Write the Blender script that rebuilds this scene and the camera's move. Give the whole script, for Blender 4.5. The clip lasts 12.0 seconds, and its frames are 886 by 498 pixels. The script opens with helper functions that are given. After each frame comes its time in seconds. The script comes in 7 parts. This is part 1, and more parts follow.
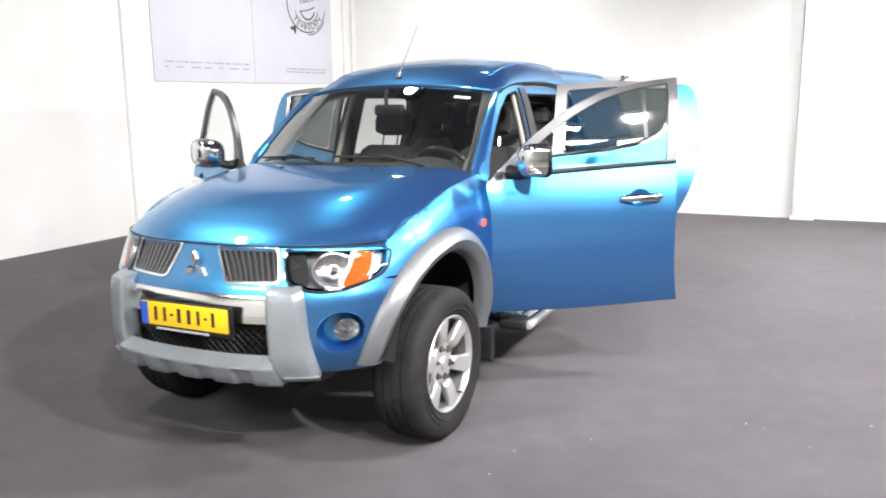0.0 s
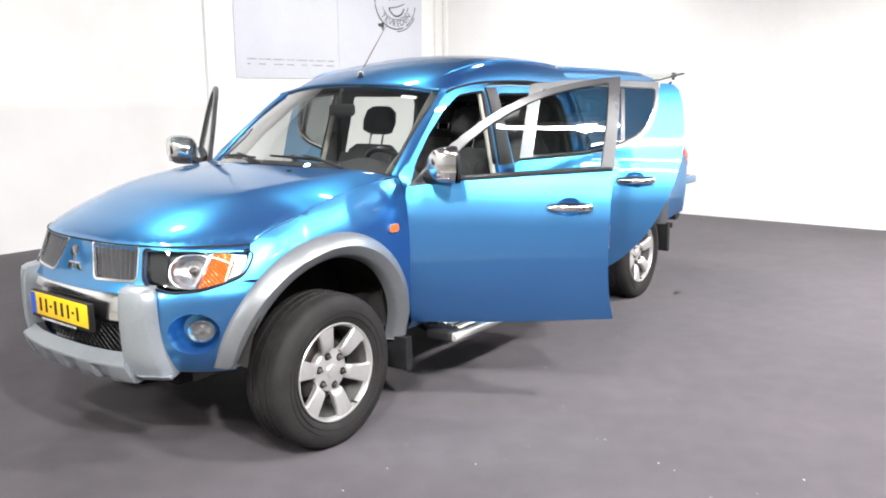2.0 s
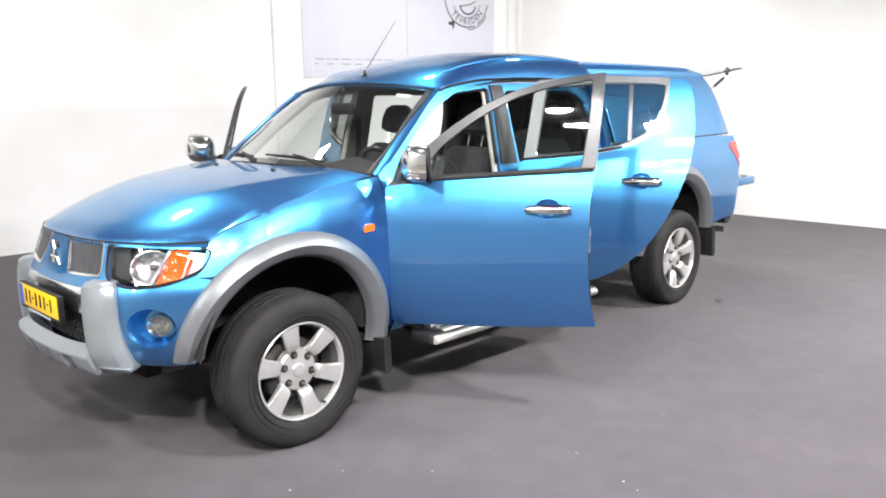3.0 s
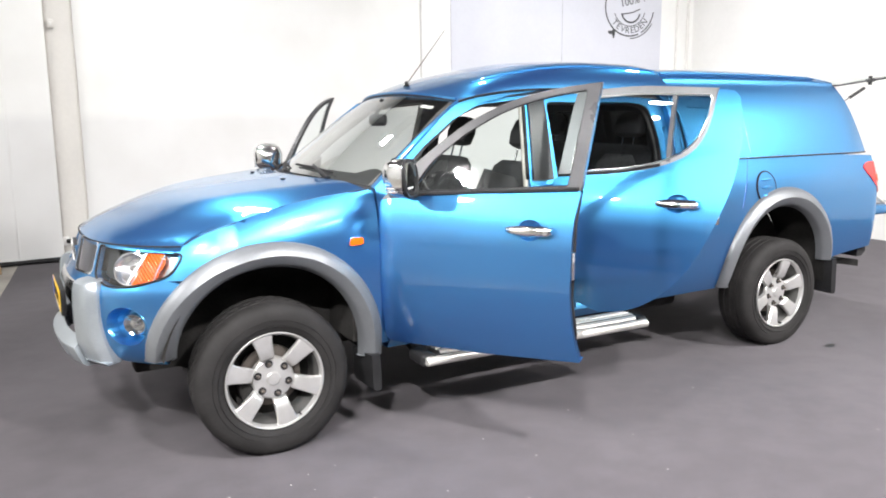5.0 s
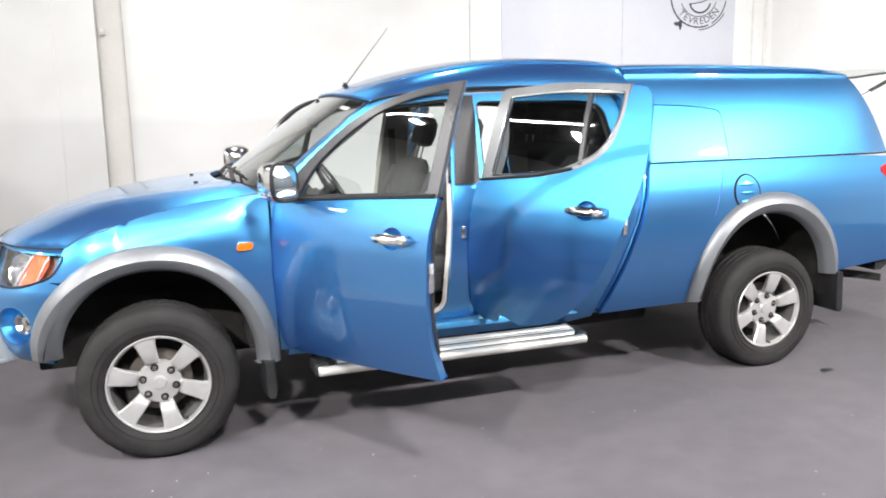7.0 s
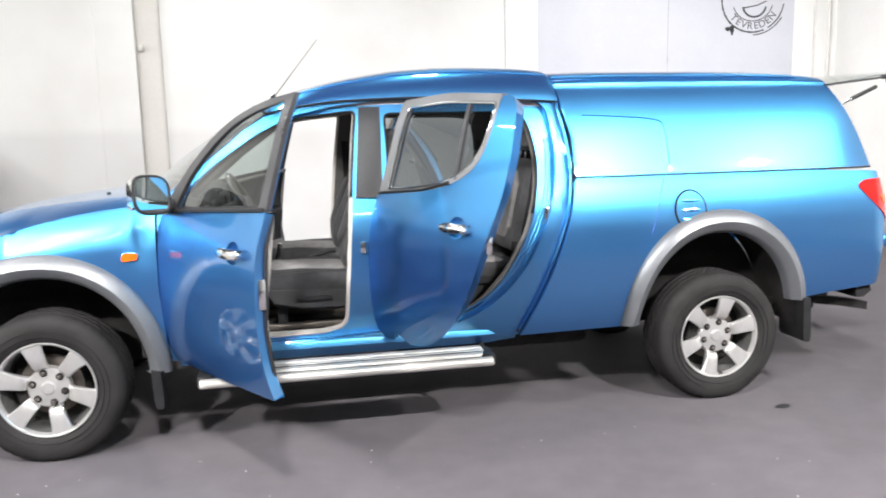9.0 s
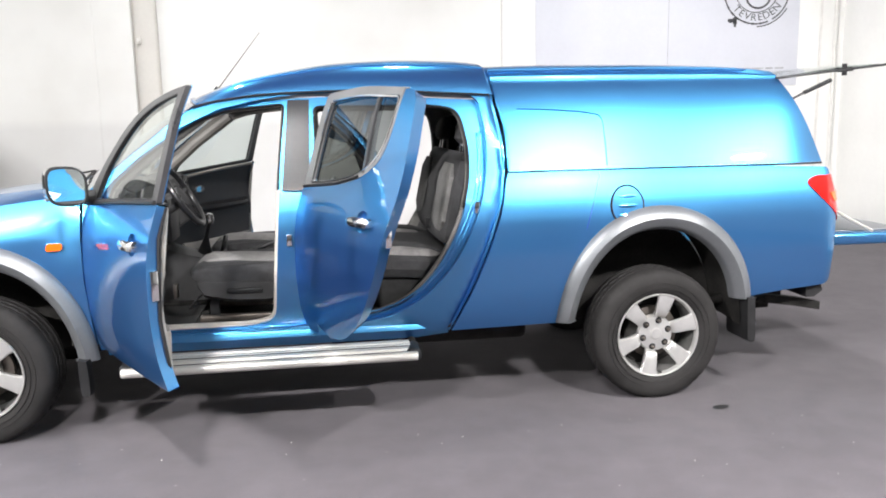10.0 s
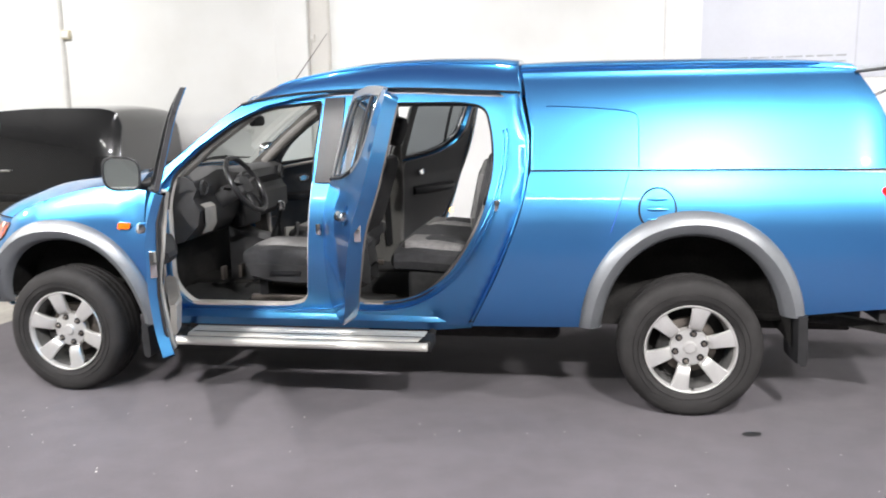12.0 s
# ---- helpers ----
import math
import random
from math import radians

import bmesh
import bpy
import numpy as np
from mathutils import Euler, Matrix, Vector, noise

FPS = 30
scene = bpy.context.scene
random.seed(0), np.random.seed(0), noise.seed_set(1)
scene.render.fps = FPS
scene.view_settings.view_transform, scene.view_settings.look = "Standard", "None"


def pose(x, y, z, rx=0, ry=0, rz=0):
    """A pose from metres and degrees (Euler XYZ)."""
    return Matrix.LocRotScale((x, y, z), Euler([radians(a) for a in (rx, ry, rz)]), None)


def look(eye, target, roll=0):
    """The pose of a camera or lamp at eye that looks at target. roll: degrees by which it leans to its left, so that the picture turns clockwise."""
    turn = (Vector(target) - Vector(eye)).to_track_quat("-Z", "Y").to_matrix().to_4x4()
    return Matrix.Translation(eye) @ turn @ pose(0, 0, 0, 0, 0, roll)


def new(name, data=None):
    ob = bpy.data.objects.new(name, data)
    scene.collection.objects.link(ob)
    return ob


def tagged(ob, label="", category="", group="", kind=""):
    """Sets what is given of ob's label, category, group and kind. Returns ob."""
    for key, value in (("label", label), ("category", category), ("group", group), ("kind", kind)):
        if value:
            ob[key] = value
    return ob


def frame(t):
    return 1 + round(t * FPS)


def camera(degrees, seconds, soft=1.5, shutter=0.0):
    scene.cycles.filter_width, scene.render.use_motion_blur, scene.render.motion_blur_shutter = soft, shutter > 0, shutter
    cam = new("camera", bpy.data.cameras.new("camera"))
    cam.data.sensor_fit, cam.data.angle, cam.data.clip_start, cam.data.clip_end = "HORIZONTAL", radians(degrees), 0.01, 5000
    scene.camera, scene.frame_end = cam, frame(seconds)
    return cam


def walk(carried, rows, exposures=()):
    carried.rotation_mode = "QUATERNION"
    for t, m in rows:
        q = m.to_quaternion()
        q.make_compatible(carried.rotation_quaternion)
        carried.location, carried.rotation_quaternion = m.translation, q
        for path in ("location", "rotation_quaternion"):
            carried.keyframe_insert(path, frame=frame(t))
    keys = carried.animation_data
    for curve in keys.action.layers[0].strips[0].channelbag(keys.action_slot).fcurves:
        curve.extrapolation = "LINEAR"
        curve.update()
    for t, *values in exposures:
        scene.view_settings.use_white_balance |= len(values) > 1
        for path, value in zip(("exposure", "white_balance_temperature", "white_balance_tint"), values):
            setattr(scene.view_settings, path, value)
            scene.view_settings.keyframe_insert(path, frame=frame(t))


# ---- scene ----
cam = camera(58.5, 12.0, 1.85, 0.4)
PATH = [
    (0, (-3.222, -2.345, 1.563), (-1.448, -1.495, 1.199), -0.7),
    (0.5, (-3.044, -2.609, 1.57), (-1.281, -1.735, 1.209), -0.7),
    (1, (-2.862, -2.837, 1.568), (-1.167, -1.839, 1.209), -0.6),
    (1.5, (-2.667, -3.073, 1.574), (-1.016, -2.003, 1.215), -0.4),
    (2, (-2.445, -3.312, 1.58), (-0.882, -2.12, 1.207), -0.4),
    (2.5, (-2.199, -3.538, 1.554), (-0.723, -2.239, 1.189), -0.9),
    (3, (-1.961, -3.744, 1.573), (-0.581, -2.346, 1.199), -0.8),
    (3.2, (-1.866, -3.815, 1.569), (-0.530, -2.363, 1.200), -0.8),
    (5, (-0.983, -4.251, 1.561), (-0.039, -2.521, 1.221), -0.5),
    (5.5, (-0.711, -4.332, 1.566), (0.177, -2.574, 1.219), -0.3),
    (6, (-0.438, -4.432, 1.555), (0.305, -2.607, 1.213), -0.7),
    (6.5, (-0.183, -4.476, 1.568), (0.478, -2.621, 1.218), -0.5),
    (7, (0.112, -4.539, 1.563), (0.754, -2.676, 1.221), -1.1),
    (7.2, (0.216, -4.571, 1.549), (0.803, -2.689, 1.208), -1.1),
    (8.8, (1.072, -4.679, 1.557), (1.414, -2.734, 1.236), -0.8),
    (9, (1.192, -4.693, 1.546), (1.556, -2.751, 1.236), -1.3),
    (9.5, (1.479, -4.729, 1.548), (1.797, -2.782, 1.216), -1.0),
    (10, (1.753, -4.766, 1.538), (2.02, -2.81, 1.212), -1.1),
    (10.5, (2.044, -4.786, 1.544), (2.17, -2.816, 1.223), -0.7),
    (11, (2.308, -4.813, 1.546), (2.353, -2.839, 1.231), -1.1),
    (11.5, (2.565, -4.844, 1.561), (2.455, -2.872, 1.245), -0.6),
    (12, (2.867, -4.811, 1.565), (2.544, -2.867, 1.221), -0.9),
]
walk(cam, [(t, look(eye, target, roll)) for t, eye, target, roll in PATH])

# ---------------------------------------------------------------- light
world = bpy.data.worlds.new("hall_world")
scene.world = world
world.use_nodes = True
world.node_tree.nodes["Background"].inputs[0].default_value = (0.9, 0.95, 1.0, 1)
world.node_tree.nodes["Background"].inputs[1].default_value = 0.02


def area_lamp(name, m, size_x, size_y, watts, colour, spread=180, shape="RECTANGLE"):
    data = bpy.data.lights.new(name, "AREA")
    data.shape, data.size, data.size_y, data.energy, data.color = shape, size_x, size_y, watts, colour
    data.spread = radians(spread)
    ob = new(name, data)
    ob.matrix_world = m
    return ob


# fluorescent tubes: place, turn, watts, length
TUBES = [
    ((-5.66, 1.92, 4.95), 90, 265, 2.4),
    ((-6.45, 1.05, 4.95), 10, 110, 0.5),
    ((-4.5, -5.0, 4.95), -63, 90, 2.4),
    ((3.4, -9.2, 4.6), 0, 110, 2.4),
    ((-1.0, -9.2, 4.6), 0, 110, 2.4),
]
for place, turn, watts, length in TUBES:
    area_lamp("tube_light", pose(*place, 0, 0, turn), length, 0.14, watts, (1.0, 0.99, 0.97))
# compact spotlights under the ceiling: place, target, watts, beam
SPOTS = [
    ((-2.33, -5.43, 4.3), (0.5, -1.0, 1.1), 175, 80),
    ((-3.15, -3.08, 4.3), (0.7, -0.8, 1.3), 92, 75),
    ((-6.5, -0.8, 4.1), (0.8, -1.4, 0.9), 36, 60),
    ((1.0, -4.2, 3.6), (0.8, -2.2, 0.3), 240, 130),
    ((4.25, -4.3, 3.7), (4.0, -2.2, 0.3), 345, 130),
    ((6.4, -4.0, 3.7), (5.8, -2.4, 0.3), 225, 130),
    ((-2.07, -0.93, 4.9), (-0.4, -1.3, 0.0), 34, 135),
    ((0.1, 2.3, 4.6), (0.0, 0.4, 0.6), 42, 110),
    ((2.4, 1.3, 4.6), (2.4, 0.6, 0.0), 25, 130),
    ((5.4, 1.0, 4.6), (5.4, 0.3, 0.0), 52, 110),
    # added lamps, unseen, that brighten the white walls
    ((-3.6, 2.4, 4.6), (-3.8, 5.4, 1.8), 56, 120),
    ((0.6, 2.4, 4.6), (0.6, 5.4, 1.8), 74, 120),
    ((4.8, 2.0, 4.6), (5.4, 5.2, 1.8), 92, 120),
    ((5.6, -2.4, 4.6), (8.1, -2.6, 1.6), 72, 120),
    ((5.7, 1.8, 4.6), (8.1, 2.4, 1.8), 90, 120),
]
for place, target, watts, beam in SPOTS:
    area_lamp("spot_light", look(place, target), 0.28, 0.28, watts, (1.0, 0.975, 0.97), beam, "DISK")

# ---------------------------------------------------------------- materials
def shader(name, colour, rough=0.5, metal=0.0, coat=0.0, specular=0.5):
    m = bpy.data.materials.new(name)
    m.use_nodes = True
    b = m.node_tree.nodes["Principled BSDF"]
    b.inputs["Base Color"].default_value = (*colour, 1)
    b.inputs["Roughness"].default_value = rough
    b.inputs["Metallic"].default_value = metal
    b.inputs["Coat Weight"].default_value = coat
    b.inputs["Coat Roughness"].default_value = 0.04
    b.inputs["Specular IOR Level"].default_value = specular
    return m, m.node_tree.nodes, m.node_tree.links, b


def noise_node(nodes, links, scale, detail=4.0, stretch=(1, 1, 1)):
    place = nodes.new("ShaderNodeTexCoord")
    mapping = nodes.new("ShaderNodeMapping")
    mapping.inputs["Scale"].default_value = stretch
    n = nodes.new("ShaderNodeTexNoise")
    n.inputs["Scale"].default_value, n.inputs["Detail"].default_value = scale, detail
    links.new(place.outputs["Object"], mapping.inputs["Vector"])
    links.new(mapping.outputs[0], n.inputs["Vector"])
    return n


def tinted(nodes, links, n, dark, light, target, low=0.35, high=0.65):
    ramp = nodes.new("ShaderNodeValToRGB")
    ramp.color_ramp.elements[0].position, ramp.color_ramp.elements[1].position = low, high
    ramp.color_ramp.elements[0].color, ramp.color_ramp.elements[1].color = (*dark, 1), (*light, 1)
    links.new(n.outputs["Fac"], ramp.inputs[0])
    if target is not None:
        links.new(ramp.outputs[0], target)
    return ramp


def bumped(nodes, links, n, b, strength, distance):
    bump = nodes.new("ShaderNodeBump")
    bump.inputs["Strength"].default_value, bump.inputs["Distance"].default_value = strength, distance
    links.new(n.outputs["Fac"], bump.inputs["Height"])
    links.new(bump.outputs[0], b.inputs["Normal"])
    return bump


def varied(name, colour, rough, scale, spread=0.15, bump=0.0, distance=0.002, metal=0.0, coat=0.0, stretch=(1, 1, 1), grain=0.0):
    """A surface whose colour and gloss wander at two scales, with fine relief."""
    m, nodes, links, b = shader(name, colour, rough, metal, coat)
    n = noise_node(nodes, links, scale, 5, stretch)
    dark = tuple(c * (1 - spread) for c in colour)
    light = tuple(min(1, c * (1 + spread)) for c in colour)
    ramp = tinted(nodes, links, n, dark, light, b.inputs["Base Color"])
    fine = noise_node(nodes, links, grain or scale * 14, 3, stretch)
    mix = nodes.new("ShaderNodeMixRGB")
    mix.blend_type = "MULTIPLY"
    mix.inputs[0].default_value = min(1, spread * 1.5)
    links.new(ramp.outputs[0], mix.inputs[1])
    links.new(tinted(nodes, links, fine, (0.6, 0.6, 0.6), (1, 1, 1), None).outputs[0], mix.inputs[2])
    links.new(mix.outputs[0], b.inputs["Base Color"])
    span = nodes.new("ShaderNodeMapRange")
    span.inputs["To Min"].default_value, span.inputs["To Max"].default_value = max(0.02, rough - 0.08), min(1, rough + 0.08)
    links.new(n.outputs["Fac"], span.inputs["Value"])
    links.new(span.outputs[0], b.inputs["Roughness"])
    if bump:
        bumped(nodes, links, fine, b, bump, distance)
    return m


def metallic_paint(name, flake_colour, pigment, flake):
    """Bright flakes in a deep pigment under a clear coat."""
    m, nodes, links, deep = shader(name, pigment, 0.5, 0.0, 1.0)
    deep.inputs["Coat Roughness"].default_value = 0.03
    deep.inputs["Coat IOR"].default_value = 1.6
    bright = nodes.new("ShaderNodeBsdfPrincipled")
    bright.inputs["Metallic"].default_value = 1.0
    bright.inputs["Specular Tint"].default_value = (0.35, 0.72, 0.95, 1)
    bright.inputs["Coat Weight"].default_value = 1.0
    bright.inputs["Coat Roughness"].default_value = 0.03
    bright.inputs["Coat IOR"].default_value = 1.6
    fine = noise_node(nodes, links, 900, 2)
    tinted(nodes, links, fine, tuple(c * (1 - flake) for c in flake_colour), tuple(min(1, c * (1 + flake)) for c in flake_colour), bright.inputs["Base Color"])
    dust = noise_node(nodes, links, 3, 5)
    span = nodes.new("ShaderNodeMapRange")
    span.inputs["To Min"].default_value, span.inputs["To Max"].default_value = 0.31, 0.37
    links.new(dust.outputs["Fac"], span.inputs["Value"])
    links.new(span.outputs[0], bright.inputs["Roughness"])
    mix = nodes.new("ShaderNodeMixShader")
    mix.inputs[0].default_value = 0.62
    links.new(deep.outputs[0], mix.inputs[1])
    links.new(bright.outputs[0], mix.inputs[2])
    links.new(mix.outputs[0], nodes["Material Output"].inputs["Surface"])
    return m


def glass(name, tint, rough=0.0, gloss_least=0.075, rise=3.8):
    """Thin car glass: mostly straight through, with the gloss of a pane."""
    m = bpy.data.materials.new(name)
    m.use_nodes = True
    nodes, links = m.node_tree.nodes, m.node_tree.links
    out = nodes["Material Output"]
    nodes.remove(nodes["Principled BSDF"])
    clearing = nodes.new("ShaderNodeBsdfTransparent")
    clearing.inputs[0].default_value = (*tint, 1)
    gloss = nodes.new("ShaderNodeBsdfGlossy")
    gloss.inputs["Roughness"].default_value = 0.02 + rough
    gloss.inputs["Color"].default_value = (0.97, 0.98, 0.98, 1)
    slant = nodes.new("ShaderNodeLayerWeight")
    slant.inputs[0].default_value = 0.5
    steep = nodes.new("ShaderNodeMath")
    steep.operation = "POWER"
    steep.inputs[1].default_value = rise
    links.new(slant.outputs["Facing"], steep.inputs[0])
    fresnel = nodes.new("ShaderNodeMapRange")
    fresnel.inputs["To Min"].default_value = gloss_least
    links.new(steep.outputs[0], fresnel.inputs["Value"])
    mix = nodes.new("ShaderNodeMixShader")
    links.new(fresnel.outputs[0], mix.inputs[0])
    links.new(clearing.outputs[0], mix.inputs[1])
    links.new(gloss.outputs[0], mix.inputs[2])
    links.new(mix.outputs[0], out.inputs["Surface"])
    return m


BLUE = metallic_paint("blue metallic paint", (0.063, 0.388, 0.71), (0.009, 0.023, 0.145), 0.14)
SILVER = varied("silver bumper plastic", (0.33, 0.36, 0.385), 0.34, 6, 0.06, 0.05, 0.0005, metal=0.6)
GREYTRIM = varied("grey arch plastic", (0.15, 0.158, 0.168), 0.38, 5, 0.08, 0.05, 0.0005, metal=0.35)
SLATGREY = varied("dark metallic slat plastic", (0.10, 0.10, 0.106), 0.4, 6, 0.08, 0.05, 0.0005, metal=0.3)
FRAME = varied("dark satin window frame", (0.038, 0.038, 0.041), 0.30, 8, 0.1, 0.03, 0.0004, metal=0.1)
# rear door frames: same satin, greyed to paint in a pale reflection
FRAMESHEEN = varied("satin window frame with painted grey sheen", (0.20, 0.205, 0.21), 0.32, 8, 0.08, 0.03, 0.0004, metal=0.4)
BLACK = varied("black moulded plastic", (0.018, 0.018, 0.019), 0.5, 9, 0.2, 0.15, 0.0006)
UNDER = varied("dirty black underseal", (0.022, 0.021, 0.02), 0.85, 5, 0.4, 0.5, 0.003)
RUBBER = varied("tyre rubber", (0.02, 0.019, 0.0188), 0.72, 7, 0.25, 0.25, 0.0008)
for dull in (RUBBER, UNDER, BLACK):
    dull.node_tree.nodes["Principled BSDF"].inputs["Specular IOR Level"].default_value = 0.18
FILM = varied("satin dark pillar film", (0.022, 0.022, 0.024), 0.34, 8, 0.1)
FILM.node_tree.nodes["Principled BSDF"].inputs["Specular IOR Level"].default_value = 0.3
CHROME = shader("chrome", (0.88, 0.88, 0.89), 0.12, 1.0)[0]
ALLOY = varied("silver alloy", (0.66, 0.655, 0.64), 0.3, 10, 0.06, 0.04, 0.0004, metal=0.75)
STEEL = varied("brushed steel step", (0.58, 0.565, 0.53), 0.42, 4, 0.08, 0.05, 0.0003, metal=0.45, stretch=(0.05, 1, 1))
# rim barrel, darker than the alloy of the spokes
BARREL = varied("darker rim inside", (0.10, 0.098, 0.095), 0.6, 12, 0.3, 0.1, 0.0006, metal=0.4)
DULLSTEEL = varied("dull brake steel", (0.16, 0.14, 0.125), 0.5, 12, 0.3, 0.1, 0.0006, metal=0.8)
WINDSCREEN = glass("windscreen glass", (0.84, 0.89, 0.86), 0.0, 0.17, 2.0)
CLEAR = glass("door glass", (0.76, 0.82, 0.80), 0.0, 0.11)
PRIVACY = glass("tinted rear glass", (0.20, 0.22, 0.23))
LENS = glass("headlamp lens", (0.92, 0.93, 0.94), 0.0, 0.07)
MIRROR = shader("mirror glass", (0.88, 0.89, 0.9), 0.015, 1.0)[0]
AMBER = shader("amber lens", (0.78, 0.105, 0.006), 0.12, 0.0, 1.0)[0]
COURTESY = shader("lit door lamp lens", (0.8, 0.45, 0.2), 0.3)[0]
COURTESY.node_tree.nodes["Principled BSDF"].inputs["Emission Color"].default_value = (1.0, 0.55, 0.22, 1)
COURTESY.node_tree.nodes["Principled BSDF"].inputs["Emission Strength"].default_value = 3.0
RED = shader("red tail lamp lens", (0.62, 0.008, 0.006), 0.12, 0.0, 1.0)[0]
REFLECTOR = shader("lamp reflector", (0.95, 0.95, 0.96), 0.16, 1.0)[0]
FOGGLASS = shader("fog light glass", (0.45, 0.46, 0.47), 0.12, 0.9, 1.0)[0]
LAMPSILVER = varied("aluminised lamp bowl", (0.80, 0.80, 0.82), 0.24, 20, 0.06, metal=1.0)
LINING = varied("dark grey pillar lining", (0.10, 0.096, 0.09), 0.6, 15, 0.08, 0.25, 0.0006, grain=300)
PILLARTRIM = varied("warm grey pillar trim", (0.115, 0.109, 0.10), 0.6, 15, 0.08, 0.25, 0.0006, grain=300)
FABRIC = varied("light grey seat fabric", (0.165, 0.16, 0.157), 0.95, 30, 0.14, 0.5, 0.0012, grain=500)
BACKFABRIC = varied("mid grey seat fabric", (0.10, 0.098, 0.096), 0.95, 30, 0.14, 0.5, 0.0012, grain=500)
LEATHER = varied("black wheel leather", (0.016, 0.016, 0.017), 0.3, 12, 0.15, 0.1, 0.0004)
DARKFABRIC = varied("dark grey seat fabric", (0.032, 0.032, 0.034), 0.95, 30, 0.2, 0.5, 0.0012, grain=500)
DASH = varied("charcoal dashboard plastic", (0.026, 0.026, 0.027), 0.6, 20, 0.15, 0.3, 0.0006, grain=400)
SEALBEIGE = varied("pale beige sill trim", (0.42, 0.395, 0.36), 0.6, 15, 0.08, 0.2, 0.0006, grain=300)
BEIGE = varied("warm grey interior plastic", (0.26, 0.245, 0.225), 0.6, 15, 0.08, 0.25, 0.0006, grain=300)
FLOORMAT = varied("black cabin carpet", (0.02, 0.02, 0.02), 0.98, 25, 0.3, 0.8, 0.002, grain=350)
HEADLINER = varied("pale headliner", (0.45, 0.44, 0.42), 0.95, 20, 0.06, 0.3, 0.001)
YELLOW = varied("yellow plate", (0.86, 0.52, 0.012), 0.35, 15, 0.05)
PLATEBLUE = varied("blue plate strip", (0.02, 0.08, 0.45), 0.35, 15, 0.05)
WHITEPLASTIC = varied("white plastic", (0.75, 0.74, 0.71), 0.45, 10, 0.05)
CARBLACK = shader("black car paint", (0.012, 0.012, 0.013), 0.25, 0.2, 1.0)[0]
PRINT = varied("grey printing ink", (0.075, 0.078, 0.085), 0.8, 18, 0.4)
PALEPRINT = varied("pale printing ink", (0.42, 0.43, 0.46), 0.8, 18, 0.2)
POSTER = varied("pale printed poster", (0.645, 0.66, 0.72), 0.6, 1.5, 0.03, 0.02, 0.0005)
LINT = varied("grey lint", (0.34, 0.33, 0.32), 0.95, 40, 0.2)
WOOD = varied("bare pallet wood", (0.36, 0.25, 0.15), 0.8, 6, 0.25, 0.3, 0.001, stretch=(1, 8, 8))


def wall_paint(name, colour, lower, height):
    """White rolled paint, greyer below the dado line, with faint scuffs."""
    m, nodes, links, b = shader(name, colour, 0.75)
    where = nodes.new("ShaderNodeTexCoord")
    split = nodes.new("ShaderNodeSeparateXYZ")
    links.new(where.outputs["Object"], split.inputs[0])
    step = nodes.new("ShaderNodeMapRange")
    step.inputs["From Min"].default_value, step.inputs["From Max"].default_value = height - 0.06, height + 0.06
    links.new(split.outputs["Z"], step.inputs["Value"])
    mix = nodes.new("ShaderNodeMixRGB")
    mix.inputs[1].default_value, mix.inputs[2].default_value = (*lower, 1), (*colour, 1)
    links.new(step.outputs[0], mix.inputs[0])
    n = noise_node(nodes, links, 1.3, 6)
    dirt = tinted(nodes, links, n, (0.93, 0.925, 0.915), (1, 1, 1), None, 0.3, 0.6)
    mult = nodes.new("ShaderNodeMixRGB")
    mult.blend_type = "MULTIPLY"
    mult.inputs[0].default_value = 1
    links.new(mix.outputs[0], mult.inputs[1])
    links.new(dirt.outputs[0], mult.inputs[2])
    links.new(mult.outputs[0], b.inputs["Base Color"])
    bumped(nodes, links, noise_node(nodes, links, 90, 4), b, 0.12, 0.002)
    return m


WALL = wall_paint("white wall paint", (0.82, 0.82, 0.80), (0.74, 0.74, 0.73), 1.55)
WALLPLAIN = varied("plain white wall paint", (0.82, 0.82, 0.80), 0.75, 1.2, 0.03, 0.1, 0.002)
# the beige paints in the soft shade next to the wall cladding
COLUMN = varied("beige column colour holding its shade", (0.67, 0.65, 0.61), 0.75, 1.5, 0.05, 0.1, 0.002)
CEILING = varied("dark hall ceiling", (0.11, 0.11, 0.115), 0.85, 1.5, 0.08)
# unseen south wall, kept dark so the car's flanks reflect less
GREYWALL = varied("unseen hall wall darkened for reflections", (0.15, 0.15, 0.155), 0.8, 1.2, 0.1, 0.1, 0.002)
CONCRETE = varied("dusty concrete floor", (0.33, 0.31, 0.275), 0.8, 1.6, 0.18, 0.25, 0.002)


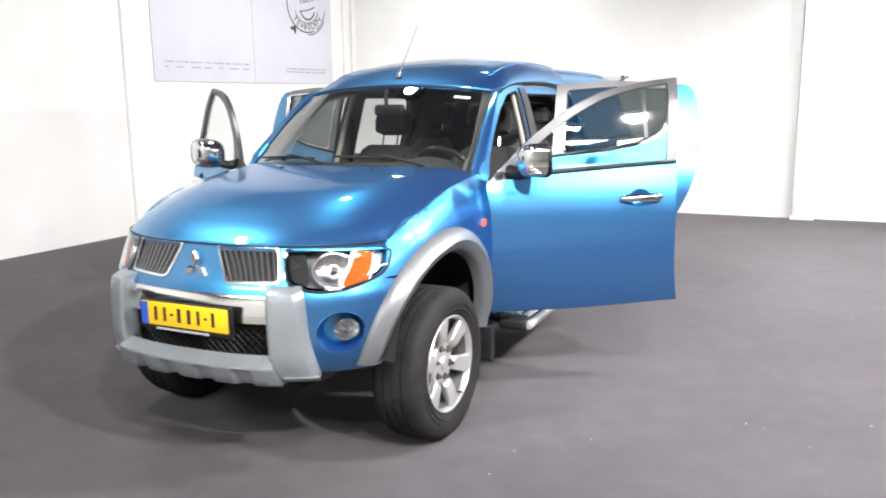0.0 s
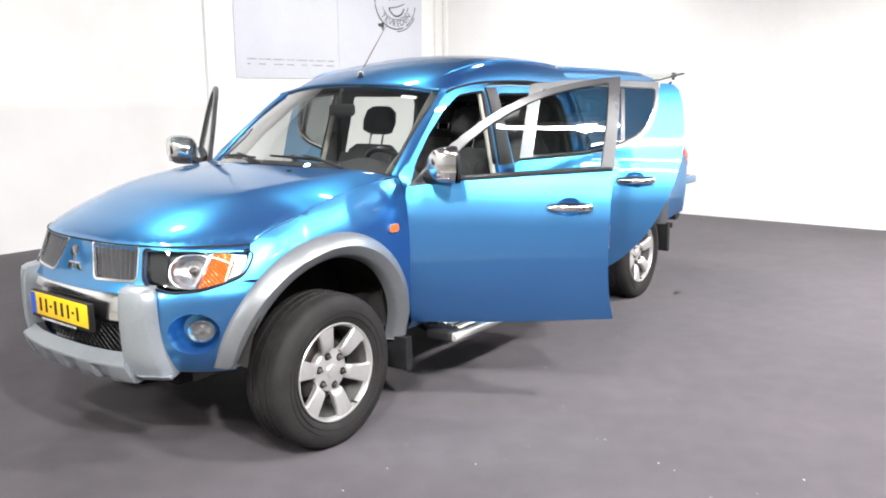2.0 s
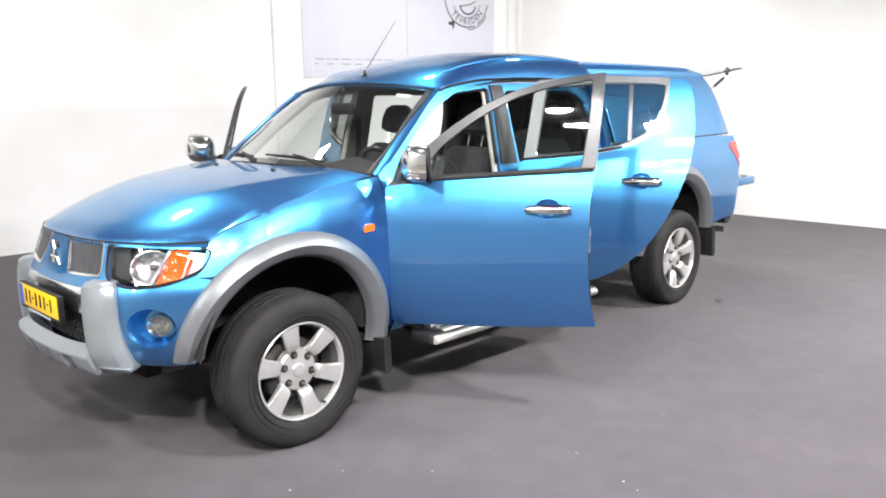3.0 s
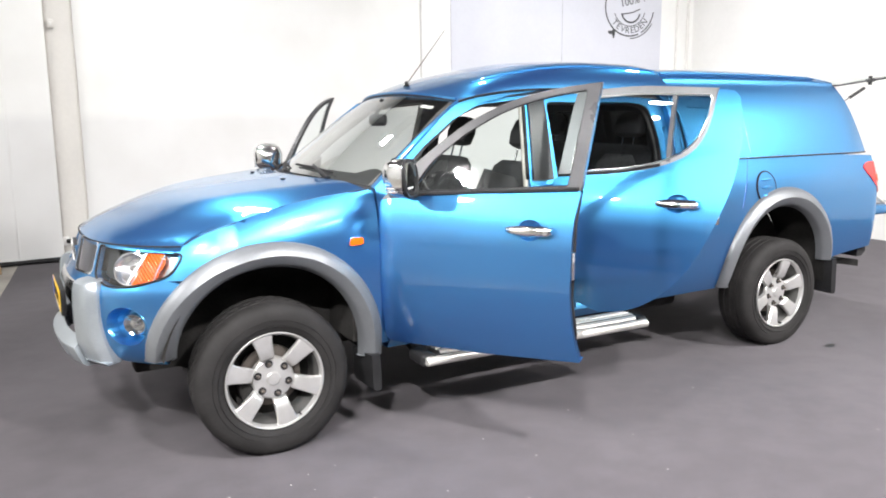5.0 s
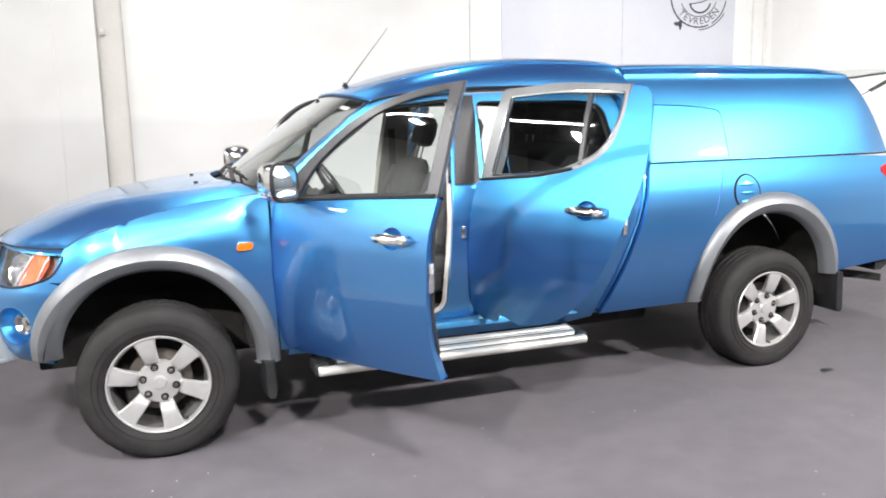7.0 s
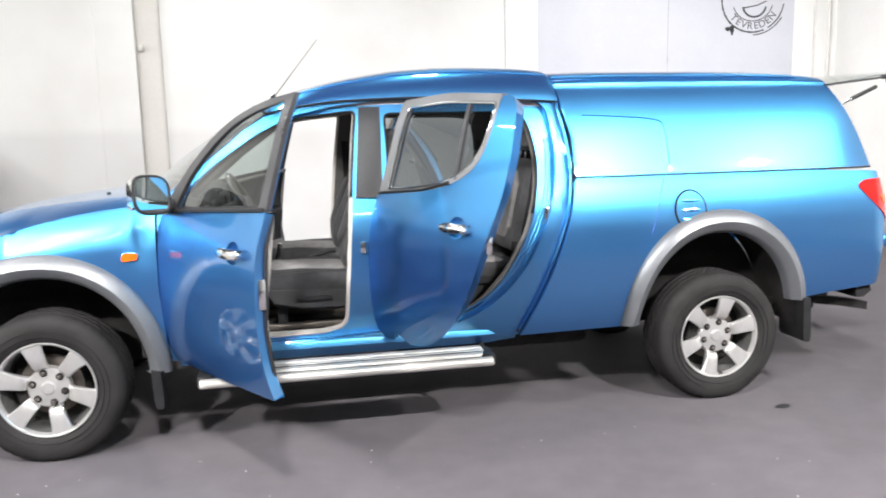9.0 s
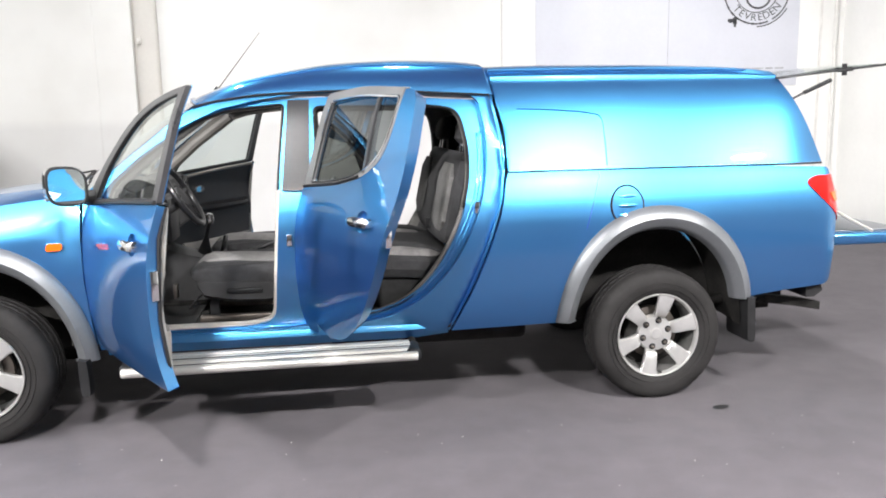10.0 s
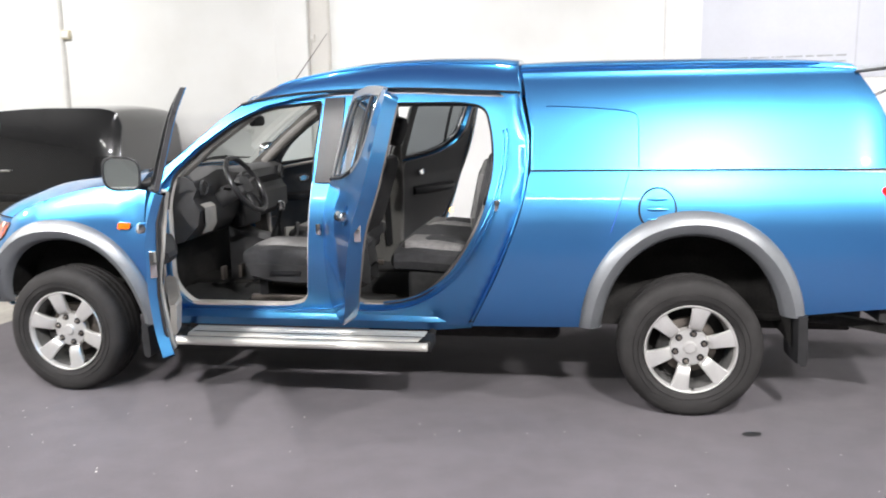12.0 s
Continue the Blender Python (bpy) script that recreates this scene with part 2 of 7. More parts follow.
def carpet_material():
    m, nodes, links, b = shader("charcoal needle felt carpet", (0.06, 0.056, 0.06), 0.97, specular=0.2)
    big = noise_node(nodes, links, 0.8, 6)
    ramp = tinted(nodes, links, big, (0.067, 0.060, 0.067), (0.087, 0.078, 0.087), None, 0.3, 0.7)
    fine = noise_node(nodes, links, 330, 4)
    mult = nodes.new("ShaderNodeMixRGB")
    mult.blend_type = "MULTIPLY"
    mult.inputs[0].default_value = 0.8
    links.new(ramp.outputs[0], mult.inputs[1])
    links.new(tinted(nodes, links, fine, (0.58, 0.58, 0.58), (1.27, 1.27, 1.27), None, 0.34, 0.66).outputs[0], mult.inputs[2])
    worn = nodes.new("ShaderNodeMixRGB")
    worn.blend_type = "MULTIPLY"
    worn.inputs[0].default_value = 1
    links.new(mult.outputs[0], worn.inputs[1])
    links.new(tinted(nodes, links, noise_node(nodes, links, 6, 9), (0.93, 0.93, 0.93), (1.06, 1.06, 1.06), None, 0.36, 0.64).outputs[0], worn.inputs[2])
    lint = nodes.new("ShaderNodeTexVoronoi")
    lint.inputs["Scale"].default_value = 4.6
    where = nodes.new("ShaderNodeTexCoord")
    links.new(where.outputs["Object"], lint.inputs["Vector"])
    speck = nodes.new("ShaderNodeValToRGB")
    speck.color_ramp.elements[0].position, speck.color_ramp.elements[1].position = 0.016, 0.022
    speck.color_ramp.elements[0].color, speck.color_ramp.elements[1].color = (0.10, 0.095, 0.09, 1), (0, 0, 0, 1)
    links.new(lint.outputs["Distance"], speck.inputs[0])
    add = nodes.new("ShaderNodeMixRGB")
    add.blend_type = "ADD"
    add.inputs[0].default_value = 1
    links.new(worn.outputs[0], add.inputs[1])
    links.new(speck.outputs[0], add.inputs[2])
    links.new(add.outputs[0], b.inputs["Base Color"])
    b.inputs["Sheen Weight"].default_value = 0.08
    bumped(nodes, links, fine, b, 0.4, 0.002)
    return m


CARPET = carpet_material()


# ---------------------------------------------------------------- building helpers
def thing(name, label, category, m=None, group="", kind=""):
    ob = new(name)
    ob.matrix_world = m or Matrix()
    return tagged(ob, label, category, group, kind)


def part(name, shape, material, parent, label="", smooth=None, m=None):
    """Links a mesh, or a bmesh, as one object under its thing or part."""
    if isinstance(shape, bmesh.types.BMesh):
        bm, shape = shape, bpy.data.meshes.new(name)
        bmesh.ops.recalc_face_normals(bm, faces=bm.faces)
        bm.to_mesh(shape)
        bm.free()
        smooth = 35 if smooth is None else smooth
    if smooth is not None:
        shape.shade_smooth()
        shape.set_sharp_from_angle(angle=radians(smooth))
    shape.materials.clear()
    shape.materials.append(material)
    ob = new(name, shape)
    if parent:
        ob.parent = parent
    if m is not None:
        ob.matrix_local = m
    return tagged(ob, label)


def solid(name, shape, material, label, category, group="", kind="", m=None, smooth=None):
    """A top-level thing that is one mesh."""
    return tagged(part(name, shape, material, None, "", smooth, m), label, category, group, kind)


def mesh_of(verts, faces, normals=None):
    me = bpy.data.meshes.new("mesh")
    me.from_pydata([tuple(v) for v in verts], [], [tuple(f) for f in faces])
    me.validate()
    if normals is not None:
        me.shade_smooth()
        me.normals_split_custom_set_from_vertices([tuple(n) for n in normals])
    return me


def flipped(me):
    """The mirror image of a mesh across the car's middle plane."""
    verts = [(v.co.x, -v.co.y, v.co.z) for v in me.vertices]
    faces = [tuple(reversed(p.vertices)) for p in me.polygons]
    out = mesh_of(verts, faces)
    out.shade_smooth()
    out.set_sharp_from_angle(angle=radians(38))
    return out


def spline(xs, ys):
    """A smooth curve through points, that overshoots nowhere."""
    xs, ys = np.array(xs, float), np.array(ys, float)
    d = np.diff(ys) / np.diff(xs)
    s = np.zeros(len(xs))
    for i in range(1, len(xs) - 1):
        s[i] = 0 if d[i - 1] * d[i] <= 0 else 2 * d[i - 1] * d[i] / (d[i - 1] + d[i])
    s[0], s[-1] = d[0], d[-1]

    def f(x):
        x = min(max(x, xs[0]), xs[-1])
        i = int(min(max(np.searchsorted(xs, x) - 1, 0), len(xs) - 2))
        h = xs[i + 1] - xs[i]
        t = (x - xs[i]) / h
        return float((1 + 2 * t) * (1 - t) ** 2 * ys[i] + t * (1 - t) ** 2 * h * s[i] + t * t * (3 - 2 * t) * ys[i + 1] + t * t * (t - 1) * h * s[i + 1])

    return f


def rounded(points, radius=0.04, steps=5):
    """A closed outline with its corners rounded; a point may carry its own radius as third value."""
    out, n = [], len(points)
    for i in range(n):
        p, a, b = (Vector(points[(i + k) % n][:2]) for k in (0, -1, 1))
        r = points[i][2] if len(points[i]) > 2 else radius
        da, db = a - p, b - p
        cut = min(r, da.length * 0.48, db.length * 0.48)
        if cut < 0.003:
            out.append(tuple(p))
            continue
        pa, pb = p + da.normalized() * cut, p + db.normalized() * cut
        for k in range(steps + 1):
            t = k / steps
            out.append(tuple((1 - t) ** 2 * pa + 2 * t * (1 - t) * p + t * t * pb))
    return out


def curve_line(points, steps=6):
    """An open Catmull-Rom line through points."""
    pts = [Vector(p) for p in points]
    pts = [2 * pts[0] - pts[1]] + pts + [2 * pts[-1] - pts[-2]]
    out = []
    for i in range(1, len(pts) - 2):
        for k in range(steps):
            t = k / steps
            a, b, c, d = pts[i - 1 : i + 3]
            out.append(tuple(0.5 * (2 * b + (c - a) * t + (2 * a - 5 * b + 4 * c - d) * t * t + (3 * b - a - 3 * c + d) * t**3)))
    out.append(tuple(pts[-2]))
    return out


def dense(line, step):
    out = []
    for i, p in enumerate(line):
        q = line[(i + 1) % len(line)]
        n = max(1, int(math.hypot(q[0] - p[0], q[1] - p[1]) / step))
        out += [(p[0] + (q[0] - p[0]) * k / n, p[1] + (q[1] - p[1]) * k / n) for k in range(n)]
    return out


def inside(points, poly):
    """Which points lie in a polygon."""
    pts, poly = np.asarray(points, float), np.asarray(poly, float)
    hit = np.zeros(len(pts), bool)
    for (x0, y0), (x1, y1) in zip(poly, np.roll(poly, -1, 0)):
        if y0 == y1:
            continue
        cross = ((y0 > pts[:, 1]) != (y1 > pts[:, 1])) & (pts[:, 0] < (x1 - x0) * (pts[:, 1] - y0) / (y1 - y0) + x0)
        hit ^= cross
    return hit


def edge_gap(points, poly):
    """The distance of points from a polygon's outline."""
    pts, best = np.asarray(points, float), np.full(len(points), 9.0)
    for a, b in zip(np.asarray(poly), np.roll(np.asarray(poly), -1, 0)):
        d = b - a
        t = np.clip(((pts - a) @ d) / max(d @ d, 1e-9), 0, 1)
        best = np.minimum(best, np.hypot(*(pts - a - t[:, None] * d).T))
    return best


def sheet(outline, surface, step=0.04, holes=(), thick=0.025, back=True, taper=0.0):
    """A curved panel: an outline with holes in the plane of (a, b), laid on surface(a, b, offset), with folded edges and a back."""
    from mathutils.geometry import delaunay_2d_cdt

    loops = [dense(line, step) for line in (outline, *holes)]
    lo, hi = np.min(loops[0], 0), np.max(loops[0], 0)
    grid = np.array([(a, b) for a in np.arange(lo[0], hi[0], step) for b in np.arange(lo[1], hi[1], step)]).reshape(-1, 2)
    if len(grid):
        ok = inside(grid, loops[0]) & (edge_gap(grid, loops[0]) > step * 0.45)
        for h in loops[1:]:
            ok &= ~inside(grid, h) & (edge_gap(grid, h) > step * 0.45)
        grid = grid[ok]
    pts, edges = [], []
    for line in loops:
        base = len(pts)
        pts += line
        edges += [(base + i, base + (i + 1) % len(line)) for i in range(len(line))]
    pts += [tuple(p) for p in grid]
    v2, _, tris, *_ = delaunay_2d_cdt([Vector(p) for p in pts], edges, [], 0, 1e-5)
    v2 = [tuple(v) for v in v2]
    mid = np.array([np.mean([v2[i] for i in t], 0) for t in tris])
    ok = inside(mid, loops[0])
    for h in loops[1:]:
        ok &= ~inside(mid, h)
    tris = [t for t, keep in zip(tris, ok) if keep]
    e = 1e-3

    def at(p, off):
        return np.array(surface(p[0], p[1], off), float)

    shift = np.zeros((len(v2), 2))      # where the folded edge leans inwards behind the panel
    if taper:
        ring = np.array(loops[0])
        way = np.sign((ring[:, 0] * np.roll(ring[:, 1], -1) - ring[:, 1] * np.roll(ring[:, 0], -1)).sum())
        run = np.roll(ring, -3, 0) - np.roll(ring, 3, 0)
        inward = way * np.stack([-run[:, 1], run[:, 0]], 1) / np.maximum(np.hypot(*run.T), 1e-9)[:, None]
        for i, p in enumerate(v2):
            gap = np.hypot(*(ring - np.array(p)).T)
            k = int(gap.argmin())
            shift[i] = inward[k] * taper * max(0.0, 1 - gap[k] / (4 * taper))

    def behind(i):
        return at((v2[i][0] + shift[i][0], v2[i][1] + shift[i][1]), -thick)

    outer = [at(p, 0.0) for p in v2]
    norm = []
    for p, o in zip(v2, outer):
        d = at(p, 0.01) - o
        norm.append(d / max(np.linalg.norm(d), 1e-9))
    faces = []
    for t in tris:
        a, b, c = (outer[i] for i in t)
        way = np.cross(b - a, c - a) @ (norm[t[0]] + norm[t[1]] + norm[t[2]])
        faces.append(tuple(t) if way > 0 else tuple(reversed(t)))
    verts, normals = list(outer), []
    smoothn = []
    for p in v2:
        da = at((p[0] + e, p[1]), 0) - at((p[0] - e, p[1]), 0)
        db = at((p[0], p[1] + e), 0) - at((p[0], p[1] - e), 0)
        n = np.cross(da, db)
        smoothn.append(n / max(np.linalg.norm(n), 1e-12))
    smoothn = [n if n @ m > 0 else -n for n, m in zip(smoothn, norm)]
    normals = list(smoothn)
    count = {}
    for f in faces:
        for i, j in zip(f, f[1:] + f[:1]):
            count[(i, j)] = 1
    rim = [(i, j) for i, j in count if (j, i) not in count]
    edge_n = {}
    for i, j in rim:
        n = np.cross(outer[i] - outer[j], behind(i) - outer[i])
        edge_n[(i, j)] = n / max(np.linalg.norm(n), 1e-12)
    before = {j: edge_n[(i, j)] for i, j in rim}
    after = {i: edge_n[(i, j)] for i, j in rim}

    def blend(own, other):
        s = own + other if other is not None and own @ other > 0.7 else own
        return s / max(np.linalg.norm(s), 1e-12)

    for i, j in rim:
        base = len(verts)
        ii, jj = behind(i), behind(j)
        verts += [outer[i], outer[j], jj, ii]
        n = edge_n[(i, j)]
        ni, nj = blend(n, before.get(i)), blend(n, after.get(j))
        normals += [ni, nj, nj, ni]
        faces.append((base + 1, base, base + 3, base + 2))
    if back:
        base = len(verts)
        verts += [behind(i) for i in range(len(v2))]
        normals += [-n for n in smoothn]
        faces += [tuple(base + i for i in reversed(f)) for f in faces[: len(tris)]]
    me = bpy.data.meshes.new("sheet")
    me.from_pydata([tuple(v) for v in verts], [], faces)
    me.shade_smooth()
    me.normals_split_custom_set_from_vertices([tuple(n) for n in normals])
    return me


def loft(rows, closed=False, cap=False, ring=False):
    """A skin over rows of points. closed: each row closes on itself; ring: the last row joins the first."""
    n, m = len(rows), len(rows[0])
    verts = [p for r in rows for p in r]
    faces = []
    for i in range(n if ring else n - 1):
        for j in range(m if closed else m - 1):
            a, b = i * m + j, i * m + (j + 1) % m
            c, d = ((i + 1) % n) * m + (j + 1) % m, ((i + 1) % n) * m + j
            faces.append((a, b, c, d))
    if cap:
        faces += [tuple(range(m - 1, -1, -1)), tuple(range((n - 1) * m, n * m))]
    return mesh_of(verts, faces)


def loft_bm(*args, **kw):
    bm = bmesh.new()
    me = loft(*args, **kw)
    bm.from_mesh(me)
    bpy.data.meshes.remove(me)
    bmesh.ops.remove_doubles(bm, verts=bm.verts, dist=1e-5)
    return bm


def tube(points, radius, sides=10, flat=1.0):
    """A round bar along points; flat squeezes it in height."""
    pts = [Vector(p) for p in points]
    rows = []
    for i, p in enumerate(pts):
        way = (pts[min(i + 1, len(pts) - 1)] - pts[max(i - 1, 0)]).normalized()
        side = way.cross(Vector((0, 0, 1)))
        side = (side if side.length > 0.05 else way.cross(Vector((0, 1, 0)))).normalized()
        up = side.cross(way)
        r = radius[i] if isinstance(radius, (list, tuple)) else radius
        rows.append([p + side * math.cos(a) * r + up * math.sin(a) * r * flat for a in (2 * math.pi * k / sides for k in range(sides))])
    return loft_bm(rows, closed=True, cap=True)


def box(x0, x1, y0, y1, z0, z1, bevel=0.01, segments=2):
    bm = bmesh.new()
    bmesh.ops.create_cube(bm, size=1, matrix=Matrix.LocRotScale(((x0 + x1) / 2, (y0 + y1) / 2, (z0 + z1) / 2), None, (x1 - x0, y1 - y0, z1 - z0)))
    if bevel:
        bmesh.ops.bevel(bm, geom=list(bm.edges), offset=bevel, segments=segments, profile=0.5, affect="EDGES")
    return bm


def joined(*shapes):
    out = bmesh.new()
    for s in shapes:
        me = bpy.data.meshes.new("piece")
        s.to_mesh(me)
        s.free()
        out.from_mesh(me)
        bpy.data.meshes.remove(me)
    return out


def turned_bm(bm, m):
    bmesh.ops.transform(bm, matrix=m, verts=bm.verts)
    return bm


def lathe(profile, sides=48, closed=False, ripple=None):
    """A turned shape about the y axis, from (radius, y) points."""
    rows = []
    for k in range(sides):
        a = 2 * math.pi * k / sides
        rows.append([(math.cos(a) * (r + (ripple(i, k) if ripple else 0)), y, math.sin(a) * (r + (ripple(i, k) if ripple else 0))) for i, (r, y) in enumerate(profile)])
    return loft_bm(rows, ring=True, closed=closed)


def outline_bar(points, radius, sides=6, closed=True):
    """A bead that follows a line of 3D points."""
    pts = [Vector(p) for p in points]
    n, rows = len(pts), []
    for i, p in enumerate(pts):
        a = pts[(i - 1) % n] if closed or i else p
        b = pts[(i + 1) % n] if closed or i < n - 1 else p
        way = (b - a).normalized()
        side = way.cross(Vector((0, 1, 0)))
        side = (side if side.length > 0.05 else way.cross(Vector((0, 0, 1)))).normalized()
        up = side.cross(way)
        rows.append([p + side * math.cos(t) * radius + up * math.sin(t) * radius for t in (2 * math.pi * k / sides for k in range(sides))])
    return loft_bm(rows, closed=True, ring=closed, cap=not closed)

# ---------------------------------------------------------------- the hall
def wall_between(name, a, b, height, thick, material, label):
    """A wall whose inner face runs from a to b; its thickness lies on the left of that way."""
    a, b = Vector(a), Vector(b)
    m = Matrix.Translation((a.x, a.y, 0)) @ Matrix.Rotation(math.atan2(b.y - a.y, b.x - a.x), 4, "Z")
    return solid(name, box(0, (b - a).length, 0, thick, 0, height, 0), material, label, "wall", kind="structure", m=m)


HEIGHT = 5.2
wall_between("wall_north", (-9.0, 5.46), (3.95, 5.32), HEIGHT, 0.25, WALL, "white painted hall wall, greyer below a dado line")
wall_between("wall_north_east", (3.95, 5.32), (8.16, 4.66), HEIGHT, 0.25, WALLPLAIN, "white painted hall wall carrying a large poster")
wall_between("wall_east", (8.16, 4.66), (8.16, -11.0), HEIGHT, 0.25, WALLPLAIN, "plain white painted hall wall")
wall_between("wall_south", (8.16, -11.0), (-9.0, -11.0), HEIGHT, 0.25, GREYWALL, "unseen far wall of the hall, dark grey to dim reflections in the car")
wall_between("wall_west", (-9.0, -11.0), (-9.0, 5.46), HEIGHT, 0.25, WALLPLAIN, "plain white hall wall")
solid("ceiling", box(-9.3, 8.5, -13.3, 6.5, HEIGHT, HEIGHT + 0.2, 0), CEILING, "dark hall ceiling with hanging light fittings", "ceiling", kind="structure")
solid("floor", box(-9.3, 8.5, -13.3, 6.5, -0.3, -0.006, 0), CONCRETE, "dusty light concrete hall floor", "floor", kind="structure")


def carpet_sheet():
    """The felt lies on the concrete, its free edge a little wavy."""
    line = [(8.15, -9.4), (8.15, 4.68), (3.9, 5.31), (-0.97, 5.36)]
    line += [(-0.97 - 1.50 * k / 14 + 0.006 * math.sin(k * 1.9), 5.36 - 14.76 * k / 14) for k in range(1, 15)]
    bm = bmesh.new()
    bm.faces.new([bm.verts.new((x, y, 0)) for x, y in line])
    out = bmesh.ops.extrude_face_region(bm, geom=list(bm.faces))
    bmesh.ops.translate(bm, verts=[v for v in out["geom"] if isinstance(v, bmesh.types.BMVert)], vec=(0, 0, -0.006))
    return bm


solid("carpet", carpet_sheet(), CARPET, "charcoal needle felt carpet laid over the concrete floor", "carpet", kind="structure", smooth=20)

# pilasters, column strip, pipes and boxes on the walls
solid("column_east", box(8.01, 8.155, -2.28, -2.03, 0, HEIGHT - 0.01, 0.012), WALLPLAIN, "white painted pilaster on the plain hall wall", "column", kind="structure")
solid("baseboard_east", box(7.99, 8.155, -2.30, -2.01, 0, 0.04, 0.006), WALLPLAIN, "low white foot of the pilaster", "trim", kind="structure")
solid("column_north", box(0, 0.12, -0.06, 0.02, 0, HEIGHT - 0.01, 0.015, 3), WALLPLAIN, "narrow white pilaster beside the poster", "column", kind="structure", m=pose(3.925, 5.335, 0, 0, 0, -0.6))
solid("column_grey", box(0, 0.28, -0.05, 0.0, 0, HEIGHT - 0.01, 0.045, 6), COLUMN, "column strip in the white wall, its beige grey standing for soft shade", "column", kind="structure", m=pose(-0.53, 5.365, 0, 0, 0, -0.6))
solid("wall_north_west", box(-8.4, -0.003, -0.11, -0.001, 0, HEIGHT - 0.01, 0.004), WALL, "white wall cladding ending at the column", "wall", kind="structure", m=pose(-0.53, 5.365, 0, 0, 0, -0.6))
solid("pipe_corner", tube([(8.02, 4.62, z) for z in (0.45, 1.5, 3.0, HEIGHT - 0.02)], 0.022), WHITEPLASTIC, "white pipe running down the wall corner", "pipe", kind="structure")
solid("pipe_west", tube([(-4.02, 5.28, z) for z in (0.0, 1.5, 3.0, HEIGHT - 0.02)], 0.05), WHITEPLASTIC, "pale grey pipe running up the wall", "pipe", kind="structure")
solid("cable_duct", box(-0.012, 0.012, -0.02, 0, 0.3, HEIGHT - 0.05, 0.003), WHITEPLASTIC, "thin white cable duct beside the poster", "duct", kind="structure", m=pose(7.87, 4.70, 0, 0, 0, -8.9))
solid("trim_seam", box(-0.012, 0.012, -0.006, 0.0, 0.05, HEIGHT - 0.05, 0.003), WALL, "upright cover strip over a joint in the wall cladding", "trim", kind="structure", m=pose(-0.965, 5.259, 0, 0, 0, -0.6))
switch = thing("wall_switch", "small grey surface switch box on the column", "switch", pose(-0.47, 5.312, 2.52, 0, 0, -0.6))
part("housing", box(-0.03, 0.03, -0.045, 0, -0.045, 0.045, 0.006), COLUMN, switch)
part("rocker", box(-0.014, 0.014, -0.053, -0.044, -0.02, 0.02, 0.003), WHITEPLASTIC, switch)
socket = thing("wall_socket", "small yellowed junction box on the wall", "socket", pose(-3.93, 5.30, 2.66, 0, 0, -0.6))
part("housing", box(-0.06, 0.06, -0.06, 0.02, -0.06, 0.06, 0.008), varied("yellowed plastic", (0.6, 0.54, 0.38), 0.5, 9, 0.08), socket)
part("lid", box(-0.045, 0.045, -0.068, -0.058, -0.045, 0.045, 0.004), WHITEPLASTIC, socket)


# ceiling light fittings over the tubes
def light_fitting(m, half, drop):
    ob = thing("ceiling_light", "long white fluorescent fitting hung below the ceiling", "lamp", m, group="hall lights")
    part("housing", box(-half, half, -0.1, 0.1, 0.03, 0.1, 0.012), WHITEPLASTIC, ob)
    for x in (-0.7 * half, 0.7 * half):
        part("hanger", tube([(x, 0, 0.1), (x, 0, drop)], 0.006, 6), DULLSTEEL, ob)


def spot_fitting(place):
    ob = thing("hall_spotlight", "black square lamp housing on a rod, over hall spots and added wall lamps", "lamp", pose(*place), group="hall spotlights")
    part("housing", box(-0.28, 0.28, -0.28, 0.28, 0.02, 0.16, 0.02), BLACK, ob)
    part("rod", tube([(0, 0, 0.16), (0, 0, HEIGHT - place[2])], 0.012, 6), BLACK, ob)


# the added wall lamps get the same housing as the hall spots
for place, _, _, _ in SPOTS:
    spot_fitting(place)
for place, turn, _, length in TUBES:
    light_fitting(pose(*place, 0, 0, turn), length / 2 + 0.05, HEIGHT - place[2])


# ---------------------------------------------------------------- poster with its stamp
poster = thing("poster", "large pale grey poster with a round ink stamp and small print", "poster", pose(4.22, 5.274, 0, 0, 0, -8.9))
# in the poster's own plane: x along the wall, z up, printed side towards -y
part("panel", box(0.13, 3.42, -0.012, 0.0, 1.87, 4.3, 0.003), POSTER, poster)
part("seam", box(1.79, 1.797, -0.0135, -0.0115, 1.88, 4.29, 0), PALEPRINT, poster, "joint between the printed sheets")


def ring_arc(cx, cz, r, width, a0, a1, wobble=0.0, steps=40):
    rows = []
    for k in range(steps + 1):
        a = radians(a0 + (a1 - a0) * k / steps)
        w = width * (1 + wobble * math.sin(k * 2.3) * math.cos(k * 0.7))
        rows.append([(cx + math.cos(a) * (r + s * w / 2), -0.0145, cz + math.sin(a) * (r + s * w / 2)) for s in (-1, 1)])
    return loft_bm(rows)


SX, SZ = 2.88, 3.03
for r, w, a0, a1 in ((0.40, 0.020, 150, 292), (0.40, 0.016, 300, 352), (0.435, 0.014, 272, 330), (0.40, 0.016, 20, 140), (0.262, 0.012, 200, 345), (0.262, 0.010, 20, 160)):
    part("ring", ring_arc(SX, SZ, r, w, a0, a1, 0.35), PRINT, poster, "worn ring of the ink stamp")
part("smile", ring_arc(SX + 0.02, SZ - 0.06, 0.15, 0.024, 190, 350, 0.2), PRINT, poster)
part("smile", tube([(SX - 0.13, -0.0145, SZ - 0.10), (SX + 0.05, -0.0145, SZ - 0.07), (SX + 0.17, -0.0145, SZ - 0.02)], 0.008, 6, 1), PRINT, poster)
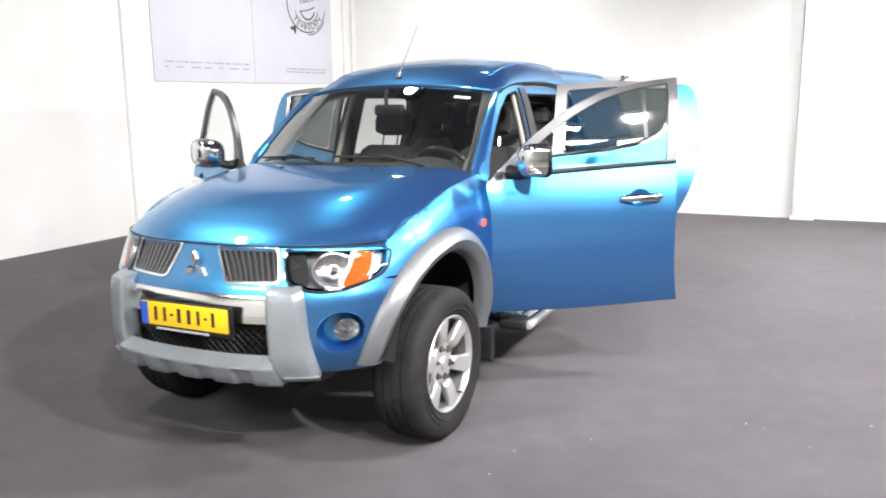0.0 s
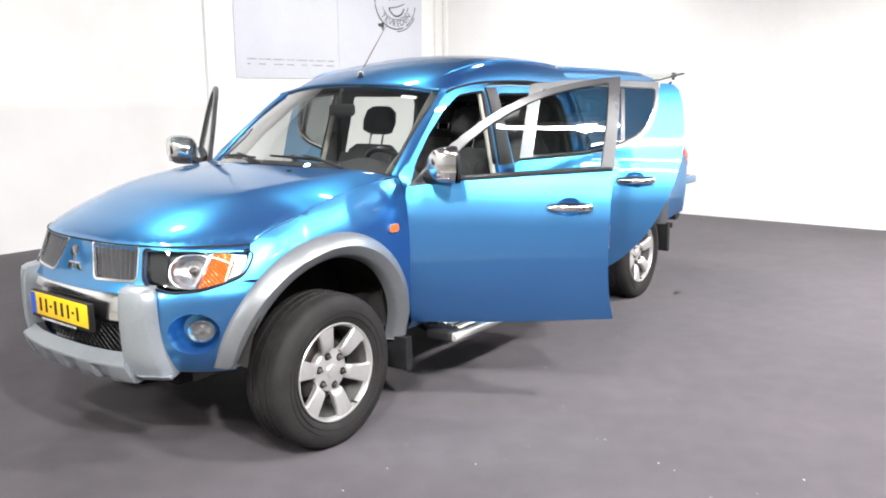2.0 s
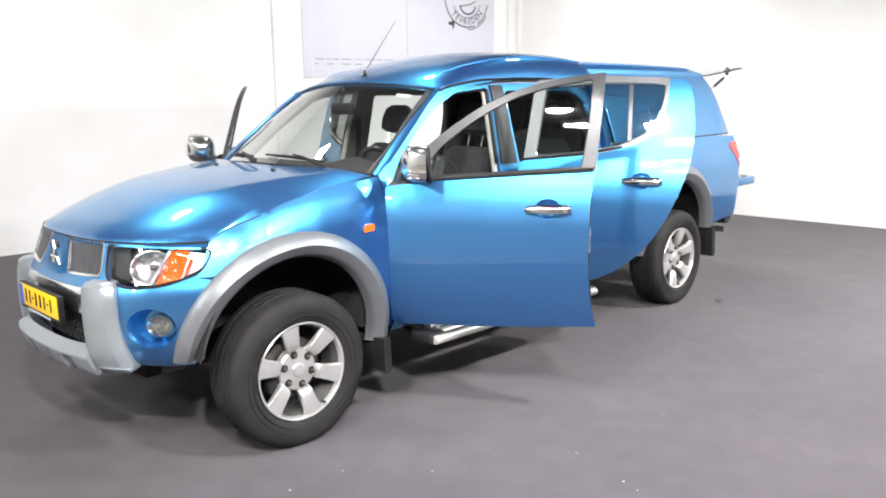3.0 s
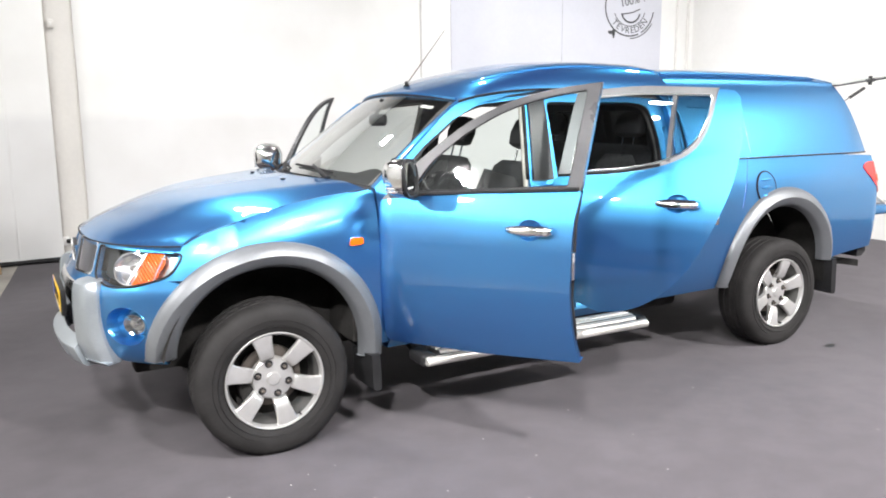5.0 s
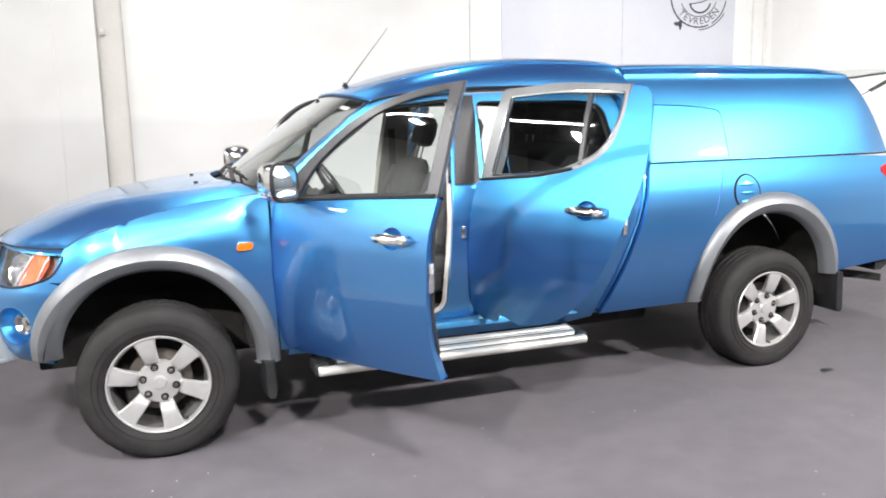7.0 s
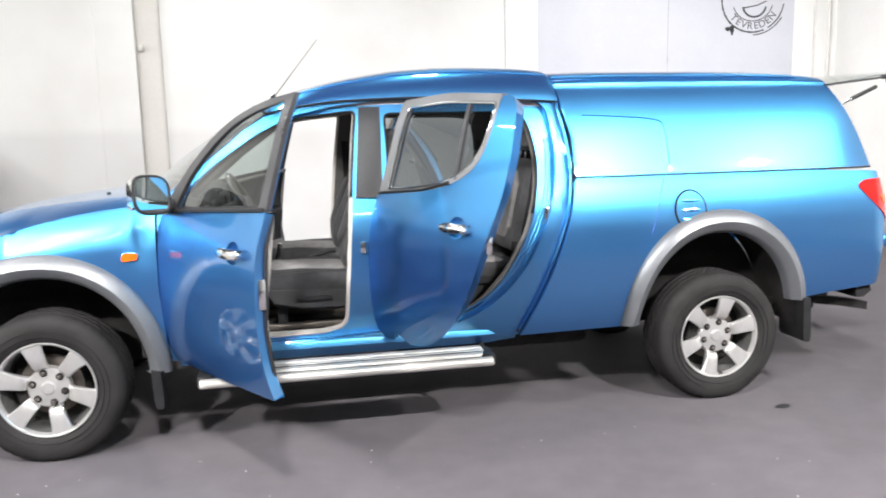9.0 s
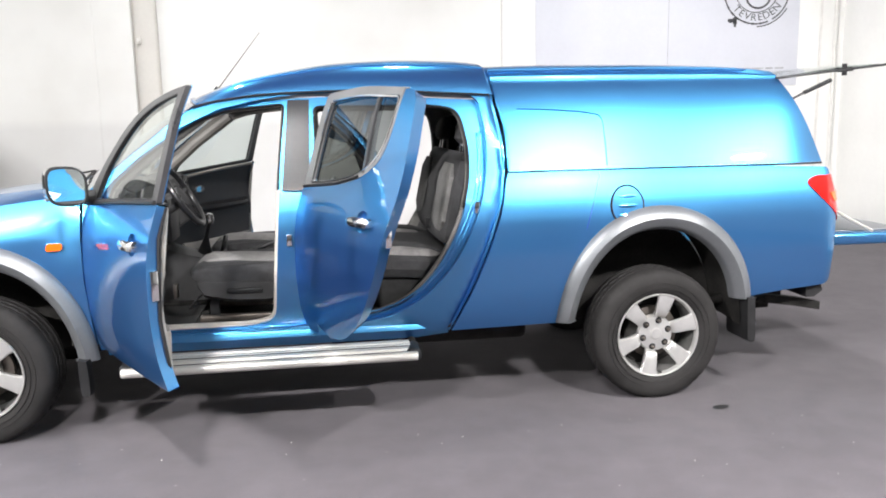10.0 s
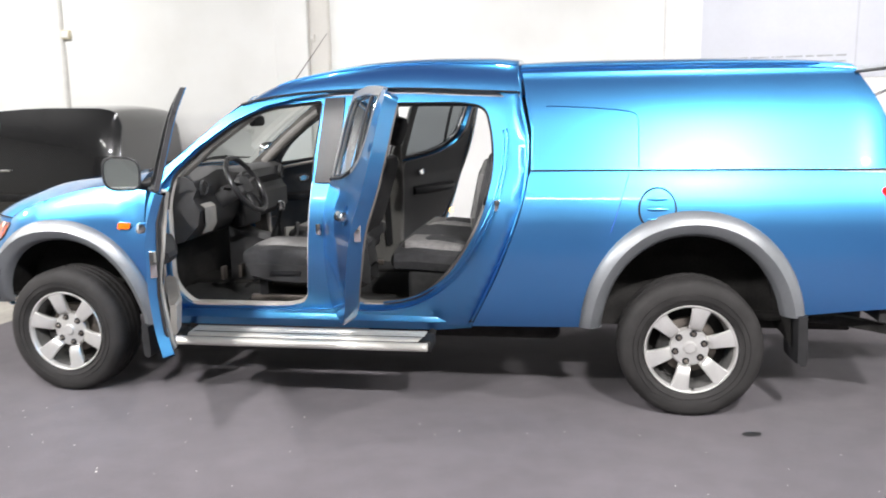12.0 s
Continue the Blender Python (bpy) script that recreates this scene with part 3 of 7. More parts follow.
for k in range(9):
    bm = bmesh.new()
    bmesh.ops.create_circle(bm, cap_ends=True, segments=9, radius=0.012 + 0.02 * random.random())
    turned_bm(bm, pose(SX - 0.34 + 0.09 * random.random(), -0.0145, SZ - 0.30 - 0.12 * random.random(), 90))
    part("ink_blot", bm, PRINT, poster)


def letter(text, size, material, parent, m):
    data = bpy.data.curves.new("text", "FONT")
    data.body, data.size, data.align_x, data.align_y = text, size, "CENTER", "CENTER"
    data.extrude = 0.0008
    ob = new("lettering", data)
    me = bpy.data.meshes.new_from_object(ob)
    bpy.data.objects.remove(ob)
    return part("lettering", me, material, parent, m=m)


for i, ch in enumerate("TEVREDEN"):
    a = radians(222 + i * 14.2)
    letter(ch, 0.125, PRINT, poster, pose(SX + 0.325 * math.cos(a), -0.0145, SZ + 0.325 * math.sin(a), 90, 0, 0) @ Matrix.Rotation(a + math.pi / 2, 4, "Z"))
letter("100%", 0.15, PRINT, poster, pose(SX + 0.0, -0.0145, SZ + 0.08, 90, 0, 0) @ Matrix.Rotation(radians(14), 4, "Z"))
for row, z in enumerate((2.12, 2.055)):
    x = 0.30
    while x < (1.66 if row == 0 else 1.64):
        w = random.uniform(0.05, 0.2)
        part("print_bar", box(x, min(x + w, 1.70), -0.0145, -0.0125, z - 0.009, z + 0.009, 0), PALEPRINT, poster, "line of small unreadable print")
        x += w + (0.03 if row == 0 else random.uniform(0.05, 0.14))
for z in (2.085, 2.04):
    x = 2.40
    while x < 3.18:
        w = random.uniform(0.08, 0.22)
        part("print_bar", box(x, min(x + w, 3.25), -0.0145, -0.0125, z - 0.009, z + 0.009, 0), PALEPRINT, poster, "line of small unreadable print")
        x += w + 0.025

# ---------------------------------------------------------------- odds and ends by the wall
pallet = thing("pallet", "small bare wooden pallet on the concrete floor", "pallet", pose(-1.33, 4.93, -0.006, 0, 0, 6) @ Matrix.Diagonal((0.55, 1, 1, 1)))
for y in (-0.2, 0.0, 0.2):
    part("bearer", box(-0.3, 0.3, y - 0.035, y + 0.035, 0, 0.05, 0.004), WOOD, pallet)
for x in np.linspace(-0.26, 0.26, 5):
    part("plank", box(x - 0.045, x + 0.045, -0.25, 0.25, 0.05, 0.07, 0.004), WOOD, pallet)
flood = thing("work_lamp", "black flood lamp standing on the pallet", "lamp", pose(-1.30, 4.92, 0.064, 0, 0, -25) @ Matrix.Diagonal((0.66, 0.55, 0.88, 1)))
part("housing", loft_bm([[(-0.14, y0, 0.0), (0.10, y0, 0.0), (0.10, y0, h), (0.05, y0, h), (-0.14, y0, h2)] for y0, h, h2 in ((-0.11, 0.42, 0.30), (0.11, 0.42, 0.30))], closed=True, cap=True), BLACK, flood)
part("window", box(0.1, 0.108, -0.08, 0.08, 0.17, 0.37, 0.004), WHITEPLASTIC, flood, "pale lamp window")
part("window", box(0.0, 0.085, -0.118, -0.109, 0.17, 0.38, 0.004), WHITEPLASTIC, flood, "pale lamp window")
part("bracket", tube([(-0.1, -0.14, 0.05), (-0.1, -0.14, 0.25), (-0.1, 0.14, 0.25), (-0.1, 0.14, 0.05)], 0.012, 8), BLACK, flood)
random.seed(5)
for n in range(5):
    x, y, pts = -1.9 + 0.13 * n, 5.222 - 0.024 * n, []
    for k in range(12):
        pts.append((x + 0.14 * k, y - 0.018 * (1 + math.sin(k * 0.9 + n * 2)) + random.uniform(-0.006, 0.006), 0.012 + 0.013 * (n % 3)))
    solid("cable", tube(curve_line(pts, 3), 0.012, 6), BLACK, "black power cable lying along the wall", "cable", group="cables by the wall")
outlet = thing("wall_outlet", "small white wall outlet with a black plug low on the wall", "socket", pose(-0.50, 5.31, 0.20, 0, 0, -0.6))
part("housing", box(-0.04, 0.03, -0.03, 0.0, -0.05, 0.05, 0.006), WHITEPLASTIC, outlet)
part("plug", box(0.0, 0.07, -0.07, -0.02, -0.02, 0.025, 0.01), BLACK, outlet)
part("plug_lead", tube(curve_line([(0.06, -0.05, 0.0), (0.13, -0.06, -0.02), (0.17, -0.06, -0.10), (0.17, -0.07, -0.185)], 4), 0.006, 6), BLACK, outlet)
blot = bmesh.new()
bmesh.ops.create_circle(blot, cap_ends=True, segments=14, radius=0.05, matrix=Matrix.Diagonal((1, 0.55, 1, 1)))
solid("dark_stain", blot, BLACK, "small dark oil spot on the carpet", "stain", m=pose(3.735, -1.007, 0.003, 0, 0, 15))

# lint and crumbs scattered on the carpet
random.seed(21)
lint = bmesh.new()
for _ in range(280):
    x, y, r, a = random.uniform(-1.0, 7.2), random.uniform(-4.6, -1.0), random.uniform(0.0018, 0.005), random.uniform(0, 3.14)
    w = r * random.uniform(0.4, 1.0)
    c, q = math.cos(a), math.sin(a)
    lint.faces.new([lint.verts.new((x + r * i * c - w * k * q, y + r * i * q + w * k * c, 0.0035 + 0.001 * (i + k))) for i, k in ((-1, -1), (1, -1), (1, 1), (-1, 1))])
solid("carpet_lint", lint, LINT, "pale lint and crumbs scattered on the carpet", "lint", kind="stuff")

# ---------------------------------------------------------------- the pickup: its surfaces
# x runs from the front axle to the tail, y to the car's right, z up.
CAR = thing("pickup_truck", "bright blue double cab pickup with canopy, all four doors open", "car", pose(0, 0, 0, 0, 0, 0.45))
WB, HUB = 3.458, 0.372
AXLE = 0.354                          # height of the wheel centres under load
HALF = 0.83

# front corner of the plan, by length along the curve
_n = 400
_y = np.linspace(0, HALF, _n)
_x = -0.10 - 0.70 * np.sqrt(np.maximum(0, 1 - (_y / HALF) ** 2.6))
_s = np.r_[0, np.cumsum(np.hypot(np.diff(_x), np.diff(_y)))]
_u = -0.10 - (_s[-1] - _s)            # u equals x behind the corner
U0 = float(_u[0])                     # u at the middle of the nose


def plan(u):
    """A place on the plan outline and its outward way, for the left half as positive y."""
    if u < -0.10:
        x, y = float(np.interp(u, _u, _x)), float(np.interp(u, _u, _y))
        dx = float(np.interp(u + 0.004, _u, _x) - np.interp(u - 0.004, _u, _x))
        dy = float(np.interp(u + 0.004, _u, _y) - np.interp(u - 0.004, _u, _y))
        d = math.hypot(dx, dy) or 1
        return x, y, -dy / d, dx / d
    w = HALF - 0.012 * min(1, max(0, (u - 2.3) / 1.9)) ** 1.5
    r, x0 = 0.11, 4.42
    if u <= x0:
        return u, w, 0.0, 1.0
    a = min((u - x0) / r, math.pi / 2)
    rest = max(0.0, (u - x0) - r * math.pi / 2)
    return x0 + r * math.sin(a), w - r + r * math.cos(a) - rest, math.sin(a), math.cos(a)


def u_at(y):
    """u on the nose at a distance y from the middle."""
    return float(np.interp(y, _y, _u))


def u_atx(x):
    return float(np.interp(x, _x, _u)) if x < -0.10 else x


side_tuck = spline([0.36, 0.44, 0.52, 0.66, 0.84, 0.98, 1.08, 1.16, 1.22, 1.28, 1.42, 1.56, 1.66, 1.76], [0.10, 0.062, 0.036, 0.012, 0.0, 0.002, 0.014, 0.034, 0.052, 0.068, 0.105, 0.145, 0.185, 0.24])
front_tuck = spline([0.36, 0.44, 0.50, 0.58, 0.68, 0.78, 0.84, 0.90, 0.96, 1.00, 1.06], [0.20, 0.10, 0.035, 0.004, 0.0, 0.012, 0.045, 0.07, 0.09, 0.105, 0.16])
fender_line = spline([-0.40, -0.30, -0.20, -0.10, 0.0, 0.20, 0.40, 0.60], [0.996, 1.044, 1.075, 1.102, 1.130, 1.172, 1.196, 1.208])
edge_y = spline([-0.40, -0.13, 0.13, 0.40, 0.62], [0.757, 0.755, 0.752, 0.756, 0.762])


def side(u, z, off=0.0):
    """The left skin of the body."""
    x, y, nx, ny = plan(u)
    front = max(0.0, -nx) ** 1.2
    t = side_tuck(z) * (1 - front) + front_tuck(z) * front
    if u < 0.62:                       # the wings roll over towards the bonnet
        top = fender_line(x)
        k = max(0.0, min(1.0, (z - (top - 0.20)) / 0.20))
        t += k**2 * (HALF - edge_y(x) - 0.002 - side_tuck(top)) * (1 - front)
        # hollow behind the wheel arch round the repeater
        t += 0.014 * math.exp(-(((x - 0.47) / 0.07) ** 2) - ((z - 1.04) / 0.11) ** 2)
    t -= off
    return x - nx * t, -(y - ny * t), z


def arch(cx, ax, top, base, z0=HUB, steps=30, a0=0.0, a1=180.0):
    """Points of an arch from its rear foot to its front foot."""
    out = []
    for k in range(steps + 1):
        a = radians(a0 + (a1 - a0) * k / steps)
        out.append((cx + ax * math.cos(a) * (1.0), z0 + (top - z0) * abs(math.sin(a)) ** 0.92))
    return out


def both(name, me, material, parent=None, label=""):
    """A part on the left side and its mirror image on the right."""
    a = part(name, me, material, parent or CAR, label)
    b = part(name, flipped(me), material, parent or CAR, label)
    return a, b


def to_u(points):
    return [(u_atx(p[0]) if p[0] < -0.1 else p[0], *p[1:]) for p in points]


# ---- wings
arch_f = arch(0.0, 0.49, 0.92, 0)
wing = [(0.535, 1.195), (0.535, 0.8), (0.555, 0.46), (0.50, 0.45)]
wing += [p for p in arch_f if p[1] > 0.46 and p[0] < 0.49 and not (p[0] < -0.2 and p[1] < 0.845)]
wing += [(-0.44, 0.85), (-0.385, 0.990)]
wing += [(x, fender_line(x) - 0.003) for x in (-0.3, -0.2, -0.1, 0.0, 0.1, 0.2, 0.3, 0.4, 0.5)]
both("front_wing", sheet(to_u(wing), side, 0.03), BLUE)

# ---- front bumper skin, with its openings
HEAD = [(u_at(0.422), 0.982, 0.02), (u_atx(-0.375), 0.962, 0.03), (u_atx(-0.425), 0.872, 0.05), (u_at(0.66), 0.822, 0.06), (u_at(0.55), 0.812, 0.05), (u_at(0.438), 0.845, 0.04)]
head_line = rounded(HEAD, 0.04)
GRILLE = [(u_at(0.095), 0.985, 0.015), (u_at(0.398), 0.985, 0.015), (u_at(0.410), 0.855, 0.03), (u_at(0.165), 0.848, 0.03)]
grille_line = rounded(GRILLE, 0.02)
fog_line = [(u_at(0.625) + 0.108 * math.cos(a), 0.645 + 0.088 * math.sin(a)) for a in np.linspace(0, 2 * math.pi, 28, endpoint=False)]
top_z = 0.992
bump = [(U0, 0.80), (u_at(0.40), 0.80), (u_at(0.405), 0.55), (u_at(0.42), 0.475), (u_at(0.60), 0.465), (u_atx(-0.475), 0.462)]
bump += [p for p in to_u([q for q in reversed(arch_f) if q[0] < -0.2 and 0.5 < q[1] < 0.845])]
bump += [(u_atx(-0.44), 0.848), (u_atx(-0.378), 0.958), (u_atx(-0.40), 0.968), (u_at(0.42), top_z), (u_at(0.2), top_z), (U0, top_z)]
both("front_bumper", sheet(bump, side, 0.025, [head_line, grille_line, fog_line]), BLUE)

# fog lamp recess and lamp
def fog_cup(u, z, depth, r):
    return [side(u + 1.22 * r * math.cos(a), z + r * math.sin(a), -depth) for a in np.linspace(0, 2 * math.pi, 28, endpoint=False)]


FU, FZ = u_at(0.625), 0.645
both("fog_recess", loft([fog_cup(FU, FZ, 0.003, 0.091), fog_cup(FU, FZ, -0.002, 0.087), fog_cup(FU + 0.002, FZ, 0.012, 0.083), fog_cup(FU + 0.006, FZ, 0.050, 0.078), fog_cup(FU + 0.012, FZ, 0.085, 0.064), fog_cup(FU + 0.015, FZ, 0.09, 0.001)], closed=True), BLUE)
both("fog_light", loft([fog_cup(FU + 0.026, FZ + 0.004, 0.085, 0.050), fog_cup(FU + 0.026, FZ + 0.004, 0.030, 0.050), fog_cup(FU + 0.026, FZ + 0.004, 0.025, 0.046), fog_cup(FU + 0.026, FZ + 0.004, 0.033, 0.040)], closed=True), CHROME, label="round fog light with a chrome ring")
both("fog_lens", loft([fog_cup(FU + 0.026, FZ + 0.004, 0.034, 0.041), fog_cup(FU + 0.026, FZ + 0.004, 0.048, 0.030), fog_cup(FU + 0.026, FZ + 0.004, 0.052, 0.012), fog_cup(FU + 0.026, FZ + 0.004, 0.036, 0.011), fog_cup(FU + 0.026, FZ + 0.004, 0.034, 0.001)], closed=True), FOGGLASS, label="dark fog light glass with a bright bulb cap")

# lower opening, guard bars, skid bar
def nose(y, z, off=0.0):
    """The nose by distance from the middle, either side."""
    x, yy, zz = side(u_at(min(abs(y), HALF)), z, off)
    return x, (yy if y < 0 else -yy), zz


part("intake_back", sheet([(-0.42, 0.52), (0.42, 0.52), (0.42, 0.81), (-0.42, 0.81)], lambda y, z, o=0: nose(y, z, o - 0.075), 0.05), BLACK, CAR, "black recessed lower air intake")
mesh_bars = []
for k in range(-12, 13):
    for lean in (-1, 1):
        a, b = (k * 0.036, 0.535), (k * 0.036 + lean * 0.12, 0.66)
        if max(abs(a[0]), abs(b[0])) < 0.42:
            mesh_bars.append(tube([nose(*a, -0.045), nose(*b, -0.045)], 0.0035, 4))
part("intake_mesh", joined(*mesh_bars), BLACK, CAR, "black diamond mesh of the lower intake")
part("chrome_strip", sheet(rounded([(-0.41, 0.772), (0.41, 0.772), (0.41, 0.805), (-0.41, 0.805)], 0.01), lambda y, z, o=0: nose(y, z, o + 0.012), 0.03, thick=0.03), CHROME, CAR, "chrome strip above the number plate")
part("plate_backing", sheet(rounded([(-0.40, 0.69), (0.40, 0.69), (0.40, 0.77), (-0.40, 0.77)], 0.01), lambda y, z, o=0: nose(y, z, o - 0.008), 0.03, thick=0.03), CHROME, CAR, "smooth bright bumper beam behind the plate")
guard_out = spline([0.462, 0.64, 0.80, 0.842], [0.556, 0.521, 0.508, 0.496])
guard_in = spline([0.462, 0.56, 0.842], [0.40, 0.378, 0.372])
for s in (-1, 1):
    rows = []
    for z, k in [(0.462, 0.0), (0.466, 0.85), (0.474, 1.0)] + [(0.474 + 0.348 * n / 14, 1.0) for n in range(1, 15)] + [(0.834, 0.8), (0.842, 0.0)]:
        a, b = guard_in(z), guard_out(z)
        rows.append([nose(s * y, z, off * k - 0.03 * (1 - k) + 0.5 * front_tuck(z)) for y, off in ((a, -0.03), (a, 0.034), (a + 0.006, 0.042), (a + 0.012, 0.045), ((a + b) / 2, 0.046), (b - 0.036, 0.046), (b - 0.029, 0.043), (b - 0.006, 0.020), (b, 0.012), (b, -0.03))])
    part("bumper_guard", loft_bm(rows, cap=False), SILVER, CAR, "silver upright bumper guard", smooth=28)


def skid_face(y, z, o=0.0):
    """A bright upper slope, a tucked front face and four shallow scoops."""
    k = np.interp(z, [0.436, 0.45, 0.518, 0.526, 0.565], [0.028, 0.044, 0.062, 0.060, 0.008])
    if z < 0.518:
        for yc in (-0.27, -0.09, 0.09, 0.27):
            d = abs(y - yc)
            k -= 0.024 * max(0.0, min(1.0, (0.042 - d) / 0.014)) * max(0.0, min(1.0, (0.518 - z) / 0.012))
    return nose(y, z, o + float(k) + 0.85 * front_tuck(z))


rows = []
for z in (0.436, 0.440, 0.450, 0.47, 0.49, 0.505, 0.512, 0.518, 0.526, 0.545, 0.565):
    w = float(np.interp(z, [0.44, 0.535, 0.565], [0.42, 0.395, 0.37]))
    rows.append([nose(s * w, z, -0.02) for s in (-1,)] + [skid_face(w * k / 84, z) for k in range(-84, 85)] + [nose(w, z, -0.02)])
part("skid_bar", loft_bm(rows), SILVER, CAR, "silver skid bar with four scoops under the bumper", smooth=30)
for s in (-1, 1):
    part("guard_foot", sheet(rounded([(s * 0.42, 0.452), (s * 0.553, 0.458), (s * 0.55, 0.474), (s * 0.42, 0.474)], 0.006), lambda y, z, o=0: nose(y, z, o + 0.085), 0.02, thick=0.07), SILVER, CAR, "silver lip under the bumper guard")
part("splash_guard", loft_bm([[nose(y, 0.47, -0.02), nose(y, 0.40, -0.1), (0.1, y * 0.9, 0.30)] for y in np.linspace(-0.46, 0.46, 13)]), UNDER, CAR, "dark splash guard below the bumper")

# number plate with bars in place of its characters
px = nose(0, 0.71)[0] - 0.034
plate = part("number_plate", box(px, px + 0.012, -0.232, 0.232, 0.655, 0.757, 0.004), YELLOW, CAR, "yellow number plate")
part("plate_strip", box(px - 0.002, px, 0.192, 0.230, 0.658, 0.754, 0), PLATEBLUE, plate)
y = 0.168
for w in (0.037, 0.037, 0.016, 0.041, 0.041, 0.037, 0.016, 0.037):
    h, trim = (0.005, 0.0) if w < 0.02 else (0.030, 0.011)
    part("plate_bar", box(px - 0.002, px, y - w + trim, y - trim, 0.707 - h, 0.707 + h, 0), BLACK, plate)
    y -= w + 0.0115
part("plate_holder", box(px + 0.002, px + 0.028, -0.242, 0.242, 0.638, 0.761, 0.006), BLACK, CAR)
part("holder_print", box(px, px + 0.002, -0.13, 0.15, 0.638, 0.647, 0), PALEPRINT, CAR, "unreadable dealer print under the plate")

# grilles with upright slats
for s in (-1, 1):
    def face(u, z, off=0.0, s=s):
        x, yy, zz = side(u, z, off)
        return x, (yy if s < 0 else -yy), zz
    part("grille_back", sheet(grille_line, lambda u, z, o=0: face(u, z, o - 0.06), 0.05), BLACK, CAR)
    inner = [(u_at(0.100), 0.990), (u_at(0.396), 0.990), (u_at(0.408), 0.860), (u_at(0.168), 0.853)]
    part("grille_frame", sheet(rounded([(u_at(0.092), 0.994, 0.012), (u_at(0.402), 0.994, 0.012), (u_at(0.415), 0.850, 0.03), (u_at(0.161), 0.844, 0.03)]), lambda u, z, o=0: face(u, z, o + 0.006), 0.02, [rounded([(a, b) for a, b in inner], 0.02)], thick=0.03, back=False), REFLECTOR, CAR, "chrome grille surround")
    for k in range(9):
        f = (k + 0.7) / 9.4
        top, low = 0.095 + f * 0.30, 0.165 + f * 0.245
        rows = []
        for j in range(6):
            z = 0.984 - j * (0.984 - 0.855) / 5
            yy = top + (low - top) * j / 5
            rows.append([face(u_at(yy - 0.007), z, -0.034), face(u_at(yy - 0.006), z, -0.008), face(u_at(yy + 0.005), z, -0.004), face(u_at(yy + 0.007), z, -0.034)])
        part("slat", loft_bm(rows, closed=True, cap=True), SLATGREY, CAR, "dark metallic upright grille slat")

# badge: three plain chrome lozenges
bx = nose(0, 0.90)[0] - 0.012
for a in (90, 210, 330):
    c = (0.036 * math.cos(radians(a)), 0.9 + 0.036 * math.sin(radians(a)))
    lo = [(c[0] + r * math.cos(radians(a + d)), c[1] + r * math.sin(radians(a + d))) for d, r in ((0, 0.036), (90, 0.021), (180, 0.036), (270, 0.021))]
    part("badge", loft_bm([[(bx + 0.02, yy, zz) for yy, zz in lo], [(bx, yy, zz) for yy, zz in lo], [(bx - 0.006, c[0] + (yy - c[0]) * 0.7, c[1] + (zz - c[1]) * 0.7) for yy, zz in lo]], closed=True, cap=True), REFLECTOR, CAR, "plain chrome badge shape")

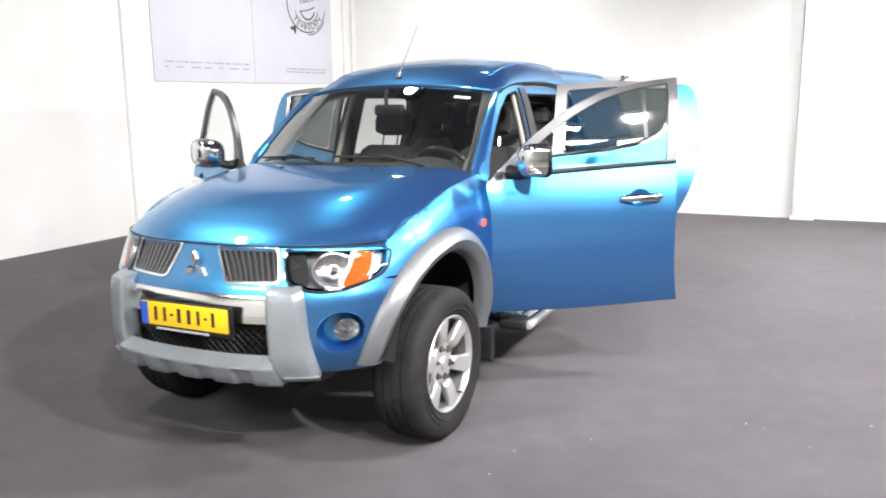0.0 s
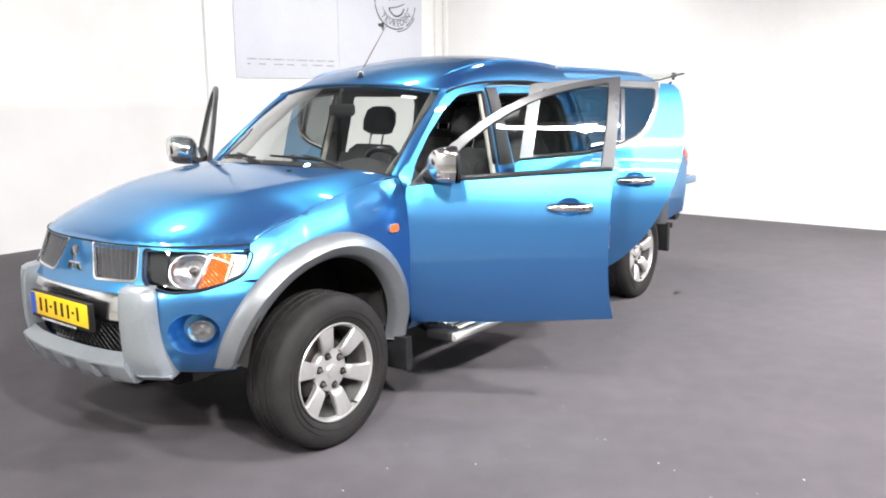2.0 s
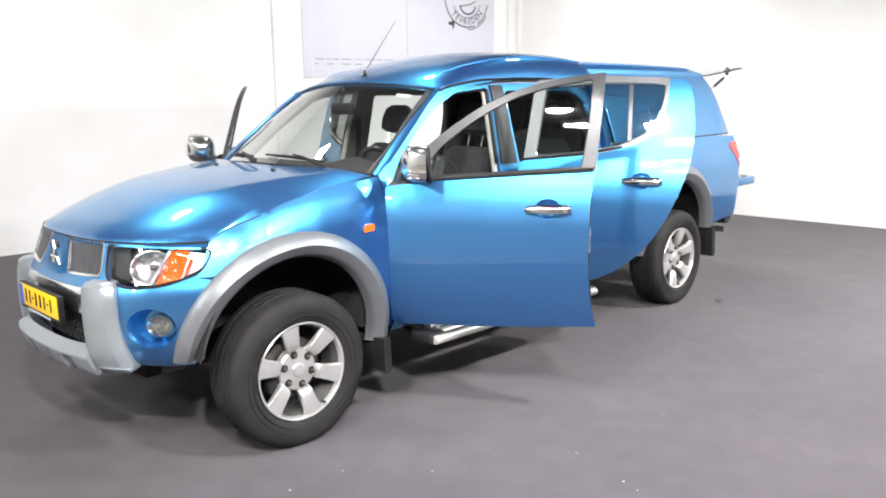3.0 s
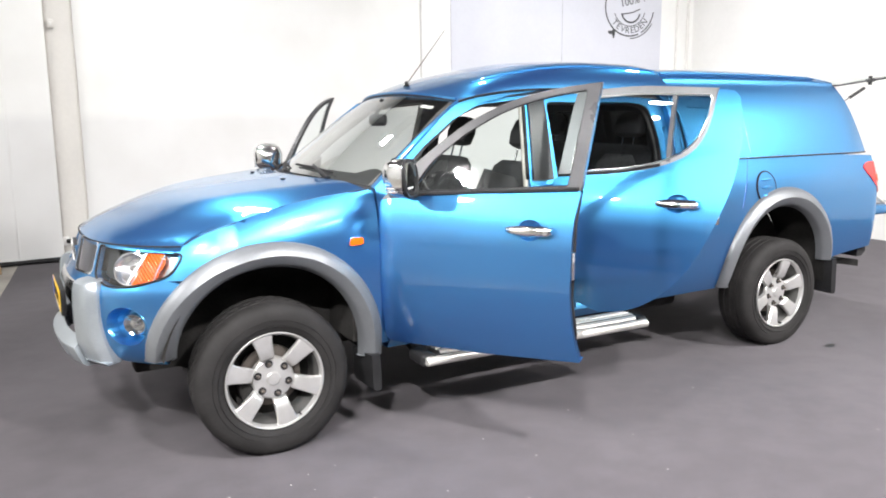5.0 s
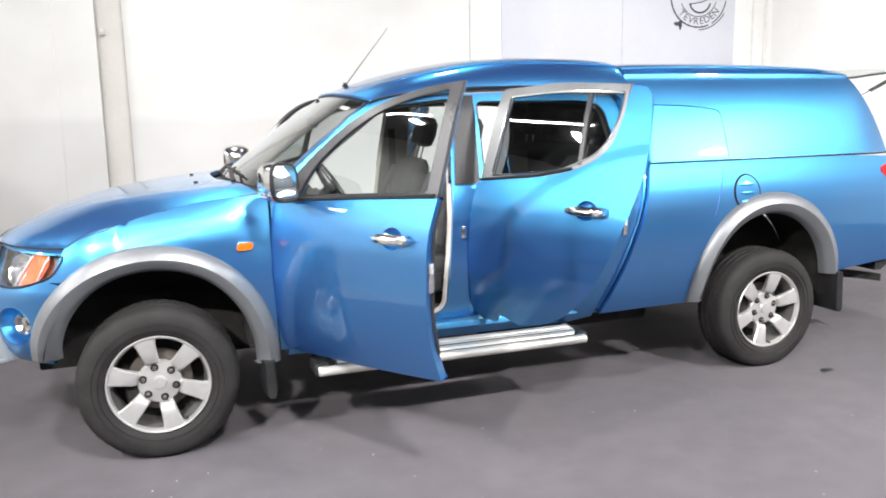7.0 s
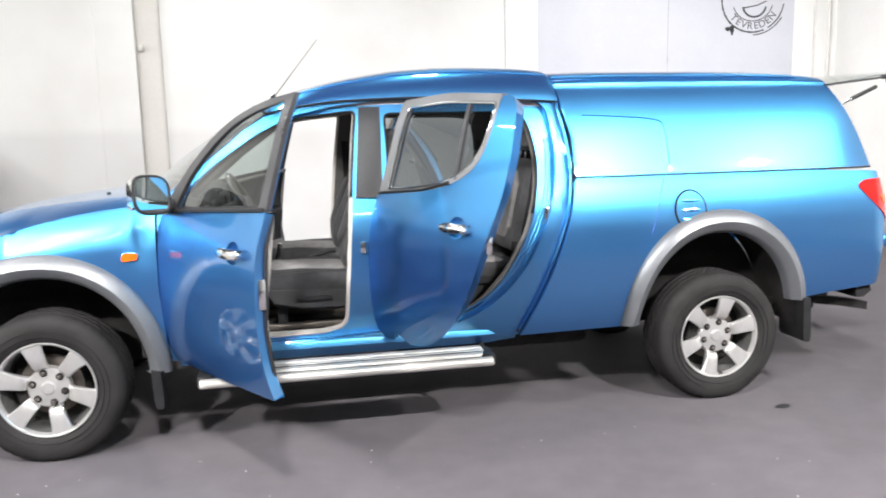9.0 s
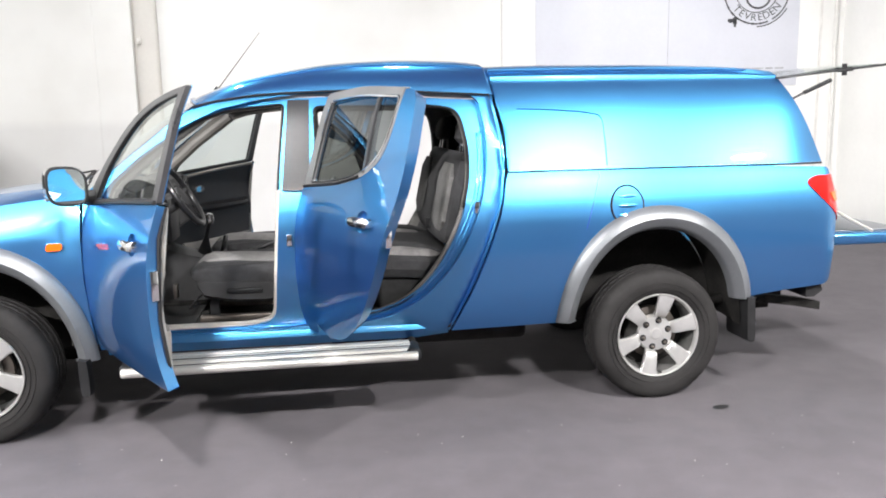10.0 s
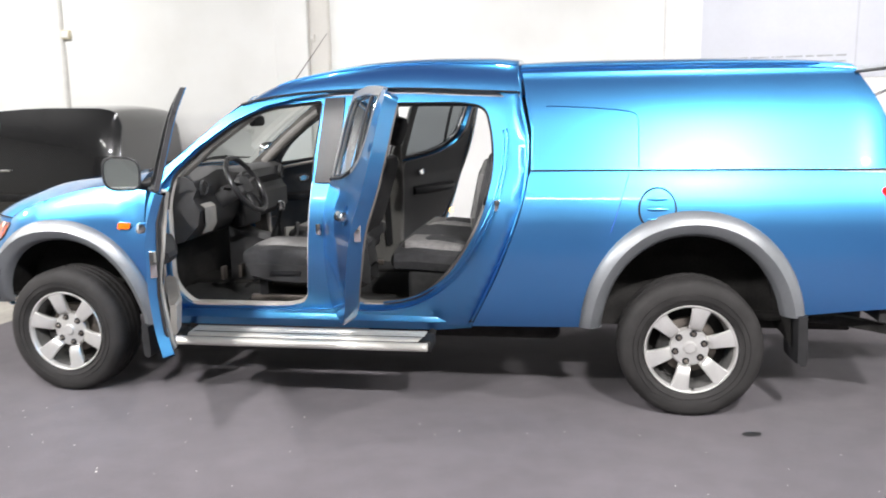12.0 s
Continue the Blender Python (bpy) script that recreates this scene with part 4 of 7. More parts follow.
# headlamps
for s in (-1, 1):
    def face(u, z, off=0.0, s=s):
        x, yy, zz = side(u, z, off)
        return x, (yy if s < 0 else -yy), zz
    lamp = part("headlight", sheet(head_line, lambda u, z, o=0: face(u, z, o - 0.07), 0.03), GREYTRIM, CAR, "clear headlight with a round reflector and amber indicator")
    part("lens", sheet(head_line, lambda u, z, o=0: face(u, z, o + 0.003), 0.025, thick=0.004, back=False), LENS, lamp)
    part("lamp_rim", outline_bar([face(u, z, 0.002) for u, z in head_line], 0.005, 5), BLACK, lamp)
    hu, hz = u_at(0.622), 0.892

    def disc(r, depth, squash=1.0):
        return [face(hu + 1.3 * r * squash * math.cos(a), hz + r * 0.82 * math.sin(a), -depth) for a in np.linspace(0, 2 * math.pi, 24, endpoint=False)]
    part("reflector", loft_bm([disc(0.084, 0.022), disc(0.080, 0.016), disc(0.076, 0.022), disc(0.068, 0.040), disc(0.045, 0.055), disc(0.02, 0.062), disc(0.001, 0.062)], closed=True), LAMPSILVER, lamp, "bright round reflector", smooth=8)
    part("reflector_ring", loft_bm([disc(0.087, 0.030), disc(0.085, 0.019), disc(0.080, 0.019), disc(0.077, 0.030)], closed=True), LAMPSILVER, lamp, "bright ring round the reflector")
    part("bulb_shield", loft_bm([disc(0.014, 0.05), disc(0.014, 0.034), disc(0.008, 0.03), disc(0.001, 0.03)], closed=True), DULLSTEEL, lamp)
    part("bezel", sheet(rounded([(u_at(0.69), 0.965), (u_atx(-0.385), 0.957), (u_atx(-0.432), 0.875), (u_at(0.70), 0.838), (u_at(0.675), 0.835)], 0.02), lambda u, z, o=0: face(u, z, o - 0.04), 0.03, thick=0.015), LAMPSILVER, lamp, "silver headlight bezel")
    amber = [(u_at(0.690), 0.962), (u_at(0.733), 0.960), (u_at(0.740), 0.925), (u_at(0.718), 0.852), (u_at(0.640), 0.826)]
    part("indicator", sheet(rounded(amber, 0.015), lambda u, z, o=0: face(u, z, o - 0.012 + 0.004 * math.sin(u * 330) * math.sin(z * 300)), 0.005, thick=0.012), AMBER, lamp, "faceted amber indicator")
    for (ya, za), (yb, zb), w in (((0.684, 0.962), (0.628, 0.832), 0.012), ((0.738, 0.956), (0.712, 0.846), 0.006)):
        rib = [(u_at(ya + (yb - ya) * k / 6), za + (zb - za) * k / 6) for k in range(7)]
        part("lamp_rib", loft_bm([[face(u + e, z, o) for e, o in ((-w, -0.014), (-w * 0.6, -0.004), (w * 0.6, -0.004), (w, -0.014))] for u, z in rib], cap=False), LAMPSILVER, lamp, "bright slanting rib beside the indicator")
    # black panel standing in for the lamp's dark inner chamber
    part("dark_chamber", sheet(rounded([(u_at(0.428), 0.972), (u_at(0.515), 0.966), (u_at(0.525), 0.832), (u_at(0.448), 0.85)], 0.015), lambda u, z, o=0: face(u, z, o - 0.045), 0.02, thick=0.02), BLACK, lamp)

# ---- bonnet
rise = spline([0, 0.03, 0.09, 0.16, 0.28, 0.46, 0.73, 0.93, 1.10], [0, 0.02, 0.052, 0.082, 0.127, 0.176, 0.214, 0.236, 0.252])
lip = [side(u, 0.997) for u in np.linspace(U0, u_atx(-0.385), 160)]
lip_y = [-p[1] for p in lip]
lip_x = [p[0] for p in lip]


bonnet_edge = spline([-0.356, -0.304, -0.251, -0.19, -0.14, 0.0, 0.2, 0.4, 0.62], [0.701, 0.716, 0.731, 0.748, 0.756, 0.7545, 0.7535, 0.757, 0.762])


def bonnet_curve(x, ay):
    s = max(0.0, x - float(np.interp(ay, lip_y, lip_x)))
    return 0.996 + rise(s) - 0.02 * (ay / 0.74) ** 4 * min(1, s / 0.3)


def bonnet(x, y, off=0.0):
    """A level middle with a crease on either side, from which the flanks fall to the wings."""
    ay = min(abs(y), 0.76)
    edge = min(0.757, float(np.interp(x, [-0.45, -0.36, -0.14], [0.64, 0.70, 0.757])))
    start = 0.36 + 0.25 * (x + 0.464)
    t = max(0.0, min(1.0, (ay - start) / max(0.05, edge - start)))
    flank = t**1.35
    shaped = bonnet_curve(x, 0.0) * (1 - flank) + bonnet_curve(x, edge) * flank - 0.010 * (min(ay, start) / 0.5) ** 2 * (1 - flank)
    k = min(1.0, max(0.0, (x + 0.42) / 0.40))
    k = k * k * (3 - 2 * k)
    return x, y, bonnet_curve(x, ay) * (1 - k) + shaped * k + off


outline = [(a, b) for a, b in zip(lip_x[::5] + lip_x[-1:], lip_y[::5] + lip_y[-1:])]
outline += [(x, bonnet_edge(x)) for x in (-0.33, -0.3, -0.25, -0.2, -0.15, -0.1, 0.0, 0.1, 0.2, 0.3, 0.4, 0.5)]
rear = [(0.40, 0.45), (0.345, 0.25), (0.33, 0.0)]
half = outline + rear
full = half + [(x, -y) for x, y in reversed(half[1:-1])]
part("bonnet", sheet(full, bonnet, 0.022), BLUE, CAR)
for s in (-1, 1):
    seam = [(x, s * (bonnet_edge(x) + 0.001), bonnet(x, bonnet_edge(x))[2] - 0.002) for x in np.linspace(-0.345, 0.52, 30)]
    part("bonnet_seam", tube(seam, 0.0028, 5), UNDER, CAR, "dark gap between bonnet and wing")
gap = [side(u, 0.9925, 0.004) for u in np.linspace(u_atx(-0.39), U0, 40)]
part("bonnet_gap", tube(gap + [(p[0], -p[1], p[2]) for p in reversed(gap[:-1])], 0.0035, 5), UNDER, CAR, "dark gap under the bonnet lip")
for y in (-0.30, 0.26):
    x = 0.24
    bm = box(-0.011, 0.011, -0.008, 0.008, 0, 0.008, 0.003)
    part("washer_jet", turned_bm(bm, Matrix.Translation(bonnet(x, y))), BLACK, CAR)

# cowl between bonnet and windscreen
part("cowl", loft_bm([[(0.31 + 0.17 * (abs(y) / 0.72) ** 2, y, 1.205 - 0.05 * (abs(y) / 0.72) ** 2), (0.42 + 0.16 * (abs(y) / 0.72) ** 2, y, 1.232 - 0.05 * (abs(y) / 0.72) ** 2), (0.62, y, 1.20)] for y in np.linspace(-0.74, 0.74, 17)]), BLACK, CAR, "black plastic cowl below the windscreen")


# ---- windscreen
def screen(y, t, off=0.0):
    """y across, t from the foot (0) to the head (1)."""
    k = (abs(y) / 0.70) ** 2.2
    foot = Vector((0.40 + 0.155 * k, y, 1.235 - 0.03 * k))
    top = Vector((0.99 + 0.10 * k, y * 0.885, 1.662 - 0.045 * k))
    p = foot.lerp(top, t) + Vector((-0.5, 0, 0.85)) * (0.018 * math.sin(math.pi * t) + off)
    return tuple(p)


part("windscreen", sheet([(-0.70, 0.0), (0.70, 0.0), (0.70, 1.0), (-0.70, 1.0)], screen, 0.06, thick=0.005, back=False), WINDSCREEN, CAR, "clear curved windscreen").visible_shadow = False
part("screen_seal", outline_bar([screen(y, t, 0.003) for y, t in dense([(-0.70, 0.0), (0.70, 0.0), (0.70, 1.0), (-0.70, 1.0)], 0.06)], 0.0035, 6), BLACK, CAR)
part("sticker", sheet([(-0.57, 0.885), (-0.47, 0.885), (-0.47, 0.92), (-0.57, 0.92)], lambda y, t, o=0: screen(y, t, o - 0.012), 0.03, thick=0.001), WHITEPLASTIC, CAR, "small white sticker behind the screen")

# ---- cab side: one pressing with two door openings
drip = spline([0.50, 1.07, 1.25, 1.49, 1.91, 2.39, 2.62], [1.18, 1.622, 1.660, 1.684, 1.694, 1.672, 1.660])
J = [(2.315, 0.43), (2.46, 0.73), (2.572, 1.03), (2.617, 1.26), (2.613, 1.43), (2.578, 1.62)]
joint_x = spline([p[1] for p in J], [p[0] for p in J])
cab = [(0.565, 0.43), (2.315, 0.43)] + curve_line(J, 5)[1:] + [(2.57, drip(2.57))]
cab += [(x, drip(x)) for x in np.linspace(2.45, 1.10, 16)] + [(0.97, 1.545), (0.825, 1.425), (0.675, 1.305), (0.55, 1.205), (0.535, 0.8)]
OPEN_F = [(0.64, 1.10, 0.05), (0.665, 1.23, 0.05), (0.83, 1.385, 0.1), (1.03, 1.525, 0.1), (1.20, 1.60, 0.1), (1.520, 1.632, 0.04), (1.483, 1.30, 0.1), (1.458, 0.95, 0.1), (1.428, 0.535, 0.07), (1.30, 0.512, 0.04), (0.74, 0.505, 0.06), (0.64, 0.62, 0.1)]
OPEN_R = [(1.655, 1.615, 0.04), (2.27, 1.612, 0.05), (2.41, 1.59, 0.07), (2.455, 1.40, 0.1), (2.45, 1.22, 0.1), (2.385, 0.98, 0.1), (2.26, 0.76, 0.1), (2.10, 0.59, 0.1), (1.93, 0.535, 0.05), (1.70, 0.53, 0.07), (1.64, 0.65, 0.08), (1.66, 1.1, 0.1)]
open_f, open_r = rounded(OPEN_F, 0.06), rounded(OPEN_R, 0.06)


REAR_EDGE = [(1.86, 0.505), (2.0, 0.532), (2.12, 0.585), (2.24, 0.675), (2.36, 0.815), (2.465, 1.02), (2.525, 1.22), (2.540, 1.40), (2.525, 1.55)]
doorway = rounded([(0.60, 0.470, 0.03), (1.10, 0.478, 0.05), (1.58, 0.503, 0.02), (1.74, 0.500, 0.02)], 0.02)[4:] + curve_line(REAR_EDGE, 6)
doorway += [(2.517, 1.60), (2.503, 1.630), (2.475, 1.652), (2.43, 1.660), (2.0, 1.682), (1.592, 1.672), (1.40, 1.650), (1.20, 1.606), (1.02, 1.524), (0.83, 1.392), (0.69, 1.272), (0.60, 1.16)]


def cab_outer(x, z, off=0.0):
    """Body skin round the doors, all but flush with them, rolled in along the joint with the bed."""
    roll = max(0.0, min(1.0, (x - joint_x(z) + 0.040) / 0.040))
    return side(x, z, off - 0.008 - 0.024 * roll**2)


def cab_skin(x, z, off=0.0):
    """The pressing inside the doors' outline, stepped back behind them."""
    return side(x, z, off - 0.046)


both("cab_side", sheet(cab, cab_outer, 0.030, [doorway], thick=0.045), BLUE)
both("door_jamb", sheet(doorway, cab_skin, 0.032, [open_f, open_r], thick=0.048), BLUE, label="blue door jamb stepped back from the body skin")
middle = np.array((1.75, 1.15))
for inset_by in (0.020, 0.040):
    ring = []
    for p in [q for q in curve_line(REAR_EDGE, 6) if q[1] < 1.5]:
        d = middle - np.array(p)
        ring.append(np.array(p) + d / np.linalg.norm(d) * inset_by)
    shape = outline_bar([cab_skin(x, z, 0.001) for x, z in ring], 0.0055, 6, closed=False)
    me = bpy.data.meshes.new("bead")
    bmesh.ops.recalc_face_normals(shape, faces=shape.faces)
    shape.to_mesh(me)
    shape.free()
    me.shade_smooth()
    both("jamb_bead", me, BLUE, label="pressed blue bead along the door jamb")
both("pillar_lining", sheet([(x, z) for x, z in cab if z < 1.66], lambda x, z, o=0: side(x, z, o - 0.100), 0.06, [open_f, open_r], thick=0.006), LINING, label="dark grey lining inside the cab pillars")
for line, trim, words in ((open_f, SEALBEIGE, "pale beige door opening trim"), (open_r, LINING, "dark grey door opening trim")):
    shape = outline_bar([cab_skin(x, z, -0.040) for x, z in line], 0.017, 8)
    me = bpy.data.meshes.new("seal")
    bmesh.ops.recalc_face_normals(shape, faces=shape.faces)
    shape.to_mesh(me)
    shape.free()
    me.shade_smooth()
    both("door_seal", me, trim, label=words)
# black rubber round the upper part of each opening
for line in (open_f, open_r):
    upper = sorted(range(len(line)), key=lambda i: line[i][1])[0]
    run = [p for p in line[upper:] + line[:upper] if p[1] > 1.05]
    shape = outline_bar([cab_skin(x, z, -0.016) for x, z in run], 0.014, 6, closed=False)
    me = bpy.data.meshes.new("rubber")
    bmesh.ops.recalc_face_normals(shape, faces=shape.faces)
    shape.to_mesh(me)
    shape.free()
    me.shade_smooth()
    both("rubber_seal", me, BLACK, label="black rubber seal round the door opening")
# black film on the B-pillar
both("pillar_film", sheet([(1.490, 1.195), (1.626, 1.195), (1.640, 1.645), (1.532, 1.645)], lambda x, z, o=0: cab_skin(x, z, o + 0.013), 0.02, thick=0.012), FILM, label="satin dark film on the door pillar")
# A-pillar fronts between the cab side and the screen
pillar = []
for k in range(13):
    t = k / 12
    z = 1.205 + (1.622 - 1.205) * t
    x = float(np.interp(z, [1.205, 1.305, 1.425, 1.545, 1.622], [0.55, 0.675, 0.825, 0.97, 1.07]))
    a, b = Vector(cab_outer(x, z, 0.0)), Vector(screen(-0.70, t, 0.002))
    m = (a + b) / 2 + Vector((-0.002, -0.005, 0.0))
    pillar.append([a, (a * 0.6 + m * 0.4) + Vector((-0.004, -0.006, 0)), m, (b * 0.6 + m * 0.4) + Vector((-0.006, 0, 0.003)), b])
me = loft(pillar)
me.shade_smooth()
both("screen_pillar", me, BLUE)
# stepped sill below the doors
sill = []
for x in np.linspace(0.60, 2.325, 11):
    y = side(x, 0.52)[1] + 0.012 + 0.06 * max(0.0, (x - 2.08) / 0.245) ** 2
    sill.append([(x, y + 0.09, 0.512), (x, y + 0.045, 0.507), (x, y + 0.04, 0.492), (x, y + 0.012, 0.488), (x, y + 0.004, 0.474), (x, y - 0.002, 0.45), (x, y + 0.03, 0.40), (x, y + 0.2, 0.39)])
me = loft(sill)
me.shade_smooth()
me.set_sharp_from_angle(angle=radians(22))
both("sill", me, BLUE)
for k, (dy, z) in enumerate(((0.060, 0.513), (0.040, 0.500), (0.014, 0.491))):
    shape = tube([(x, side(x, 0.52)[1] + 0.012 + dy + 0.06 * max(0.0, (x - 2.08) / 0.245) ** 2, z) for x in np.linspace(0.66, 2.31, 18)], 0.0045, 6)
    me = bpy.data.meshes.new("bead")
    shape.to_mesh(me)
    shape.free()
    me.shade_smooth()
    both("sill_bead", me, BLUE, label="pressed bead along the blue sill")

# ---- raised roof
zt = spline([0.985, 1.10, 1.30, 1.50, 1.80, 2.10, 2.40, 2.58], [1.664, 1.706, 1.766, 1.810, 1.852, 1.864, 1.858, 1.842])


def roof_shape(a, b, off=0.0):
    """a along the car (0 to 1), b across (-1 to 1): leaning sides that roll over into a low crown."""
    xf = 0.99 + 0.10 * abs(b) ** 2.2
    w = 1 - (1 - abs(b)) ** 2
    x = xf + (2.588 - 0.030 * (1 - abs(b) ** 6) - xf) * a
    zd = drip(max(x, 1.07)) - 0.004
    yd = -side(max(x, 1.07), zd)[1] - 0.010
    h = zt(x) - zd - 0.022
    z = zd + h * math.sqrt(max(0.0, 1 - w**9.0)) ** 0.9 + 0.030 * (1 - w * w) ** 1.5
    y = (yd - 0.40 * (z - zd)) * w
    return x, math.copysign(y, b), z + off


def roof(a, b, off=0.0):
    """The front edge drawn down onto the head of the screen."""
    p = Vector(roof_shape(a, b, off))
    if a < 0.2:
        p += (Vector(screen(b * 0.705, 1.0, 0.005)) - Vector(roof_shape(0, b))) * (1 - a / 0.2) ** 2
    return tuple(p)


N, M = 44, 101
rows = [[roof(i / (N - 1), -1 + 2 * j / (M - 1)) for j in range(M)] for i in range(N)]
# the rear end rolls down into the joint with the canopy
fold = [[(p[0] + dx, p[1] * (1 - dn), p[2] - dn) for p in rows[-1]] for dx, dn in ((0.007, 0.003), (0.010, 0.010), (0.010, 0.030))]
me = loft(rows + fold)
me.shade_smooth()
part("roof", me, BLUE, CAR, "raised blue roof")
me = loft([[(p[0], p[1] * 0.97, p[2] - 0.03) for p in r] for r in rows[5:]])
me.shade_smooth()
part("headliner", me, HEADLINER, CAR, "pale grey headliner")
for b in (-0.66, 0.66):
    part("roof_ridge", tube([roof(0.13 + 0.87 * k / 30, b, 0.002) for k in range(31)], [0.002, 0.004] + [0.0065] * 29, 8), BLUE, CAR, "raised blue rib along the roof shoulder")
part("screen_trim", tube([roof(0.004, b, 0.004) for b in np.linspace(-0.97, 0.97, 40)], 0.0085, 8), BLUE, CAR, "rolled blue roof edge over the windscreen")
rail = [side(x, drip(x) - 0.006, 0.004) for x in np.linspace(1.07, 2.57, 24)]
for s in (1, -1):
    part("drip_rail", tube([(p[0], p[1] * s, p[2]) for p in rail], 0.0055, 6), BLACK, CAR, "black drip moulding along the roof")
ant = roof(0.075, 0.0)
part("aerial_base", lathe([(0.0, 0.03), (0.012, 0.03), (0.016, 0.01), (0.024, 0.0)], 14), CHROME, CAR, "aerial foot on the roof", m=Matrix.Translation(ant) @ pose(0, 0, 0, 90, 0, 0))
part("aerial", tube([ant, (ant[0] + 0.02, ant[1] + 0.01, ant[2] + 0.03), (ant[0] + 0.26, ant[1], ant[2] + 0.33)], [0.005, 0.004, 0.0018], 6), DULLSTEEL, CAR, "thin whip aerial raked back")

# ---- load bed side and canopy
arch_r = arch(WB, 0.49, 0.965, 0)
bed = [(p[0] + 0.020, p[1]) for p in curve_line(J, 5) if p[1] < 1.24] + [(2.646, 1.255)]
bed += [(x, 1.256) for x in (3.0, 3.5, 4.0)] + [(4.40, 1.238), (4.47, 1.235), (4.56, 1.2), (4.60, 0.93), (4.56, 0.62), (4.45, 0.585), (4.2, 0.56), (WB + 0.50, 0.53)]
bed += [p for p in arch_r if p[1] > 0.54 or (p[0] < WB and p[1] > 0.44)] + [(WB - 0.51, 0.44)]
TAIL = rounded([(4.305, 1.160, 0.03), (4.36, 1.192, 0.03), (4.60, 1.196, 0.02), (4.625, 0.92, 0.02), (4.56, 0.925, 0.05), (4.42, 1.04, 0.09)], 0.03)
FUEL = [(3.275 + 0.088 * math.cos(a), 1.068 + 0.102 * math.sin(a)) for a in np.linspace(0, 2 * math.pi, 32, endpoint=False)]
both("bed_side", sheet(bed, side, 0.035, [TAIL]), BLUE)
part("fuel_flap", sheet(FUEL, lambda u, z, o=0: side(u, z, o + 0.006), 0.03, thick=0.008), BLUE, CAR, "oval fuel flap with three raised ribs")
part("fuel_gap", outline_bar([side(u, z, 0.002) for u, z in FUEL], 0.006, 6), BLACK, CAR)
for k in (-1, 0, 1):
    part("flap_rib", tube([side(3.275 + x, 1.068 + 0.05 * k, 0.008) for x in (-0.05, -0.02, 0.02, 0.05)], [0.004, 0.010, 0.010, 0.004], 8), BLUE, CAR, "raised rib on the fuel flap")
for s in (-1, 1):
    def face(u, z, off=0.0, s=s):
        x, yy, zz = side(u, z, off)
        return x, (yy if s < 0 else -yy), zz
    tail = part("tail_light", sheet(TAIL, lambda u, z, o=0: face(u, z, o + 0.006), 0.02, thick=0.03), RED, CAR, "red wraparound tail light")
    part("clear_lens", sheet(rounded([(4.44, 1.10), (4.57, 1.11), (4.58, 1.05), (4.47, 1.05)], 0.015), lambda u, z, o=0: face(u, z, o + 0.010), 0.02, thick=0.006), AMBER, tail)
# bed seam and rear bumper
for u0, z0, u1, z1 in ((3.14, 1.25, 3.05, 0.95),):
    part("bed_seam", tube([side(u0 + (u1 - u0) * t, z0 + (z1 - z0) * t, 0.0005) for t in (0, 0.25, 0.5, 0.75, 1)], 0.0022, 5), PLATEBLUE, CAR, "welded seam in the bed side")
part("rear_bumper", loft_bm([[(4.36, y, 0.60), (4.53 - 0.10 * (abs(y) / 0.78) ** 4, y, 0.60), (4.55 - 0.10 * (abs(y) / 0.78) ** 4, y, 0.54), (4.50 - 0.10 * (abs(y) / 0.78) ** 4, y, 0.505), (4.36, y, 0.505)] for y in np.linspace(-0.76, 0.76, 15)], closed=True, cap=True), BLACK, CAR, "black rear bumper")
part("tow_beam", box(4.20, 4.36, -0.52, 0.52, 0.43, 0.52, 0.01), UNDER, CAR)
part("exhaust_pipe", tube([(3.6, -0.45, 0.45), (3.95, -0.58, 0.475), (4.20, -0.62, 0.475)], 0.026, 10), UNDER, CAR, "dark exhaust pipe")
tail_way = [(4.18, -0.615, 0.478), (4.34, -0.635, 0.458), (4.50, -0.655, 0.430)]
part("exhaust_tip", loft_bm([[(x, y + dy * k, z + dz * k) for dy, dz in ((-0.03, -0.024), (0.03, -0.024), (0.03, 0.024), (-0.03, 0.024))] for (x, y, z), k in ((tail_way[0], 1), (tail_way[1], 1), (tail_way[2], 1), (tail_way[2], 0.86), (tail_way[1], 0.86))], closed=True), UNDER, CAR, "dark square-section exhaust tip")

cf = spline([1.255, 1.43, 1.63, 1.84], [2.647, 2.647, 2.612, 2.580])
cr = spline([1.24, 1.45, 1.59, 1.73, 1.84], [4.45, 4.385, 4.325, 4.245, 4.18])
ct = spline([2.58, 2.9, 3.4, 3.9, 4.15, 4.30], [1.814, 1.822, 1.820, 1.805, 1.786, 1.756])


canopy_lean = spline([1.24, 1.28, 1.36, 1.46, 1.56, 1.68, 1.74], [0.0, 0.002, 0.010, 0.020, 0.030, 0.040, 0.044])


